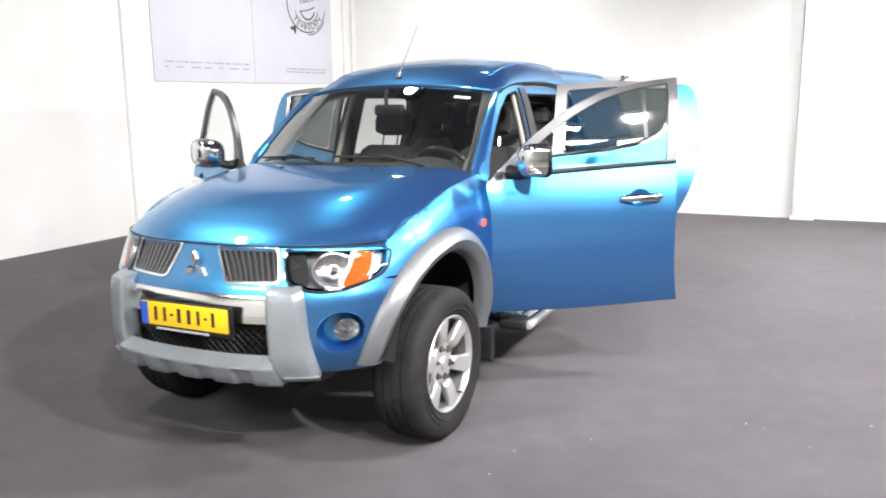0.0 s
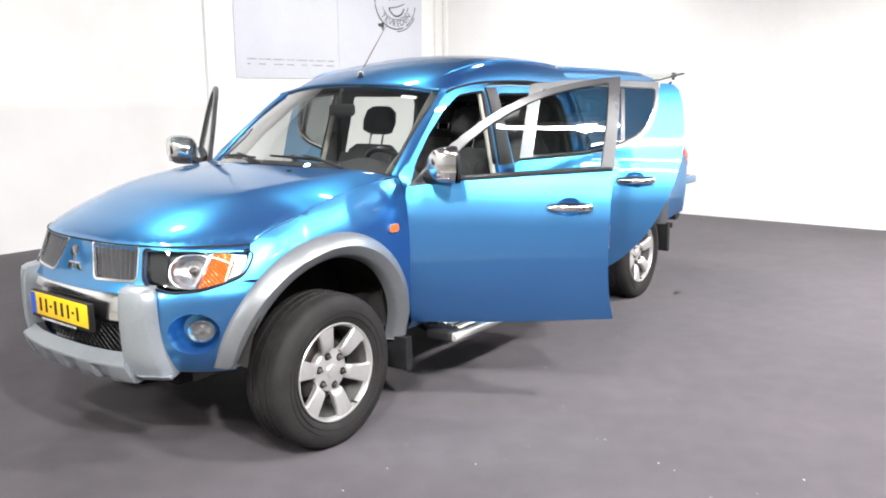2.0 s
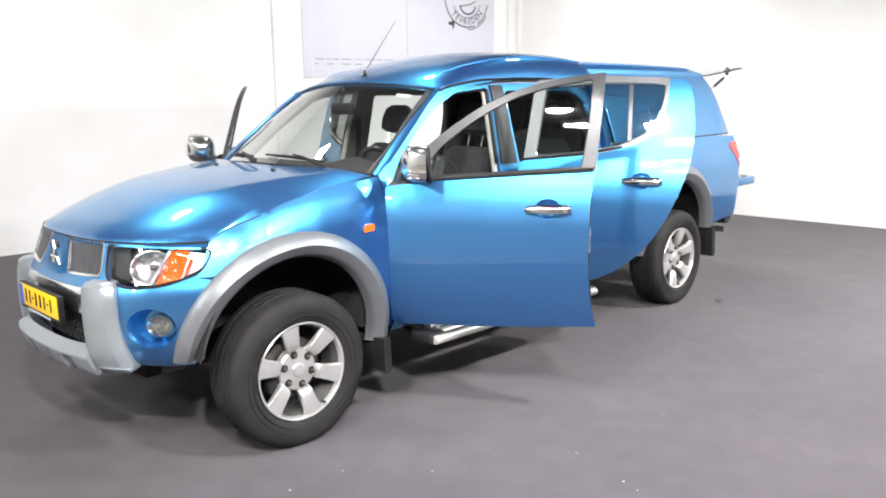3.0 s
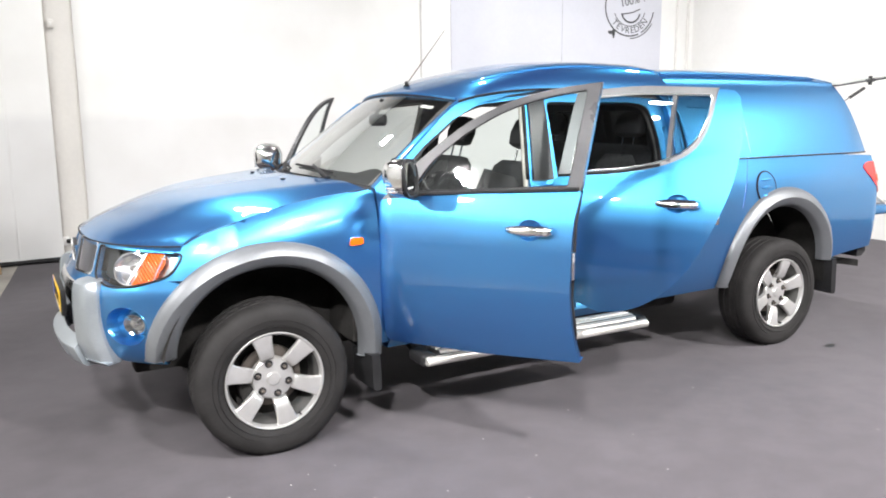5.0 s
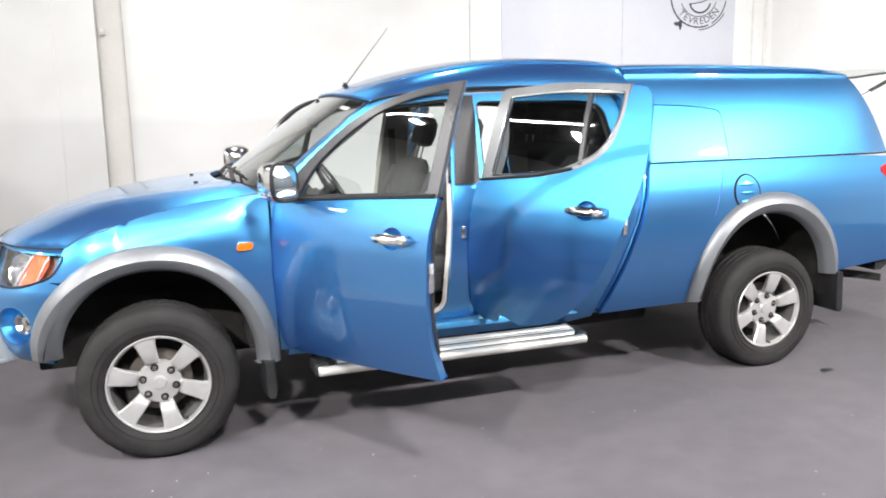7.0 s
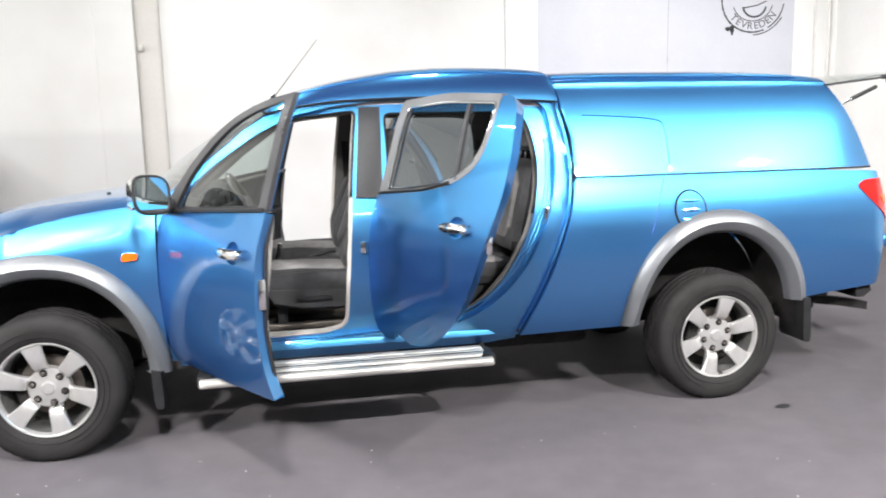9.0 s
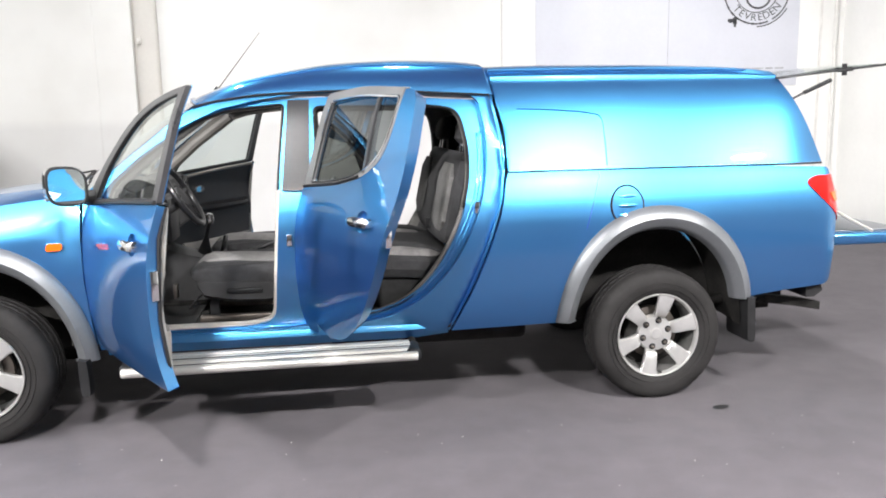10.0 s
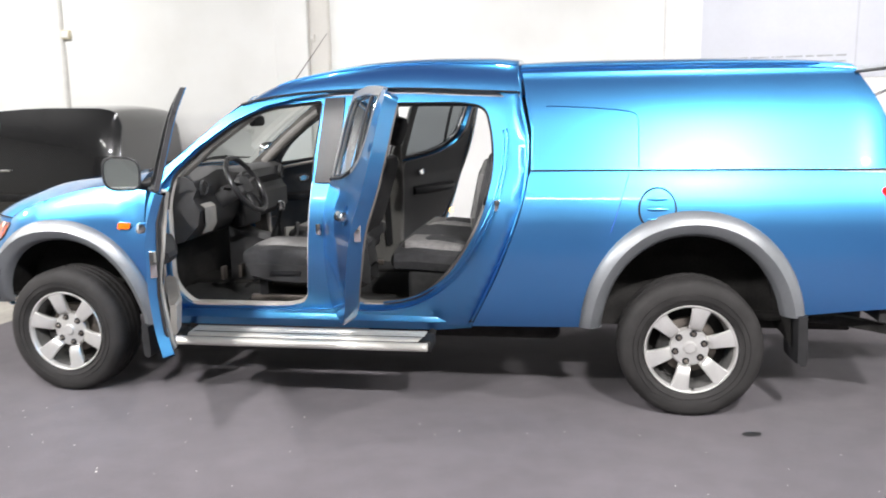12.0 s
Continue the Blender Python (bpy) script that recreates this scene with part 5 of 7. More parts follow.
def canopy(a, b, off=0.0):
    """b runs from the left seam (0) over the top to the right seam (1)."""
    s = min(b, 1 - b) * 2                      # 0 at the seam, 1 on top
    if s < 0.5:
        z = 1.262 + (1.735 - 1.262) * (s / 0.5)
        x = cf(z) + (cr(z) - cf(z)) * a
        y = -side(min(x, 4.42), z, off)[1] - canopy_lean(z)
        if x > 4.2:
            y -= 0.05 * ((x - 4.2) / 0.25) ** 2
    else:
        th = (s - 0.5) / 0.5 * math.pi / 2
        xs = cf(1.735) + (cr(1.735) - cf(1.735)) * a
        yd = -side(min(xs, 4.42), 1.735)[1] - canopy_lean(1.735) - (0.05 * ((xs - 4.2) / 0.25) ** 2 if xs > 4.2 else 0)
        xt = 2.575 + (4.235 - 2.575) * a
        top = ct(xt)
        z = 1.735 + (top - 1.735) * math.sin(th) ** 0.75
        y = yd * max(0.0, math.cos(th)) ** 0.62 + off
        x = xs + (xt - xs) * math.sin(th)
        z += off + 0.010 / (1 + math.exp(-(s - 0.66) * 60))
    return x, (-y if b < 0.5 else y), z


N, M = 40, 81
me = loft([[canopy(i / (N - 1), j / (M - 1)) for j in range(M)] for i in range(N)])
me.shade_smooth()
part("canopy", me, BLUE, CAR, "blue hard canopy over the load bed")
me = loft([[canopy(i / (N - 1), j / (M - 1), -0.03) for j in range(M)] for i in range(N)])
me.shade_smooth()
part("canopy_lining", me, DASH, CAR)
part("canopy_front", loft_bm([[canopy(0, j / 40, -0.004) for j in range(41)], [canopy(0.02, j / 40, -0.06) for j in range(41)], [(2.70, 0, 1.5)] * 41]), DASH, CAR)
for b in (0.322, 0.678):
    part("canopy_ridge", tube([canopy(k / 24 * 0.9, b, 0.004) for k in range(25)], [0.010] * 24 + [0.003], 8), BLUE, CAR, "raised blue rib along the canopy top")
part("canopy_front_edge", tube([canopy(0.004, j / 60, -0.009) for j in range(61)], 0.0105, 8), BLUE, CAR, "rolled blue front edge of the canopy")
rim = loft_bm([[canopy(1, j / 60) for j in range(61)], [canopy(1, j / 60, -0.035) for j in range(61)]])
part("canopy_rim", rim, BLUE, CAR)
for s in (0, 1):
    seam = [canopy(i / 24, 0.0 if s == 0 else 1.0, 0.0) for i in range(25)]
    part("canopy_seal", tube([(p[0], p[1], p[2] - 0.006) for p in seam], 0.006, 6), BLACK, CAR, "black rubber seal under the canopy")
    line = curve_line([(2.72, 1.582), (2.95, 1.570), (3.12, 1.552), (3.175, 1.53), (3.185, 1.46), (3.183, 1.275)], 6)
    pts = [side(u, z, 0.0005 - canopy_lean(z)) for u, z in line]
    part("panel_edge", tube([(p[0], p[1] * (1 if s == 0 else -1), p[2]) for p in pts], 0.004, 5), BLUE, CAR, "moulded edge of the blanked canopy window")
# black joint between cab and bed
for s in (1, -1):
    gap = [side(p[0] + 0.009, p[1], -0.034) for p in curve_line(J, 5)] + [side(2.583, 1.70, -0.034), (2.583, -0.50, 1.79)]
    part("cab_joint", tube([(p[0], p[1] * s, p[2]) for p in gap], 0.008, 6), BLUE, CAR, "blue joint between cab and load bed")

# raised hatch, its struts, lowered tailgate
hx, hz = 4.24, 1.728
HL, HR = 0.74, 0.072


def hatch_pane(y, t, off=0.0):
    return hx + HL * t, y * (1 - 0.05 * t), hz + HR * t + 0.018 * math.sin(math.pi * t) + 0.02 * (1 - (y / 0.6) ** 2) + off


hatch = part("rear_hatch", sheet(rounded([(-0.60, 0.0, 0.05), (0.60, 0.0, 0.05), (0.60, 1.0, 0.1), (-0.60, 1.0, 0.1)], 0.05), hatch_pane, 0.08, thick=0.008), CLEAR, CAR, "glass canopy hatch raised open")
part("hatch_edge", outline_bar([hatch_pane(y, t, -0.004) for y, t in rounded([(-0.60, 0.0, 0.05), (0.60, 0.0, 0.05), (0.60, 1.0, 0.1), (-0.60, 1.0, 0.1)], 0.05)], 0.0065, 6), DASH, hatch)
part("hatch_latch", joined(tube([(4.64, -0.575, 1.735), (4.64, -0.575, 1.80)], 0.014, 8), tube([(4.60, -0.575, 1.765), (4.69, -0.575, 1.772)], 0.013, 8)), BLACK, hatch, "black latch knob of the hatch")
for y in (-0.59, 0.59):
    strut = part("gas_strut", tube([(4.30, y, 1.60), (4.40, y, 1.645)], 0.007, 8), CHROME, CAR, "gas strut holding the hatch")
    part("strut_tube", tube([(4.39, y, 1.642), (4.55, y, 1.71)], 0.012, 8), BLACK, strut)
gate = part("tailgate", box(4.56, 5.10, -0.68, 0.68, 0.775, 0.845, 0.018, 3), BLUE, CAR, "blue tailgate lowered open")
part("tailgate_liner", box(4.60, 5.06, -0.62, 0.62, 0.845, 0.853, 0.004), GREYTRIM, gate)
for y in (-0.66, 0.66):
    part("gate_stay", joined(tube([(4.54, y, 1.0), (4.66, y, 0.93)], 0.009, 6, 1), tube([(4.66, y, 0.93), (4.82, y, 0.85)], 0.009, 6, 1)), STEEL, gate, "folding steel tailgate stay")

# bed floor, front wall and the underside
part("bed_floor", box(2.66, 4.52, -0.42, 0.42, 0.62, 0.66, 0.01), DASH, CAR)
part("bed_front", box(2.645, 2.67, -0.70, 0.70, 0.62, 1.27, 0.006), DASH, CAR)
part("floor_pan", box(0.45, 2.52, -0.745, 0.745, 0.44, 0.495, 0.01), FLOORMAT, CAR, "black cabin carpet")
part("chassis_rail", box(-0.55, 4.35, -0.41, -0.30, 0.36, 0.50, 0.012), UNDER, CAR)
part("chassis_rail", box(-0.55, 4.35, 0.30, 0.41, 0.36, 0.50, 0.012), UNDER, CAR)
part("gearbox", box(-0.35, 1.6, -0.2, 0.2, 0.28, 0.52, 0.05, 3), UNDER, CAR)
part("fuel_tank", box(1.7, 2.8, -0.55, 0.20, 0.30, 0.46, 0.04, 3), UNDER, CAR)
part("engine", box(-0.55, 0.40, -0.42, 0.42, 0.40, 0.98, 0.05, 3), UNDER, CAR)
part("firewall", box(0.42, 0.46, -0.74, 0.74, 0.45, 1.19, 0.01), UNDER, CAR)
for x in (0.0, WB):
    part("axle", tube([(x, -0.66, AXLE), (x, -0.2, AXLE), (x, 0.2, AXLE), (x, 0.66, AXLE)], [0.045, 0.05, 0.05, 0.045], 12), UNDER, CAR)
    for y in (-0.36, 0.36):
        part("spring", tube([(x - 0.45, y, 0.50), (x - 0.2, y, 0.43), (x, y, 0.41), (x + 0.2, y, 0.43), (x + 0.45, y, 0.50)], 0.03, 6, 0.5), UNDER, CAR)

# wheel houses, arches, flaps
for cx, line, outer_top, foot_f, foot_r in ((0.0, arch_f, 0.999, 0.49, 0.385), (WB, arch_r, 1.062, 0.445, 0.53)):
    for s in (-1, 1):
        liner = [[(x, s * y, z + (0.0 if y > 0.6 else 0.02)) for x, z in line if z > 0.47 or x > cx] for y in (0.795, 0.6, 0.42)]
        part("wheel_house", loft_bm(liner), UNDER, CAR, "black wheel house")
        part("wheel_house_wall", loft_bm([[(x, s * 0.43, z) for x, z in line], [(x, s * 0.43, 0.37) for x, z in line]]), UNDER, CAR)
        rows = []
        for k in range(41):
            a = radians(-14 + 208 * k / 40)
            ca, sa = math.cos(a), math.sin(a)
            row = []
            for f, out in ((1.0, 0.002), (0.994, 0.016), (0.980, 0.027), (0.940, 0.041), (0.903, 0.050), (0.838, 0.022), (0.815, 0.006), (0.80, -0.03)):
                ax = 0.56 * f
                x = cx + ax * (abs(ca) ** 0.95) * (1 if ca > 0 else -1)
                zz = HUB + (outer_top - HUB) * (f + (1 - f) * 0.05) * (abs(sa) ** 0.92) * (1 if sa > 0 else -1)
                foot = foot_r if ca > 0 else foot_f
                zz = max(zz, foot)
                u = u_atx(x) if x < -0.1 else x
                p = side(u, max(zz, 0.42), out)
                row.append((p[0], p[1] * (1 if s < 0 else -1), zz))
            rows.append(row)
        part("wheel_arch", loft_bm(rows), GREYTRIM, CAR, "silver grey plastic wheel arch flare", smooth=32)
        fx, foot = cx + (0.495 if cx < 1 else 0.525), (0.40 if cx < 1 else 0.54)
        low = 0.22 if cx < 1 else 0.29
        rows = [[(fx + dx * w + (foot - z) * 0.04, s * y, z) for dx, y in ((-0.035, 0.64), (-0.03, 0.80), (-0.02, 0.845), (0.02, 0.848), (0.03, 0.80), (-0.02, 0.64))] for z, w in ((foot, 1.0), (foot - 0.06, 1.1), (low + 0.03, 1.1), (low + 0.008, 0.9), (low, 0.5))]
        part("mud_flap", loft_bm(rows, closed=True, cap=True), BLACK, CAR, "black rubber mud flap")
# repeaters
for s in (-1, 1):
    pts = rounded([(0.376, 0.948), (0.450, 0.950), (0.454, 0.984), (0.384, 0.986)], 0.016)
    rep = part("side_repeater", sheet(pts, lambda u, z, o=0: (lambda p: (p[0], p[1] * (1 if s < 0 else -1), p[2]))(side(u, z, o + 0.012)), 0.01, thick=0.014), AMBER, CAR, "amber side repeater")
    part("repeater_rim", outline_bar([(lambda p: (p[0], p[1] * (1 if s < 0 else -1), p[2]))(side(u, z, 0.004)) for u, z in pts], 0.004, 5), BLUE, rep)

# side steps
for s in (-1, 1):
    rows = []
    for x in (0.80, 0.84, 1.4, 2.06, 2.10):
        k = 0.97 if x in (0.80, 2.10) else 1.0
        rows.append([(x, s * (0.80 + (y - 0.80) * k), z) for y, z in ((0.80, 0.404), (0.846, 0.404), (0.850, 0.396), (0.858, 0.396), (0.862, 0.404), (0.892, 0.402), (0.896, 0.392), (0.906, 0.392), (0.910, 0.400), (0.936, 0.397), (0.944, 0.388), (0.944, 0.372), (0.80, 0.372))])
    part("side_step", loft_bm(rows, closed=True, cap=True), STEEL, CAR, "ribbed brushed steel side step", smooth=25)
    for y in (0.854, 0.901):
        part("step_groove", box(0.82, 2.085, s * y - 0.008, s * y + 0.008, 0.390, 0.4005, 0), BLACK, CAR, "black strip along the groove in the step")
    part("step_tube", tube([(x, s * 0.972, 0.366) for x in (0.705, 0.71, 1.1, 1.7, 2.125, 2.13)], [0.018, 0.023, 0.023, 0.023, 0.023, 0.018], 16), STEEL, CAR, "polished steel step tube")
    # black filler for the shade between plate and tube
    part("step_shadow_gap", box(0.76, 2.11, s * 0.947 - 0.005, s * 0.947 + 0.005, 0.352, 0.385, 0.001), BLACK, CAR, "black strip painting the shade between step and tube")
    for x in (0.735, 2.12):
        part("step_end", box(x - 0.045, x + 0.03, min(s * 0.80, s * 0.965), max(s * 0.80, s * 0.965), 0.335, 0.40, 0.02, 3), BLACK, CAR, "black plastic step end")
        part("step_bracket", tube([(x, s * 0.9, 0.35), (x, s * 0.7, 0.40), (x, s * 0.45, 0.44)], 0.02, 8), UNDER, CAR)

# ---------------------------------------------------------------- doors, swung open about their hinges
def as_mesh(shape, smooth=35):
    if isinstance(shape, bmesh.types.BMesh):
        me = bpy.data.meshes.new("piece")
        bmesh.ops.recalc_face_normals(shape, faces=shape.faces)
        shape.to_mesh(me)
        shape.free()
        me.shade_smooth()
        me.set_sharp_from_angle(angle=radians(smooth))
        return me
    return shape


class Door:
    """Lays parts, drawn on the closed left door, onto the opened left or right door."""

    def __init__(self, s, hinge, degrees):
        self.s = s
        self.m = Matrix.Translation((*hinge, 0)) @ Matrix.Rotation(radians(-degrees), 4, "Z") @ Matrix.Translation((-hinge[0], -hinge[1], 0))
        self.ob = None

    def add(self, name, shape, material, label="", shadow=True):
        me = as_mesh(shape)
        me.transform(self.m)
        if self.s > 0:
            me = flipped(me)
        ob = part(name, me, material, self.ob or CAR, label)
        ob.visible_shadow = shadow
        if self.ob is None:
            self.ob = ob
        return ob


def cup(u, z, ru, rz, depth, off=0.0):
    return [side(u + ru * math.cos(a), z + rz * math.sin(a), off - depth) for a in np.linspace(0, 2 * math.pi, 24, endpoint=False)]


def add_handle(door, u, z):
    """Chrome pull over a scooped recess."""
    door.add("handle_scoop", loft_bm([cup(u, z, 0.058, 0.046, 0.0), cup(u, z, 0.052, 0.041, 0.014), cup(u, z, 0.035, 0.028, 0.024), cup(u, z, 0.001, 0.001, 0.026)], closed=True), BLUE)
    rows = []
    for k in range(13):
        t = k / 12
        du = -0.105 + 0.215 * t
        h = 0.012 + 0.010 * math.sin(math.pi * min(1, t * 1.05)) + (0.004 if t > 0.7 else 0)
        out = 0.012 + 0.022 * math.sin(math.pi * t) ** 0.6
        rows.append([side(u + du, z + h * math.cos(a) + 0.003 * t, out + 0.012 * math.sin(a)) for a in np.linspace(0, 2 * math.pi, 10, endpoint=False)])
    door.add("door_handle", loft_bm(rows, closed=True, cap=True), CHROME, "chrome pull handle")
    door.add("key_pod", loft_bm([cup(u + 0.085, z + 0.004, 0.026, 0.021, -0.012), cup(u + 0.085, z + 0.004, 0.025, 0.020, -0.032), cup(u + 0.085, z + 0.004, 0.018, 0.014, -0.037), cup(u + 0.085, z + 0.004, 0.001, 0.001, -0.038)], closed=True), CHROME)


def scoop_hole(u, z):
    return [(u + 0.058 * math.cos(a), z + 0.046 * math.sin(a)) for a in np.linspace(0, 2 * math.pi, 24, endpoint=False)]


def bead(line, radius, off=0.0, closed=False):
    return outline_bar([side(u, z, off) for u, z in line], radius, 6, closed)


def inset(u, z, off=0.0):
    return side(u, z, off - 0.074)


def front_door(s):
    d = Door(s, (0.557, -0.80), 60.8 if s < 0 else 57.5)
    skin = [(0.550, 1.150, 0.01), (0.548, 0.80, 0.02), (0.566, 0.452, 0.03), (1.10, 0.468, 0.1), (1.582, 0.502, 0.004), (1.558, 0.62, 0.05), (1.545, 0.78, 0.08), (1.550, 1.10, 0.05), (1.566, 1.236, 0.01), (1.10, 1.206, 0.1), (0.78, 1.180, 0.1)]
    d.add("front_door", sheet(rounded(skin, 0.03), side, 0.032, [scoop_hole(1.355, 1.062)], thick=0.05, taper=0.012), BLUE, "open blue front door")
    outer = rounded([(0.556, 1.152, 0.01), (0.66, 1.262, 0.05), (0.80, 1.388, 0.1), (1.00, 1.528, 0.1), (1.20, 1.617, 0.1), (1.40, 1.662, 0.1), (1.592, 1.682, 0.006), (1.588, 1.55, 0.05), (1.566, 1.237, 0.01), (1.10, 1.207, 0.1), (0.78, 1.181, 0.1)], 0.05)
    inner = rounded([(0.725, 1.196, 0.02), (0.80, 1.325, 0.1), (0.97, 1.464, 0.1), (1.16, 1.568, 0.1), (1.34, 1.622, 0.1), (1.540, 1.652, 0.02), (1.530, 1.45, 0.1), (1.506, 1.250, 0.015), (1.10, 1.222, 0.1)], 0.05)
    d.add("window_frame", sheet(outer, lambda u, z, o=0: side(u, z, o + 0.002), 0.03, [inner], thick=0.022), FRAME, "dark satin window frame")
    d.add("window_glass", sheet(inner, lambda u, z, o=0: side(u, z, o - 0.016), 0.06, thick=0.004, back=False), CLEAR, "clear side window", shadow=False)
    d.add("window_seal", bead(inner, 0.006, -0.004, True), BLACK)
    d.add("frame_lining", sheet(outer, lambda u, z, o=0: side(u, z, -o - 0.024), 0.05, [inner], thick=0.004), BLUE if s < 0 else DASH, "blue inner face of the window frame" if s < 0 else "charcoal inner face of the window frame")
    d.add("belt_moulding", bead([(0.72, 1.184), (0.9, 1.198), (1.1, 1.213), (1.3, 1.226), (1.555, 1.243)], 0.009, 0.006), BLACK, "black belt moulding")
    add_handle(d, 1.355, 1.062)
    # inner side: trim card, armrest, pull cup, pocket
    card = rounded([(0.60, 1.155, 0.03), (0.60, 0.55, 0.06), (0.66, 0.50, 0.04), (1.50, 0.53, 0.05), (1.52, 0.80, 0.05), (1.525, 1.215, 0.02), (1.1, 1.195, 0.1)], 0.03)
    d.add("door_card", sheet(card, lambda u, z, o=0: side(u, z, -o - 0.056 - 0.020 * math.exp(-(((z - 0.93) / 0.12) ** 2))), 0.05, thick=0.02), DASH, "charcoal inner door trim")
    d.add("card_edge", outline_bar([inset(u, z, 0.017) for u, z in rounded([(0.585, 1.15, 0.03), (0.585, 0.53, 0.06), (0.65, 0.485, 0.04), (1.495, 0.515, 0.05), (1.512, 0.80, 0.05), (1.518, 1.225, 0.02), (1.1, 1.2, 0.1)], 0.03)], 0.011, 6), BEIGE, "grey beige door seal")
    d.add("armrest", loft_bm([[(x, side(x, 0.93)[1] + 0.07 + dy * w, z) for dy, z in ((0, 0.90), (0.055, 0.905), (0.07, 0.93), (0.06, 0.95), (0, 0.97))] for x, w in ((0.75, 0.3), (0.85, 1), (1.1, 1.05), (1.35, 1), (1.46, 0.4))], closed=True, cap=True), BLACK, "black armrest with window switches")
    d.add("door_pocket", loft_bm([[(x, side(x, 0.6)[1] + 0.065 + dy * w, z) for dy, z in ((0, 0.56), (0.05, 0.57), (0.06, 0.70), (0.05, 0.71), (0, 0.70))] for x, w in ((0.72, 0.4), (0.8, 1), (1.3, 1), (1.44, 0.5))], closed=True, cap=True), BEIGE, "grey beige door pocket")
    d.add("inner_handle", loft_bm([[(0.93 + 0.05 * math.cos(a) * r, side(0.93, 1.07)[1] + y, 1.07 + 0.028 * math.sin(a) * r) for a in np.linspace(0, 2 * math.pi, 16, endpoint=False)] for r, y in ((1, 0.05), (1, 0.08), (0.8, 0.085), (0.7, 0.072), (0.01, 0.072))], closed=True), CHROME, "silver inner door handle")
    d.add("latch", box(1.538, 1.552, -0.815, -0.785, 0.86, 0.98, 0.004), CHROME, "steel door latch")
    d.add("weather_strip", outline_bar([side(u, z, -0.042) for u, z in [(0.60, 0.470), (1.10, 0.483), (1.54, 0.516), (1.552, 0.62), (1.538, 0.78), (1.543, 1.10), (1.550, 1.236)]], 0.008, 6, closed=False), BLACK, "black rubber weather strip")
    # outside mirror on its arm
    arm = [(0.67, side(0.67, 1.19)[1] + 0.01, 1.205), (0.72, -0.82, 1.20), (0.755, -0.86, 1.21)]
    d.add("mirror_arm", tube(arm, [0.05, 0.034, 0.03], 10, 0.75), BLACK)
    rows = []
    for x, wy, wz in ((0.563, 0.02, 0.018), (0.572, 0.062, 0.046), (0.592, 0.094, 0.069), (0.622, 0.114, 0.083), (0.660, 0.121, 0.088), (0.690, 0.120, 0.087)):
        row = []
        for a in np.linspace(0, 2 * math.pi, 28, endpoint=False):
            c, q = math.cos(a), math.sin(a)
            row.append((x + 0.12 - 0.19 * max(0.0, x - 0.6) / 0.09 * 0.76 * wy * c, -0.920 + 0.76 * wy * math.copysign(abs(c) ** 0.62, c), 1.272 + wz * math.copysign(abs(q) ** 0.62, q) + 0.02 * c * -0.6))
        rows.append(row)
    d.add("door_mirror", loft_bm(rows, closed=True, cap=True), CHROME, "chrome door mirror shell")
    rows = [[(x + 0.12 - (0.28 * (p[1] + 0.920) + 0.08 * (p[2] - 1.272)) * k, -0.920 + (p[1] + 0.920) * k, 1.272 + (p[2] - 1.272) * k) for p in rows[-1]] for x, k in ((0.688, 1.02), (0.702, 1.0), (0.704, 0.90), (0.696, 0.88))]
    d.add("mirror_rim", loft_bm(rows, closed=True), BLACK)
    d.add("mirror_glass", mesh_of(rows[-1], [tuple(range(28))]), MIRROR, "mirror glass")
    for k in range(4):
        z = 1.20 + 0.016 * k
        d.add("mirror_louvre", box(0.735, 0.795, -1.006, -0.990, z + 0.01, z + 0.017, 0.002), CHROME)
    if s < 0:
        d.add("paper_tag", box(0.60, 0.66, -0.745, -0.741, 0.86, 0.95, 0), WHITEPLASTIC, "pale paper tag on the door edge")
    # check strap and hinges
    for z in (0.62, 0.98):
        part("hinge", box(0.53, 0.585, s * 0.775 - 0.02, s * 0.775 + 0.02, z, z + 0.07, 0.006), BLUE, d.ob)
    part("check_strap", tube([(0.55, s * 0.74, 0.80), (0.66, s * 0.82, 0.80)], 0.010, 6, 0.4), DULLSTEEL, d.ob)


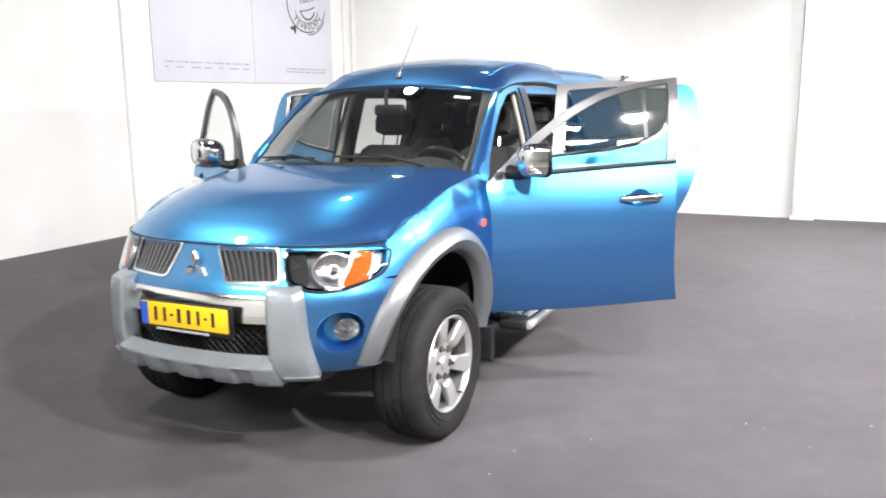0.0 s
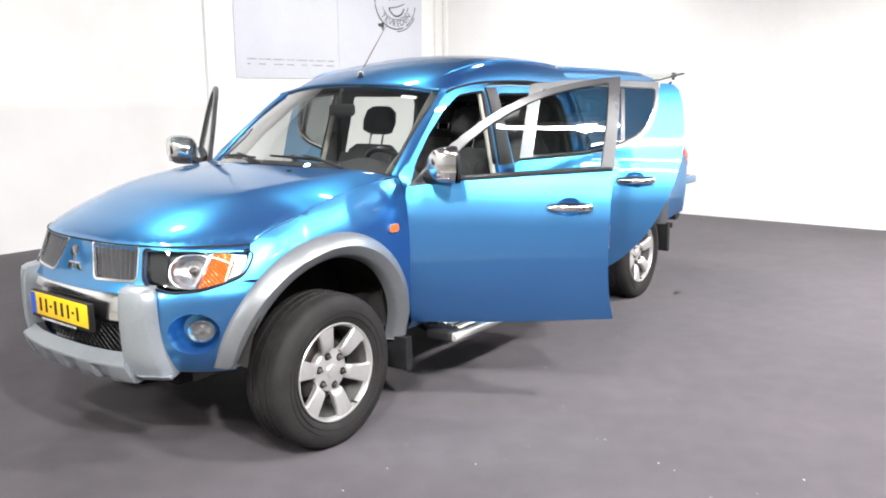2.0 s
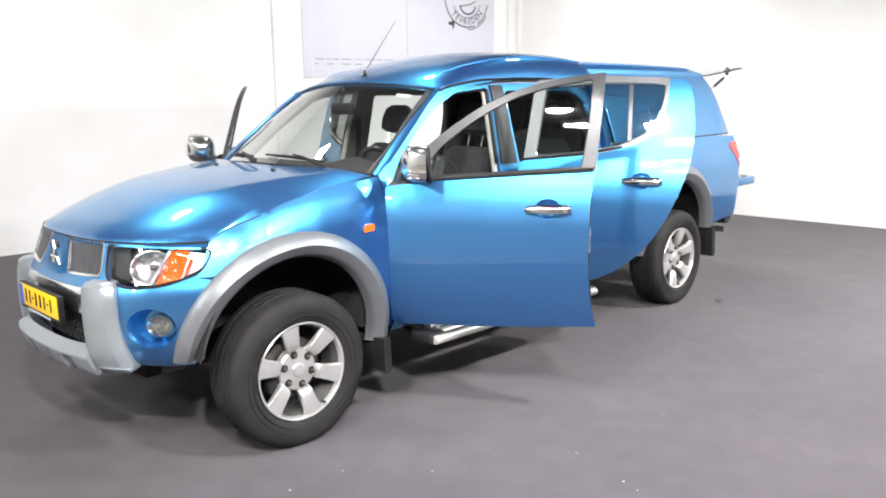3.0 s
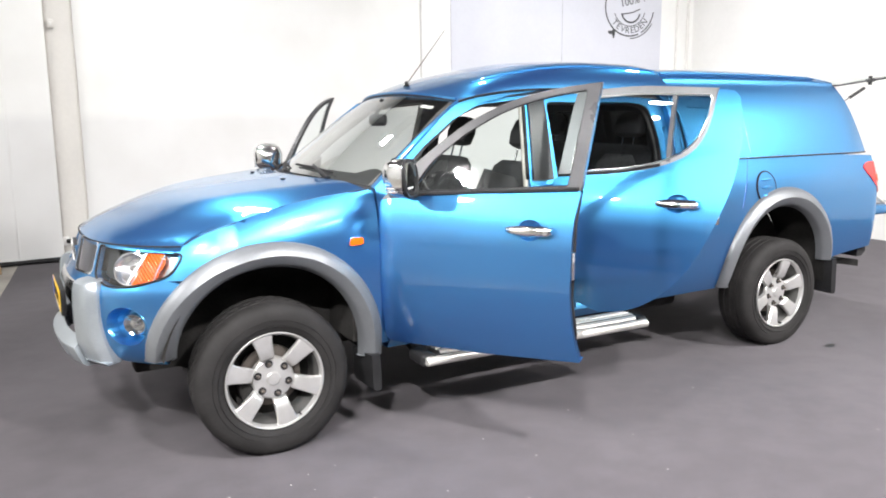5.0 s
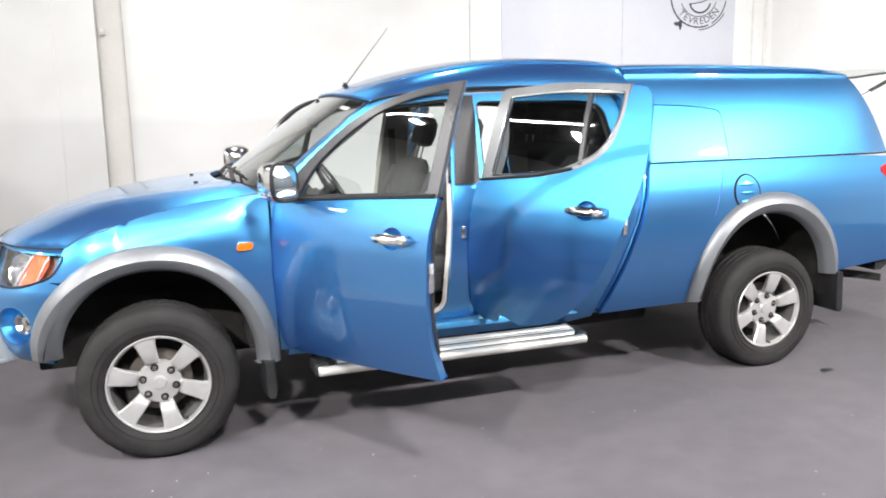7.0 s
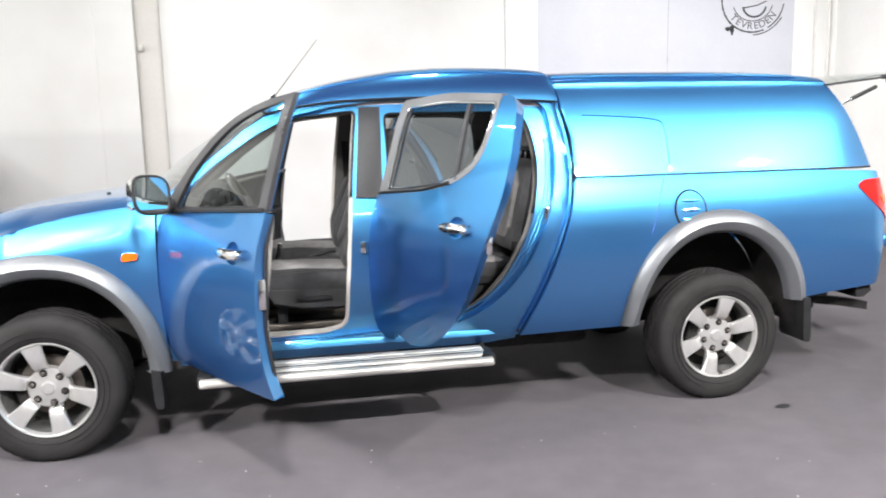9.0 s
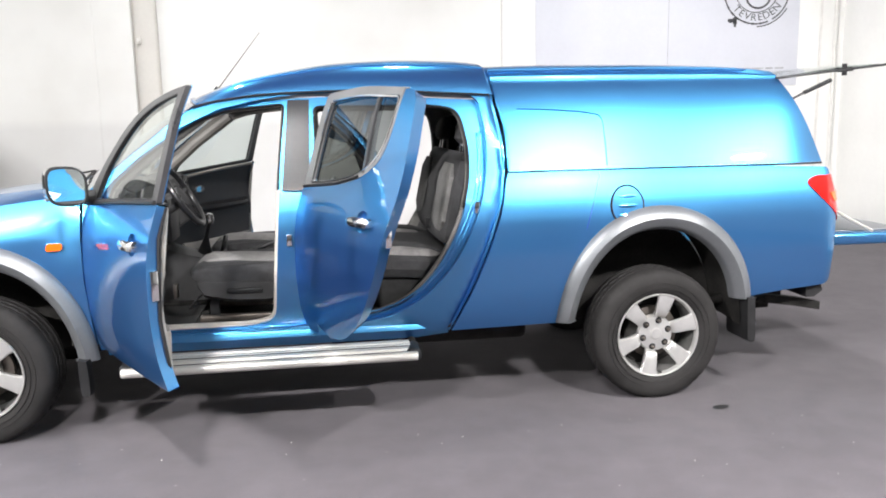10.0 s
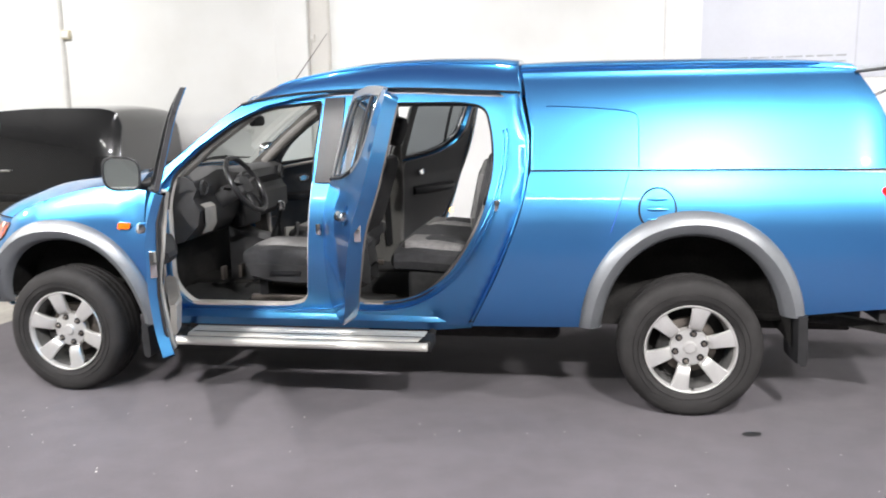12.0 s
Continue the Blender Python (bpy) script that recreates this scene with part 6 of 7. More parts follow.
def rear_door(s):
    d = Door(s, (1.575, -0.80), 66.0)
    curve = curve_line(REAR_EDGE, 4)
    glassline = curve_line([(2.392, 1.60), (2.385, 1.52), (2.355, 1.42), (2.29, 1.345), (2.16, 1.288), (1.97, 1.250), (1.75, 1.228), (1.60, 1.214)], 4)
    skin = rounded([(1.577, 1.212, 0.01), (1.556, 0.90, 0.1), (1.548, 0.56, 0.05), (1.60, 0.495, 0.05), (1.74, 0.498, 0.05)], 0.05) + curve + [(2.505, 1.62), (2.475, 1.652), (2.43, 1.660), (2.396, 1.660)] + glassline
    d.add("rear_door", sheet(skin, side, 0.032, [scoop_hole(2.275, 1.112)], thick=0.072, taper=0.036), BLUE, "open blue rear door")
    outer = rounded([(1.597, 1.213, 0.01), (1.622, 1.45, 0.1), (1.640, 1.668, 0.03), (2.0, 1.690, 0.1), (2.398, 1.668, 0.01)], 0.02) + glassline[1:-1]
    hole = rounded([(1.672, 1.243, 0.02), (1.69, 1.45, 0.1), (1.708, 1.628, 0.02), (2.0, 1.648, 0.1), (2.372, 1.632, 0.02), (2.37, 1.53, 0.05), (2.338, 1.428, 0.05), (2.275, 1.36, 0.06), (2.15, 1.305, 0.08), (1.97, 1.268, 0.1)], 0.05)
    d.add("window_frame", sheet(outer, lambda u, z, o=0: side(u, z, o + 0.002), 0.025, [hole], thick=0.022), FRAMESHEEN, "satin window frame with painted grey sheen")
    d.add("window_glass", sheet(hole, lambda u, z, o=0: side(u, z, o - 0.014), 0.06, thick=0.004, back=False), PRIVACY, "tinted rear window", shadow=False)
    d.add("window_seal", bead(hole, 0.006, 0.0, True), CHROME, "bright window moulding")
    d.add("frame_lining", sheet(outer, lambda u, z, o=0: side(u, z, -o - 0.024), 0.05, [hole], thick=0.004), BLUE if s < 0 else DASH, "blue inner face of the window frame" if s < 0 else "charcoal inner face of the window frame")
    d.add("window_divider", loft_bm([[side(2.198 - 0.012 * t + e, 1.312 + 0.328 * t, o) for e, o in ((-0.011, -0.01), (-0.011, 0.003), (0.011, 0.003), (0.011, -0.01))] for t in (0, 0.25, 0.5, 0.75, 1)], closed=True, cap=True), FRAME)
    d.add("belt_moulding", bead([(1.60, 1.222), (1.75, 1.236), (1.97, 1.258), (2.16, 1.296)], 0.007, 0.006), BLACK)
    add_handle(d, 2.275, 1.112)
    card = rounded([(1.60, 1.205, 0.02), (1.59, 0.56, 0.05), (1.62, 0.535, 0.04), (1.86, 0.55, 0.06), (2.065, 0.645, 0.1), (2.295, 0.87, 0.1), (2.43, 1.15, 0.1), (2.445, 1.45, 0.05), (2.428, 1.58, 0.03), (2.41, 1.60, 0.02), (2.38, 1.42, 0.06), (2.30, 1.33, 0.06), (2.15, 1.275, 0.08), (1.95, 1.237, 0.1)], 0.03)
    d.add("door_card", sheet(card, lambda u, z, o=0: side(u, z, -o - 0.076 - 0.016 * math.exp(-(((z - 0.98) / 0.10) ** 2))), 0.045, thick=0.02), DASH, "charcoal inner door trim")
    d.add("card_edge", outline_bar([inset(u, z, -0.004) for u, z in rounded([(1.585, 1.20, 0.02), (1.575, 0.55, 0.05), (1.61, 0.535, 0.04), (1.865, 0.555, 0.06), (2.082, 0.632, 0.1), (2.312, 0.862, 0.1), (2.450, 1.15, 0.1), (2.464, 1.45, 0.05), (2.438, 1.60, 0.03)], 0.03)], 0.011, 6, closed=False), PILLARTRIM, "warm grey door seal")
    d.add("armrest", loft_bm([[(x, side(x, 0.98)[1] + 0.09 + dy * w, z) for dy, z in ((0, 0.95), (0.05, 0.955), (0.065, 0.98), (0.055, 1.0), (0, 1.02))] for x, w in ((1.75, 0.3), (1.85, 1), (2.05, 1.05), (2.2, 1), (2.29, 0.4))], closed=True, cap=True), BLACK)
    d.add("inner_handle", loft_bm([[(1.83 + 0.05 * math.cos(a) * r, side(1.83, 1.12)[1] + y, 1.12 + 0.026 * math.sin(a) * r) for a in np.linspace(0, 2 * math.pi, 16, endpoint=False)] for r, y in ((1, 0.07), (1, 0.10), (0.8, 0.105), (0.7, 0.092), (0.01, 0.092))], closed=True), CHROME)
    d.add("latch", box(2.45, 2.47, -0.80, -0.77, 1.02, 1.12, 0.004), CHROME)
    if s > 0:
        d.add("courtesy_light", box(2.25, 2.29, side(2.27, 0.78)[1] + 0.082, side(2.27, 0.78)[1] + 0.100, 0.765, 0.80, 0.004), COURTESY, "small lit amber door lamp")
    for z in (0.62, 0.98):
        part("hinge", box(1.555, 1.60, s * 0.775 - 0.02, s * 0.775 + 0.02, z, z + 0.07, 0.006), BLUE, d.ob)


for s in (-1, 1):
    front_door(s)
    rear_door(s)
# door strikers on the pillars
for s in (-1, 1):
    for x, z in ((1.515, 0.95), (2.475, 1.08)):
        part("striker", box(x - 0.014, x + 0.014, s * 0.785 - 0.014, s * 0.785 + 0.014, z - 0.03, z + 0.03, 0.005), CHROME, CAR, "bright steel door striker")

# ---------------------------------------------------------------- wheels
def build_wheel(m):
    """A wheel about the y axis, its face towards -y."""
    prof = [(0.232, -0.094), (0.244, -0.108), (0.262, -0.118), (0.300, -0.1235), (0.330, -0.121), (0.352, -0.111), (0.365, -0.097), (0.3705, -0.082), (0.3725, -0.066), (0.3725, -0.050), (0.364, -0.048), (0.364, -0.040), (0.373, -0.038), (0.373, -0.006), (0.365, -0.004)]
    prof = prof + [(r, -y) for r, y in reversed(prof)]

    def ripple(i, k):
        j = min(i, len(prof) - 1 - i)
        cut = 0.0022 if k % 3 == 0 and 6 <= j <= 8 else 0.0
        cut += 0.004 if (k + (2 if i > 15 else 0)) % 4 == 1 and 12 <= j <= 13 else 0.0
        return -cut
    prof = [(0.2255 + (r - 0.232) * 0.968, y) for r, y in prof]
    shape = lathe(prof, 144, ripple=ripple)
    down = (m.to_3x3().inverted() @ Vector((0, 0, -1))).normalized()
    for v in shape.verts:              # flattened and bulging where it carries the car
        low = v.co.dot(down)
        if low > AXLE:
            v.co -= down * (low - AXLE)
        if low > 0.26:
            v.co.y *= 1 + 0.05 * min(1.0, (low - 0.26) / 0.07)
    tyre = part("wheel", shape, RUBBER, CAR, "black road tyre on a six spoke alloy rim", m=m, smooth=28)
    for r in (0.262, 0.286, 0.289):
        part("tyre_bead", lathe([(r - 0.002, -0.1215), (r, -0.1248), (r + 0.002, -0.1215)], 72), RUBBER, tyre)
    part("rim", lathe([(0.220, -0.090), (0.2290, -0.104), (0.2315, -0.110), (0.228, -0.1145), (0.2225, -0.1125), (0.2165, -0.103), (0.213, -0.088)], 72), ALLOY, tyre, "silver alloy rim")
    part("barrel", lathe([(0.213, -0.088), (0.205, -0.06), (0.199, 0.0), (0.199, 0.04), (0.212, 0.09)], 60), BARREL, tyre, "darker inside of the rim")
    part("hub", lathe([(0.0, -0.078), (0.030, -0.078), (0.034, -0.073), (0.045, -0.071), (0.092, -0.068), (0.099, -0.060), (0.101, -0.03), (0.0, -0.02)], 36), ALLOY, tyre)
    part("centre_cap", lathe([(0.0, -0.0835), (0.026, -0.0825), (0.030, -0.077)], 24), ALLOY, tyre, "plain centre cap")
    part("brake_disc", lathe([(0.0, -0.012), (0.145, -0.012), (0.145, 0.01)], 40), DULLSTEEL, tyre, "worn steel brake disc")
    part("dust_shield", lathe([(0.0, 0.03), (0.205, 0.03)], 32), UNDER, tyre)
    part("caliper", box(-0.16, -0.09, -0.05, 0.03, -0.07, 0.07, 0.015, 3), UNDER, tyre)
    for k in range(6):
        turn = Matrix.Rotation(radians(60 * k + 88), 4, "Y")
        rows = []
        for r, w, y, d in ((0.094, 0.062, -0.066, 0.030), (0.100, 0.065, -0.080, 0.034), (0.116, 0.069, -0.091, 0.034), (0.150, 0.076, -0.098, 0.032), (0.188, 0.086, -0.104, 0.028), (0.2185, 0.104, -0.106, 0.022)):
            h = w / 2
            rows.append([(r, y + d, -h * 0.92), (r, y + 0.007, -h), (r, y, -h * 0.86), (r, y - 0.002, -h * 0.3), (r, y - 0.002, h * 0.3), (r, y, h * 0.86), (r, y + 0.007, h), (r, y + d, h * 0.92)])
        spoke = turned_bm(loft_bm(rows, closed=True, cap=True), turn)
        part("spoke", spoke, ALLOY, tyre)
        c = Matrix.Rotation(radians(60 * k + 88), 4, "Y") @ Vector((0.074, 0, 0))
        part("wheel_nut", turned_bm(lathe([(0.0, -0.092), (0.006, -0.092), (0.009, -0.087), (0.0098, -0.060)], 6), Matrix.Translation(c)), DULLSTEEL, tyre)
        # flat black disc paints the shade of a recess round the nut
        part("nut_well_shade", turned_bm(lathe([(0.0, -0.0702), (0.0185, -0.0702), (0.0195, -0.064)], 16), Matrix.Translation(c)), BLACK, tyre)
    part("valve", turned_bm(lathe([(0.0, -0.118), (0.004, -0.118), (0.005, -0.09)], 8), Matrix.Translation(Matrix.Rotation(radians(70), 4, "Y") @ Vector((0.208, 0, 0)))), BLACK, tyre)


build_wheel(pose(0, -0.722, AXLE, 0, -12, -2))
build_wheel(pose(WB, -0.722, AXLE, 0, 15, 0))
build_wheel(pose(0, 0.722, AXLE, 0, 20, 178))
build_wheel(pose(WB, 0.722, AXLE, 0, 33, 180))

# ---------------------------------------------------------------- cabin
def pad(rows, closed=True):
    return loft_bm(rows, closed=closed, cap=True)


def cushion_row(centre, along, up, w, h, n=20, power=0.55):
    """A rounded cross-section."""
    c, a, b = Vector(centre), Vector(along), Vector(up)
    out = []
    for k in range(n):
        t = 2 * math.pi * k / n
        p, q = math.cos(t), math.sin(t)
        out.append(c + a * (w * math.copysign(abs(p) ** power, p)) + b * (h * math.copysign(abs(q) ** power, q)))
    return out


def cabin_seat(y):
    # base with its side cover
    base = part("front_seat", box(1.06, 1.52, y - 0.235, y + 0.235, 0.635, 0.71, 0.025, 3), BLACK, CAR, "front seat in light and dark grey fabric")
    rows = []
    for x, z, h, w in ((0.99, 0.762, 0.018, 0.19), (1.005, 0.764, 0.034, 0.23), (1.05, 0.768, 0.05, 0.25), (1.2, 0.764, 0.056, 0.252), (1.38, 0.752, 0.056, 0.25), (1.50, 0.748, 0.056, 0.24), (1.54, 0.748, 0.04, 0.2)):
        rows.append(cushion_row((x, y, z), (0, 1, 0), (0, 0, 1), w, h))
    part("seat_cushion", pad(rows), DARKFABRIC, base, "dark grey fabric cushion")
    rows = [cushion_row((x, y, z), (0, 1, 0), (0, 0, 1), w, h) for x, z, w, h in ((1.0, 0.778, 0.10, 0.012), (1.03, 0.786, 0.155, 0.03), (1.08, 0.793, 0.165, 0.036), (1.25, 0.788, 0.168, 0.036), (1.42, 0.778, 0.165, 0.036), (1.5, 0.773, 0.12, 0.02))]
    part("cushion_panel", pad(rows), FABRIC, base, "light grey cushion panel")
    for s in (-1, 1):
        rows = [cushion_row((x, y + s * 0.215, z), (0, 1, 0), (0, 0, 1), 0.048 * k, 0.052 * k) for x, z, k in ((1.005, 0.757, 0.4), (1.06, 0.757, 0.9), (1.3, 0.755, 1.1), (1.5, 0.755, 1.1), (1.55, 0.755, 0.6))]
        part("seat_bolster", pad(rows), DARKFABRIC, base, "dark fabric side bolster")
    tilt = Vector((0.34, 0, 0.94)).normalized()
    nrm = Vector((0.94, 0, -0.34))
    foot = Vector((1.475, y, 0.80))
    rows = []
    for d, w, h in ((0.0, 0.20, 0.05), (0.05, 0.24, 0.075), (0.2, 0.245, 0.07), (0.36, 0.235, 0.062), (0.46, 0.205, 0.055), (0.50, 0.16, 0.03)):
        rows.append(cushion_row(foot + tilt * d, (0, 1, 0), nrm, w, h))
    part("backrest", pad(rows), DARKFABRIC, base, "dark grey fabric backrest")
    for s in (-1, 1):
        rows = [cushion_row(foot + tilt * d - nrm * 0.035 + Vector((0, s * 0.195, 0)), (0, 1, 0), nrm, 0.045 * k, 0.06 * k) for d, k in ((0.05, 0.6), (0.12, 1), (0.3, 1), (0.42, 0.8))]
        part("back_bolster", pad(rows), DARKFABRIC, base, "dark grey side bolster")
    top = foot + tilt * 0.50
    for s in (-1, 1):
        part("headrest_post", tube([top + Vector((0, s * 0.055, -0.03)), top + tilt * 0.13 + Vector((0, s * 0.055, 0))], 0.006, 8), CHROME, base)
    rows = [cushion_row(top + tilt * d, (0, 1, 0), nrm, w, h) for d, w, h in ((0.085, 0.08, 0.03), (0.10, 0.115, 0.05), (0.17, 0.128, 0.055), (0.24, 0.115, 0.048), (0.27, 0.08, 0.028))]
    part("headrest", pad(rows), DARKFABRIC, base, "dark grey headrest")
    valance = []
    for x, top_z, low_z, out in ((1.03, 0.735, 0.690, 0.0), (1.06, 0.745, 0.640, 0.012), (1.20, 0.742, 0.612, 0.020), (1.38, 0.735, 0.606, 0.022), (1.50, 0.742, 0.615, 0.018), (1.57, 0.765, 0.66, 0.006)):
        valance.append([(x, y - 0.238, top_z), (x, y - 0.252 - out, top_z - 0.02), (x, y - 0.252 - out, low_z + 0.02), (x, y - 0.236, low_z), (x, y - 0.21, low_z)])
    part("seat_valance", loft_bm(valance), DASH, base, "moulded charcoal side cover of the seat", smooth=40)
    part("recline_knob", turned_bm(lathe([(0.0, -0.022), (0.022, -0.020), (0.028, -0.010), (0.030, 0.0)], 18), pose(1.47, y - 0.274, 0.69, 0, 0, 0)), BLACK, base, "round black seat knob")
    part("seat_lever", box(1.18, 1.36, y - 0.292, y - 0.268, 0.668, 0.692, 0.008), BLACK, base)
    for yy in (-0.17, 0.17):
        part("seat_rail", box(1.02, 1.55, y + yy - 0.02, y + yy + 0.02, 0.497, 0.53, 0.006), DULLSTEEL, base)
        for xx in (1.10, 1.46):
            part("seat_foot", box(xx - 0.025, xx + 0.025, y + yy - 0.015, y + yy + 0.015, 0.53, 0.64, 0.004), BLACK, base)
    part("slide_bar", tube([(1.02, y - 0.16, 0.60), (0.96, y - 0.12, 0.56), (0.96, y + 0.12, 0.56), (1.02, y + 0.16, 0.60)], 0.007, 6), CHROME, base)


for y in (-0.38, 0.38):
    cabin_seat(y)
part("belt_buckle", box(1.44, 1.50, -0.135, -0.11, 0.80, 0.90, 0.006), BLACK, CAR)
part("buckle_button", box(1.45, 1.49, -0.13, -0.115, 0.90, 0.915, 0.004), RED, CAR, "red belt buckle button")
for s in (-1, 1):
    part("seat_belt", loft_bm([[(x, s * y, z), (x + 0.046, s * y, z)] for x, y, z in ((1.52, 0.605, 1.50), (1.53, 0.625, 1.3), (1.54, 0.655, 1.0), (1.55, 0.67, 0.62))]), BLACK, CAR, "black seat belt on the door pillar")

# rear bench
bench = part("rear_bench", box(1.96, 2.42, -0.62, 0.62, 0.50, 0.70, 0.03, 3), FLOORMAT, CAR, "rear bench in light and dark grey fabric")
rows = [cushion_row((x, 0, z - 0.045), (0, 1, 0), (0, 0, 1), w, h) for x, z, w, h in ((1.865, 0.79, 0.60, 0.04), (1.89, 0.795, 0.645, 0.075), (2.0, 0.80, 0.655, 0.085), (2.2, 0.785, 0.655, 0.085), (2.36, 0.77, 0.65, 0.085), (2.41, 0.77, 0.6, 0.05))]
part("bench_cushion", pad(rows), DARKFABRIC, bench)
for y in (-0.40, 0.38):
    rows = [cushion_row((x, y, z - 0.045), (0, 1, 0), (0, 0, 1), w, h) for x, z, w, h in ((1.895, 0.845, 0.1, 0.02), (1.94, 0.855, 0.17, 0.04), (2.1, 0.848, 0.18, 0.045), (2.26, 0.833, 0.175, 0.04), (2.33, 0.823, 0.13, 0.02))]
    part("cushion_panel", pad(rows), FABRIC, bench, "light grey cushion panel")
    rows = [cushion_row((x, y, z - 0.045), (0, 1, 0), (0, 0, 1), w, h) for x, z, w, h in ((2.02, 0.87, 0.05, 0.02), (2.06, 0.875, 0.085, 0.03), (2.25, 0.86, 0.09, 0.03), (2.33, 0.845, 0.08, 0.02))]
    part("cushion_insert", pad(rows), DARKFABRIC, bench, "dark seat insert")
tilt, nrm = Vector((0.20, 0, 0.98)), Vector((0.98, 0, -0.20))
foot = Vector((2.36, 0, 0.86))
rows = [cushion_row(foot + tilt * d, (0, 1, 0), nrm, w, h) for d, w, h in ((0, 0.6, 0.05), (0.05, 0.64, 0.075), (0.3, 0.64, 0.07), (0.46, 0.62, 0.055), (0.50, 0.57, 0.03))]
part("bench_back", pad(rows), DARKFABRIC, bench)
for y in (-0.40, 0.40):
    rows = [cushion_row(foot + tilt * d - nrm * 0.05 + Vector((0, y, 0)), (0, 1, 0), nrm, w, h) for d, w, h in ((0.06, 0.15, 0.02), (0.12, 0.19, 0.035), (0.36, 0.18, 0.035), (0.43, 0.12, 0.02))]
    part("back_panel", pad(rows), BACKFABRIC, bench, "mid grey back panel")
    top = foot + tilt * 0.50 + Vector((0, y, 0))
    for s in (-1, 1):
        part("headrest_post", tube([top + Vector((0, s * 0.05, -0.02)), top + tilt * 0.10 + Vector((0, s * 0.05, 0))], 0.005, 6), CHROME, bench)
    rows = [cushion_row(top + tilt * d, (0, 1, 0), nrm, w, h) for d, w, h in ((0.05, 0.08, 0.02), (0.07, 0.115, 0.042), (0.13, 0.12, 0.045), (0.18, 0.1, 0.035), (0.20, 0.07, 0.02))]
    part("rear_headrest", pad(rows), DARKFABRIC, bench)
part("bench_buckle", box(2.28, 2.33, -0.20, -0.17, 0.90, 0.96, 0.006), BLACK, bench)
# rear wall of the cab with its window
wall = rounded([(-0.66, 0.5, 0.05), (0.66, 0.5, 0.05), (0.70, 1.2, 0.2), (0.58, 1.64, 0.1), (-0.58, 1.64, 0.1), (-0.70, 1.2, 0.2)], 0.05)
hole = rounded([(-0.52, 1.30), (0.52, 1.30), (0.46, 1.56), (-0.46, 1.56)], 0.06)
part("cab_rear_wall", sheet(wall, lambda y, z, o=0: (2.53 - o, y, z), 0.15, [hole], thick=0.03), DASH, CAR)
part("rear_window", sheet(hole, lambda y, z, o=0: (2.535 - o, y, z), 0.2, thick=0.004), PRIVACY, CAR, "dark rear cab window")

# dashboard, binnacle, console
rows = []
for y in np.linspace(-0.70, 0.70, 19):
    k = abs(y) / 0.7
    hump = 0.045 * math.exp(-(((y + 0.37) / 0.17) ** 2))
    rows.append([(0.50, y, 1.19), (0.60, y, 1.222 + hump * 0.4), (0.72 + 0.02 * (1 - k), y, 1.225 + hump), (0.775, y, 1.20 + hump), (0.79, y, 1.15 + hump * 0.4), (0.765, y, 1.10), (0.80, y, 1.03), (0.785, y, 0.95), (0.70, y, 0.86), (0.50, y, 0.80)])
part("dashboard", loft_bm(rows, closed=True, cap=True), DASH, CAR, "charcoal dashboard")
part("knee_panel", loft_bm([[(0.795 + b, y, z) for b, z in ((0.0, 1.07), (0.028, 1.05), (0.030, 0.95), (0.0, 0.90))] for y in (-0.68, -0.66, -0.56, -0.54)]), BEIGE, CAR, "grey beige end of the lower dashboard")
part("glove_box", loft_bm([[(0.795 + b, y, z) for b, z in ((0.0, 1.07), (0.022, 1.05), (0.024, 0.93), (0.0, 0.90))] for y in (0.18, 0.2, 0.62, 0.66)]), DASH, CAR)
part("radio_panel", box(0.74, 0.825, -0.14, 0.14, 0.86, 1.19, 0.02, 3), BLACK, CAR)
for y in (-0.62, 0.62, -0.08, 0.08):
    part("air_vent", turned_bm(lathe([(0.0, 0.0), (0.03, 0.0), (0.034, -0.008), (0.045, -0.006), (0.048, 0.01)], 20), pose(0.80, y, 1.155, 0, 0, 90)), DASH, CAR, "round air vent")
part("console", loft_bm([[(x, -0.11, 0.5), (x, -0.10, z), (x, -0.05, z + 0.02), (x, 0.05, z + 0.02), (x, 0.10, z), (x, 0.11, 0.5)] for x, z in ((0.70, 0.86), (0.85, 0.80), (1.0, 0.76), (1.3, 0.74), (1.6, 0.76), (1.62, 0.6))], cap=False), DASH, CAR, "dark centre console")
part("gear_lever", tube([(0.98, -0.02, 0.76), (1.0, -0.02, 0.88), (1.02, -0.02, 0.955)], [0.05, 0.012, 0.010], 12), BLACK, CAR)
part("gear_knob", turned_bm(lathe([(0.0, -0.035), (0.018, -0.032), (0.027, -0.01), (0.022, 0.025), (0.0, 0.035)], 16), pose(1.022, -0.02, 0.985, 90, 0, 0)), CHROME, CAR, "bright gear knob")
part("transfer_lever", tube([(1.08, 0.06, 0.76), (1.10, 0.06, 0.87)], [0.02, 0.014], 10), CHROME, CAR)
part("hand_brake", tube([(1.22, -0.04, 0.77), (1.38, -0.04, 0.83), (1.42, -0.04, 0.83)], 0.016, 10), BLACK, CAR)
part("steering_column", tube([(0.72, -0.37, 1.04), (0.91, -0.37, 1.135)], [0.065, 0.05], 14), DASH, CAR)
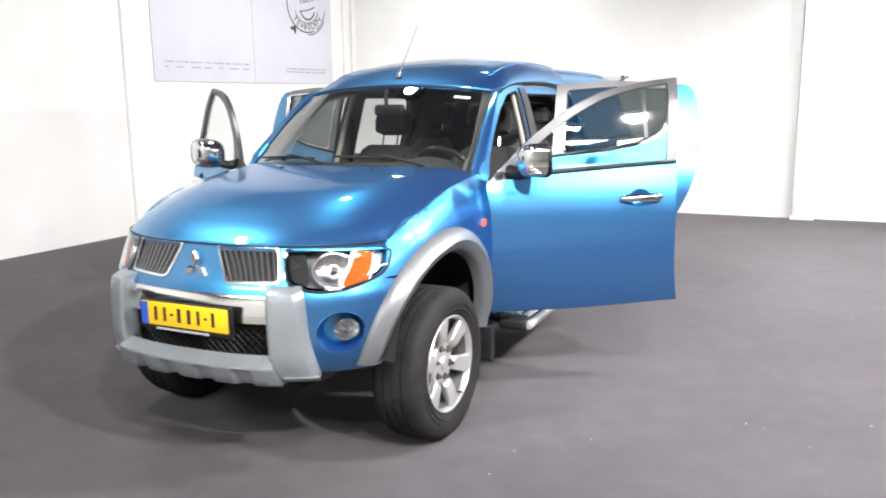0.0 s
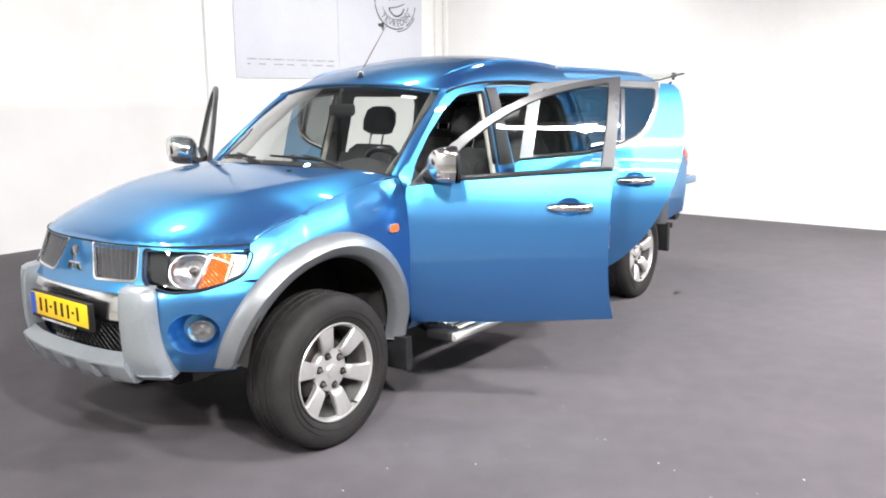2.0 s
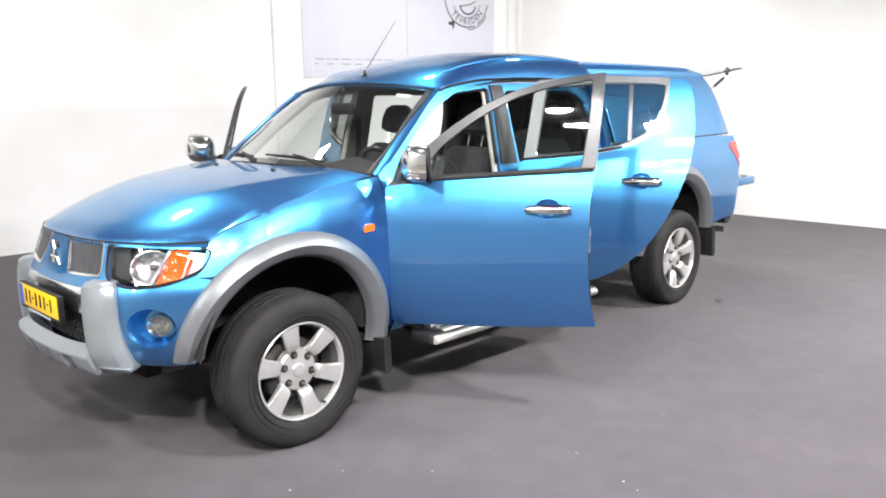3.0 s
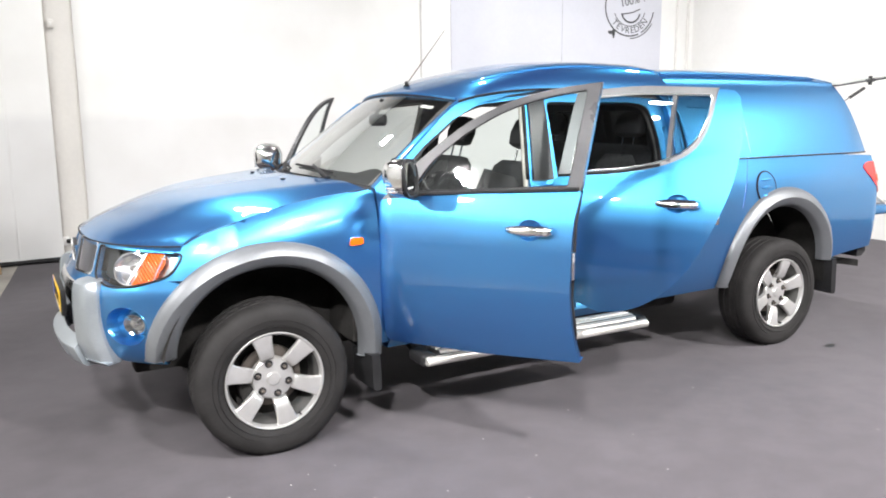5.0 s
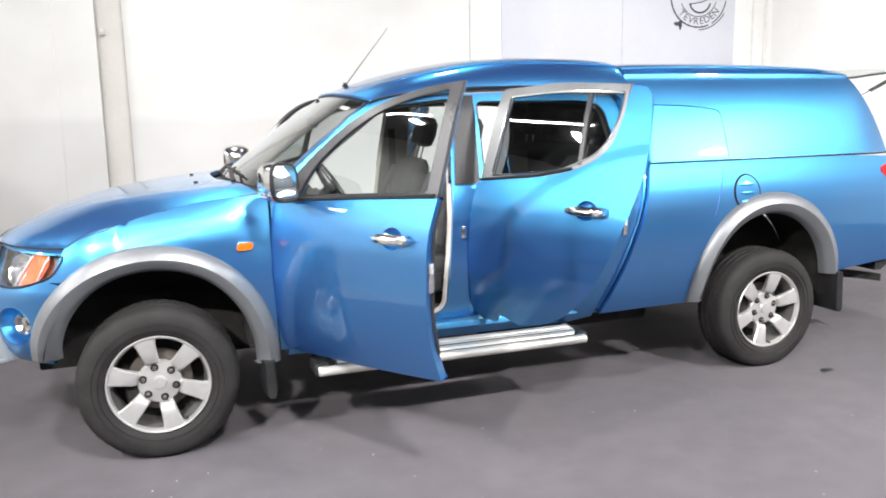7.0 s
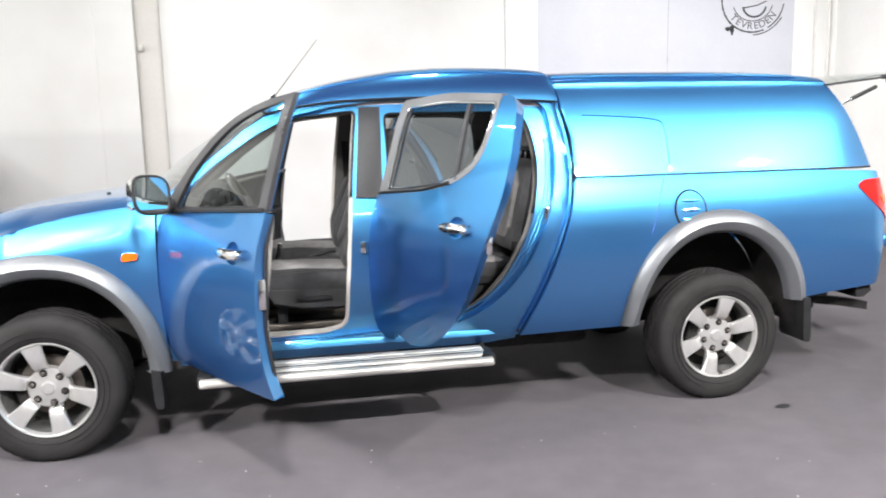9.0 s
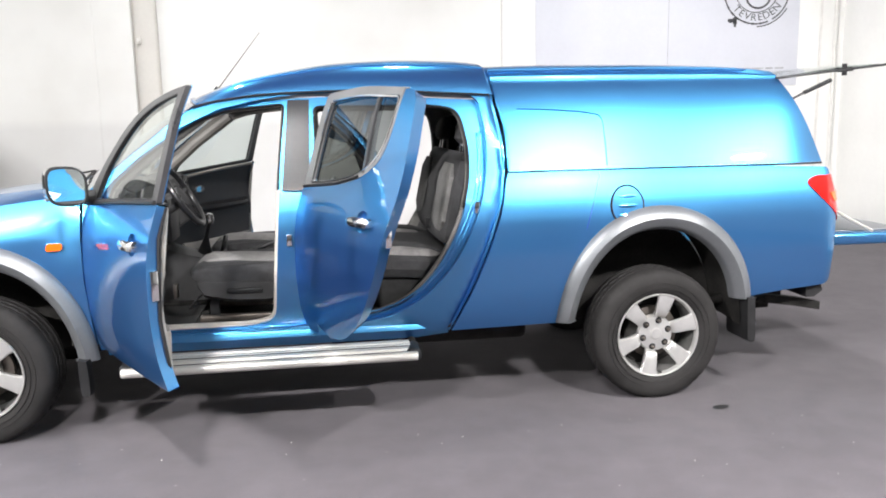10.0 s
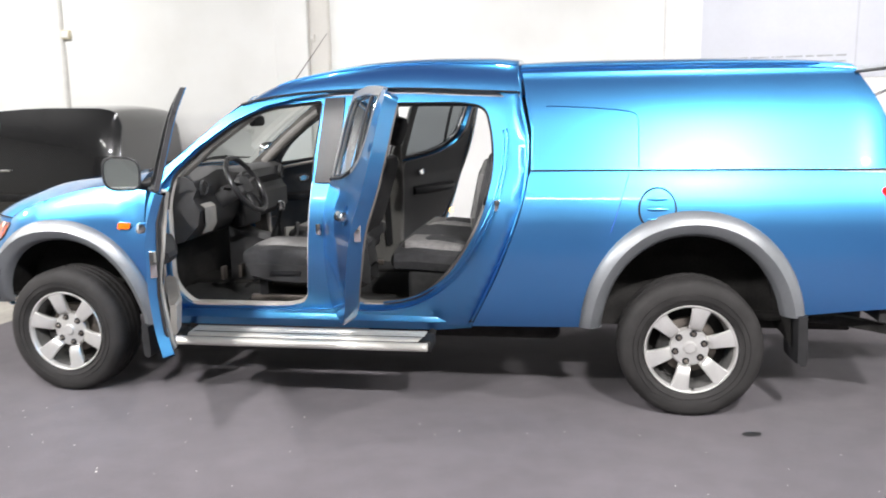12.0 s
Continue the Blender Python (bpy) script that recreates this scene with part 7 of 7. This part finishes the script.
# steering wheel
axis = Vector((0.86, 0, 0.51)).normalized()
across, rise_v = Vector((0, 1, 0)), axis.cross(Vector((0, 1, 0))).normalized()
centre = Vector((0.945, -0.37, 1.155))
rows = []
for k in range(40):
    a = 2 * math.pi * k / 40
    way = across * math.cos(a) + rise_v * math.sin(a)
    rows.append([centre + way * (0.178 + 0.0155 * math.cos(t)) + axis * 0.0155 * math.sin(t) for t in np.linspace(0, 2 * math.pi, 10, endpoint=False)])
wheel = part("steering_wheel", loft_bm(rows, closed=True, ring=True), LEATHER, CAR, "black leather steering wheel")
part("airbag_pad", pad([[centre + across * (r * 0.085 * math.copysign(abs(math.cos(a)) ** 0.7, math.cos(a))) + rise_v * (r * 0.06 * math.copysign(abs(math.sin(a)) ** 0.7, math.sin(a))) - axis * d for a in np.linspace(0, 2 * math.pi, 20, endpoint=False)] for r, d in ((0.8, 0.04), (1.0, 0.02), (0.9, 0.0), (0.5, -0.008), (0.05, -0.01))]), DASH, wheel)
for a in (10, 170, 250, 290):
    way = across * math.cos(radians(a)) + rise_v * math.sin(radians(a))
    part("wheel_spoke", tube([centre + way * 0.06 - axis * 0.01, centre + way * 0.175], [0.02, 0.012], 8, 0.5), BLACK, wheel)
for s in (-1, 1):
    part("column_stalk", tube([(0.86, -0.37 + s * 0.05, 1.13), (0.88, -0.37 + s * 0.19, 1.15)], 0.009, 8), BLACK, CAR)
# rear-view mirror, sun visors, grab handle
part("rear_view_mirror", box(0.88, 0.92, -0.14, 0.06, 1.488, 1.556, 0.024, 4), BLACK, CAR, "black rear view mirror")
part("mirror_stem", tube([(0.9, -0.02, 1.55), (0.93, 0, 1.60), (0.95, 0, 1.64)], 0.012, 8), BLACK, CAR)
for s in (-1, 1):
    part("pillar_trim", tube([(0.66, s * 0.665, 1.22), (0.88, s * 0.625, 1.41), (1.11, s * 0.585, 1.575)], 0.032, 10), PILLARTRIM, CAR, "warm grey trim inside the screen pillar")
    part("rear_pillar_trim", loft_bm([[(x, s * 0.66 - s * 0.16 * max(0, z - 1.15), z), (x + 0.10, s * 0.66 - s * 0.16 * max(0, z - 1.15), z)] for x, z in ((2.22, 0.6), (2.40, 0.95), (2.46, 1.25), (2.43, 1.6))]), DASH, CAR)
for x in (0.78, 0.86):
    part("pedal", box(x - 0.01, x + 0.01, -0.42 + (x - 0.78), -0.36 + (x - 0.78), 0.58, 0.66, 0.005), DULLSTEEL, CAR)
part("footwell_mat", box(0.5, 1.0, -0.62, -0.14, 0.494, 0.506, 0.004), FLOORMAT, CAR)
part("sill_plate", box(0.70, 1.40, -0.745, -0.665, 0.503, 0.520, 0.006), SEALBEIGE, CAR, "grey beige entry plate")
part("sill_plate", box(1.70, 2.02, -0.745, -0.665, 0.518, 0.534, 0.006), SEALBEIGE, CAR, "grey beige entry plate")

# wiper arms and blades
for x0, y0, x1, y1 in ((0.43, -0.50, 0.50, 0.06), (0.405, 0.10, 0.55, 0.64)):
    a = Vector((x0 - 0.02, y0, 1.245))
    tip = Vector(screen(y1, 0.06, 0.02))
    blade_a, blade_b = Vector(screen(y1 + (y0 - y1) * 0.85, 0.05, 0.014)), Vector(screen(y1, 0.075, 0.014))
    arm = part("wiper_arm", tube([a, a.lerp(tip, 0.35) + Vector((0, 0, 0.028)), (blade_a + blade_b) / 2 + Vector((0, 0, 0.02))], [0.014, 0.011, 0.007], 8, 0.6), BLACK, CAR, "black wiper arm at rest")
    part("wiper_blade", tube([blade_a, (blade_a + blade_b) / 2 + Vector((-0.012, 0, 0.006)), blade_b], [0.006, 0.009, 0.006], 6), BLACK, arm)

# ---------------------------------------------------------------- black van parked on the concrete behind
VAN = thing("delivery_van", "black panel van parked on the concrete by the wall", "car", pose(-2.2, 4.22, -0.006, 0, 0, 2))
van_top = spline([-4.15, -4.0, -3.4, -2.75, -2.2, -1.6, -0.9, -0.25, -0.06, 0.0], [0.62, 0.86, 1.0, 1.10, 1.50, 1.635, 1.67, 1.66, 1.60, 1.45])


def van_side(x, z):
    t = spline([0.25, 0.4, 0.7, 1.0, 1.3, 1.66], [0.06, 0.02, 0.0, 0.015, 0.07, 0.19])(z)
    nose_in = 0.25 * max(0, (-3.5 - x) / 0.65) ** 2
    tail_in = 0.06 * max(0, (x + 0.25) / 0.25) ** 2
    return 0.86 - t - nose_in - tail_in


rows = []
for x in [-4.15, -4.1, -4.0, -3.7, -3.4, -3.0, -2.75, -2.5, -2.2, -1.9, -1.6, -1.2, -0.9, -0.5, -0.25, -0.14, -0.06, -0.02, 0.0]:
    top, row = van_top(x), []
    zs = np.linspace(0.25, top, 12)
    for z in zs:
        row.append((x, -van_side(x, z) - (0.0), z))
    w = van_side(x, top)
    row += [(x, -w * k, top + 0.035 * (1 - k * k)) for k in (0.93, 0.8, 0.5, 0.0, -0.5, -0.8, -0.93)]
    row += [(x, van_side(x, z), z) for z in reversed(zs)]
    rows.append(row)
part("body", loft_bm(rows, closed=True, cap=True), CARBLACK, VAN, smooth=50)
for s in (-1, 1):
    win = [(-2.62, 1.06), (-1.52, 1.06), (-1.45, 1.52), (-1.62, 1.56), (-2.12, 1.45)]
    part("side_window", sheet(rounded(win, 0.05), lambda x, z, o=0: (x, s * (van_side(x, z) + 0.004 + o), z), 0.12, thick=0.004), shader("van side glass", (0.09, 0.11, 0.105), 0.05, 0.0, 1.0)[0], VAN, "dark side window")
    part("door_handle", box(-1.42, -1.30, s * (van_side(-1.36, 0.98) + 0.012) - 0.012, s * (van_side(-1.36, 0.98) + 0.012) + 0.012, 0.965, 0.99, 0.006), CHROME, VAN)
    part("side_moulding", box(-2.6, -0.5, s * 0.862 - 0.012, s * 0.862 + 0.012, 0.62, 0.70, 0.006), BLACK, VAN)
    part("tail_light", box(-0.10, -0.015, s * 0.745 - 0.05, s * 0.745 + 0.05, 0.86, 1.12, 0.02, 3), RED, VAN, "red tail light")
    for x in (-3.35, -0.78):
        part("wheel", turned_bm(lathe([(0.0, -0.10), (0.2, -0.10), (0.21, -0.11), (0.28, -0.11), (0.31, -0.09), (0.312, 0.09), (0.2, 0.1)], 32), pose(x, s * 0.79, 0.312, 0, 0, 0 if s < 0 else 180)), RUBBER, VAN, "black wheel")
part("rear_bumper", box(-0.06, 0.05, -0.78, 0.78, 0.32, 0.50, 0.03, 3), BLACK, VAN)
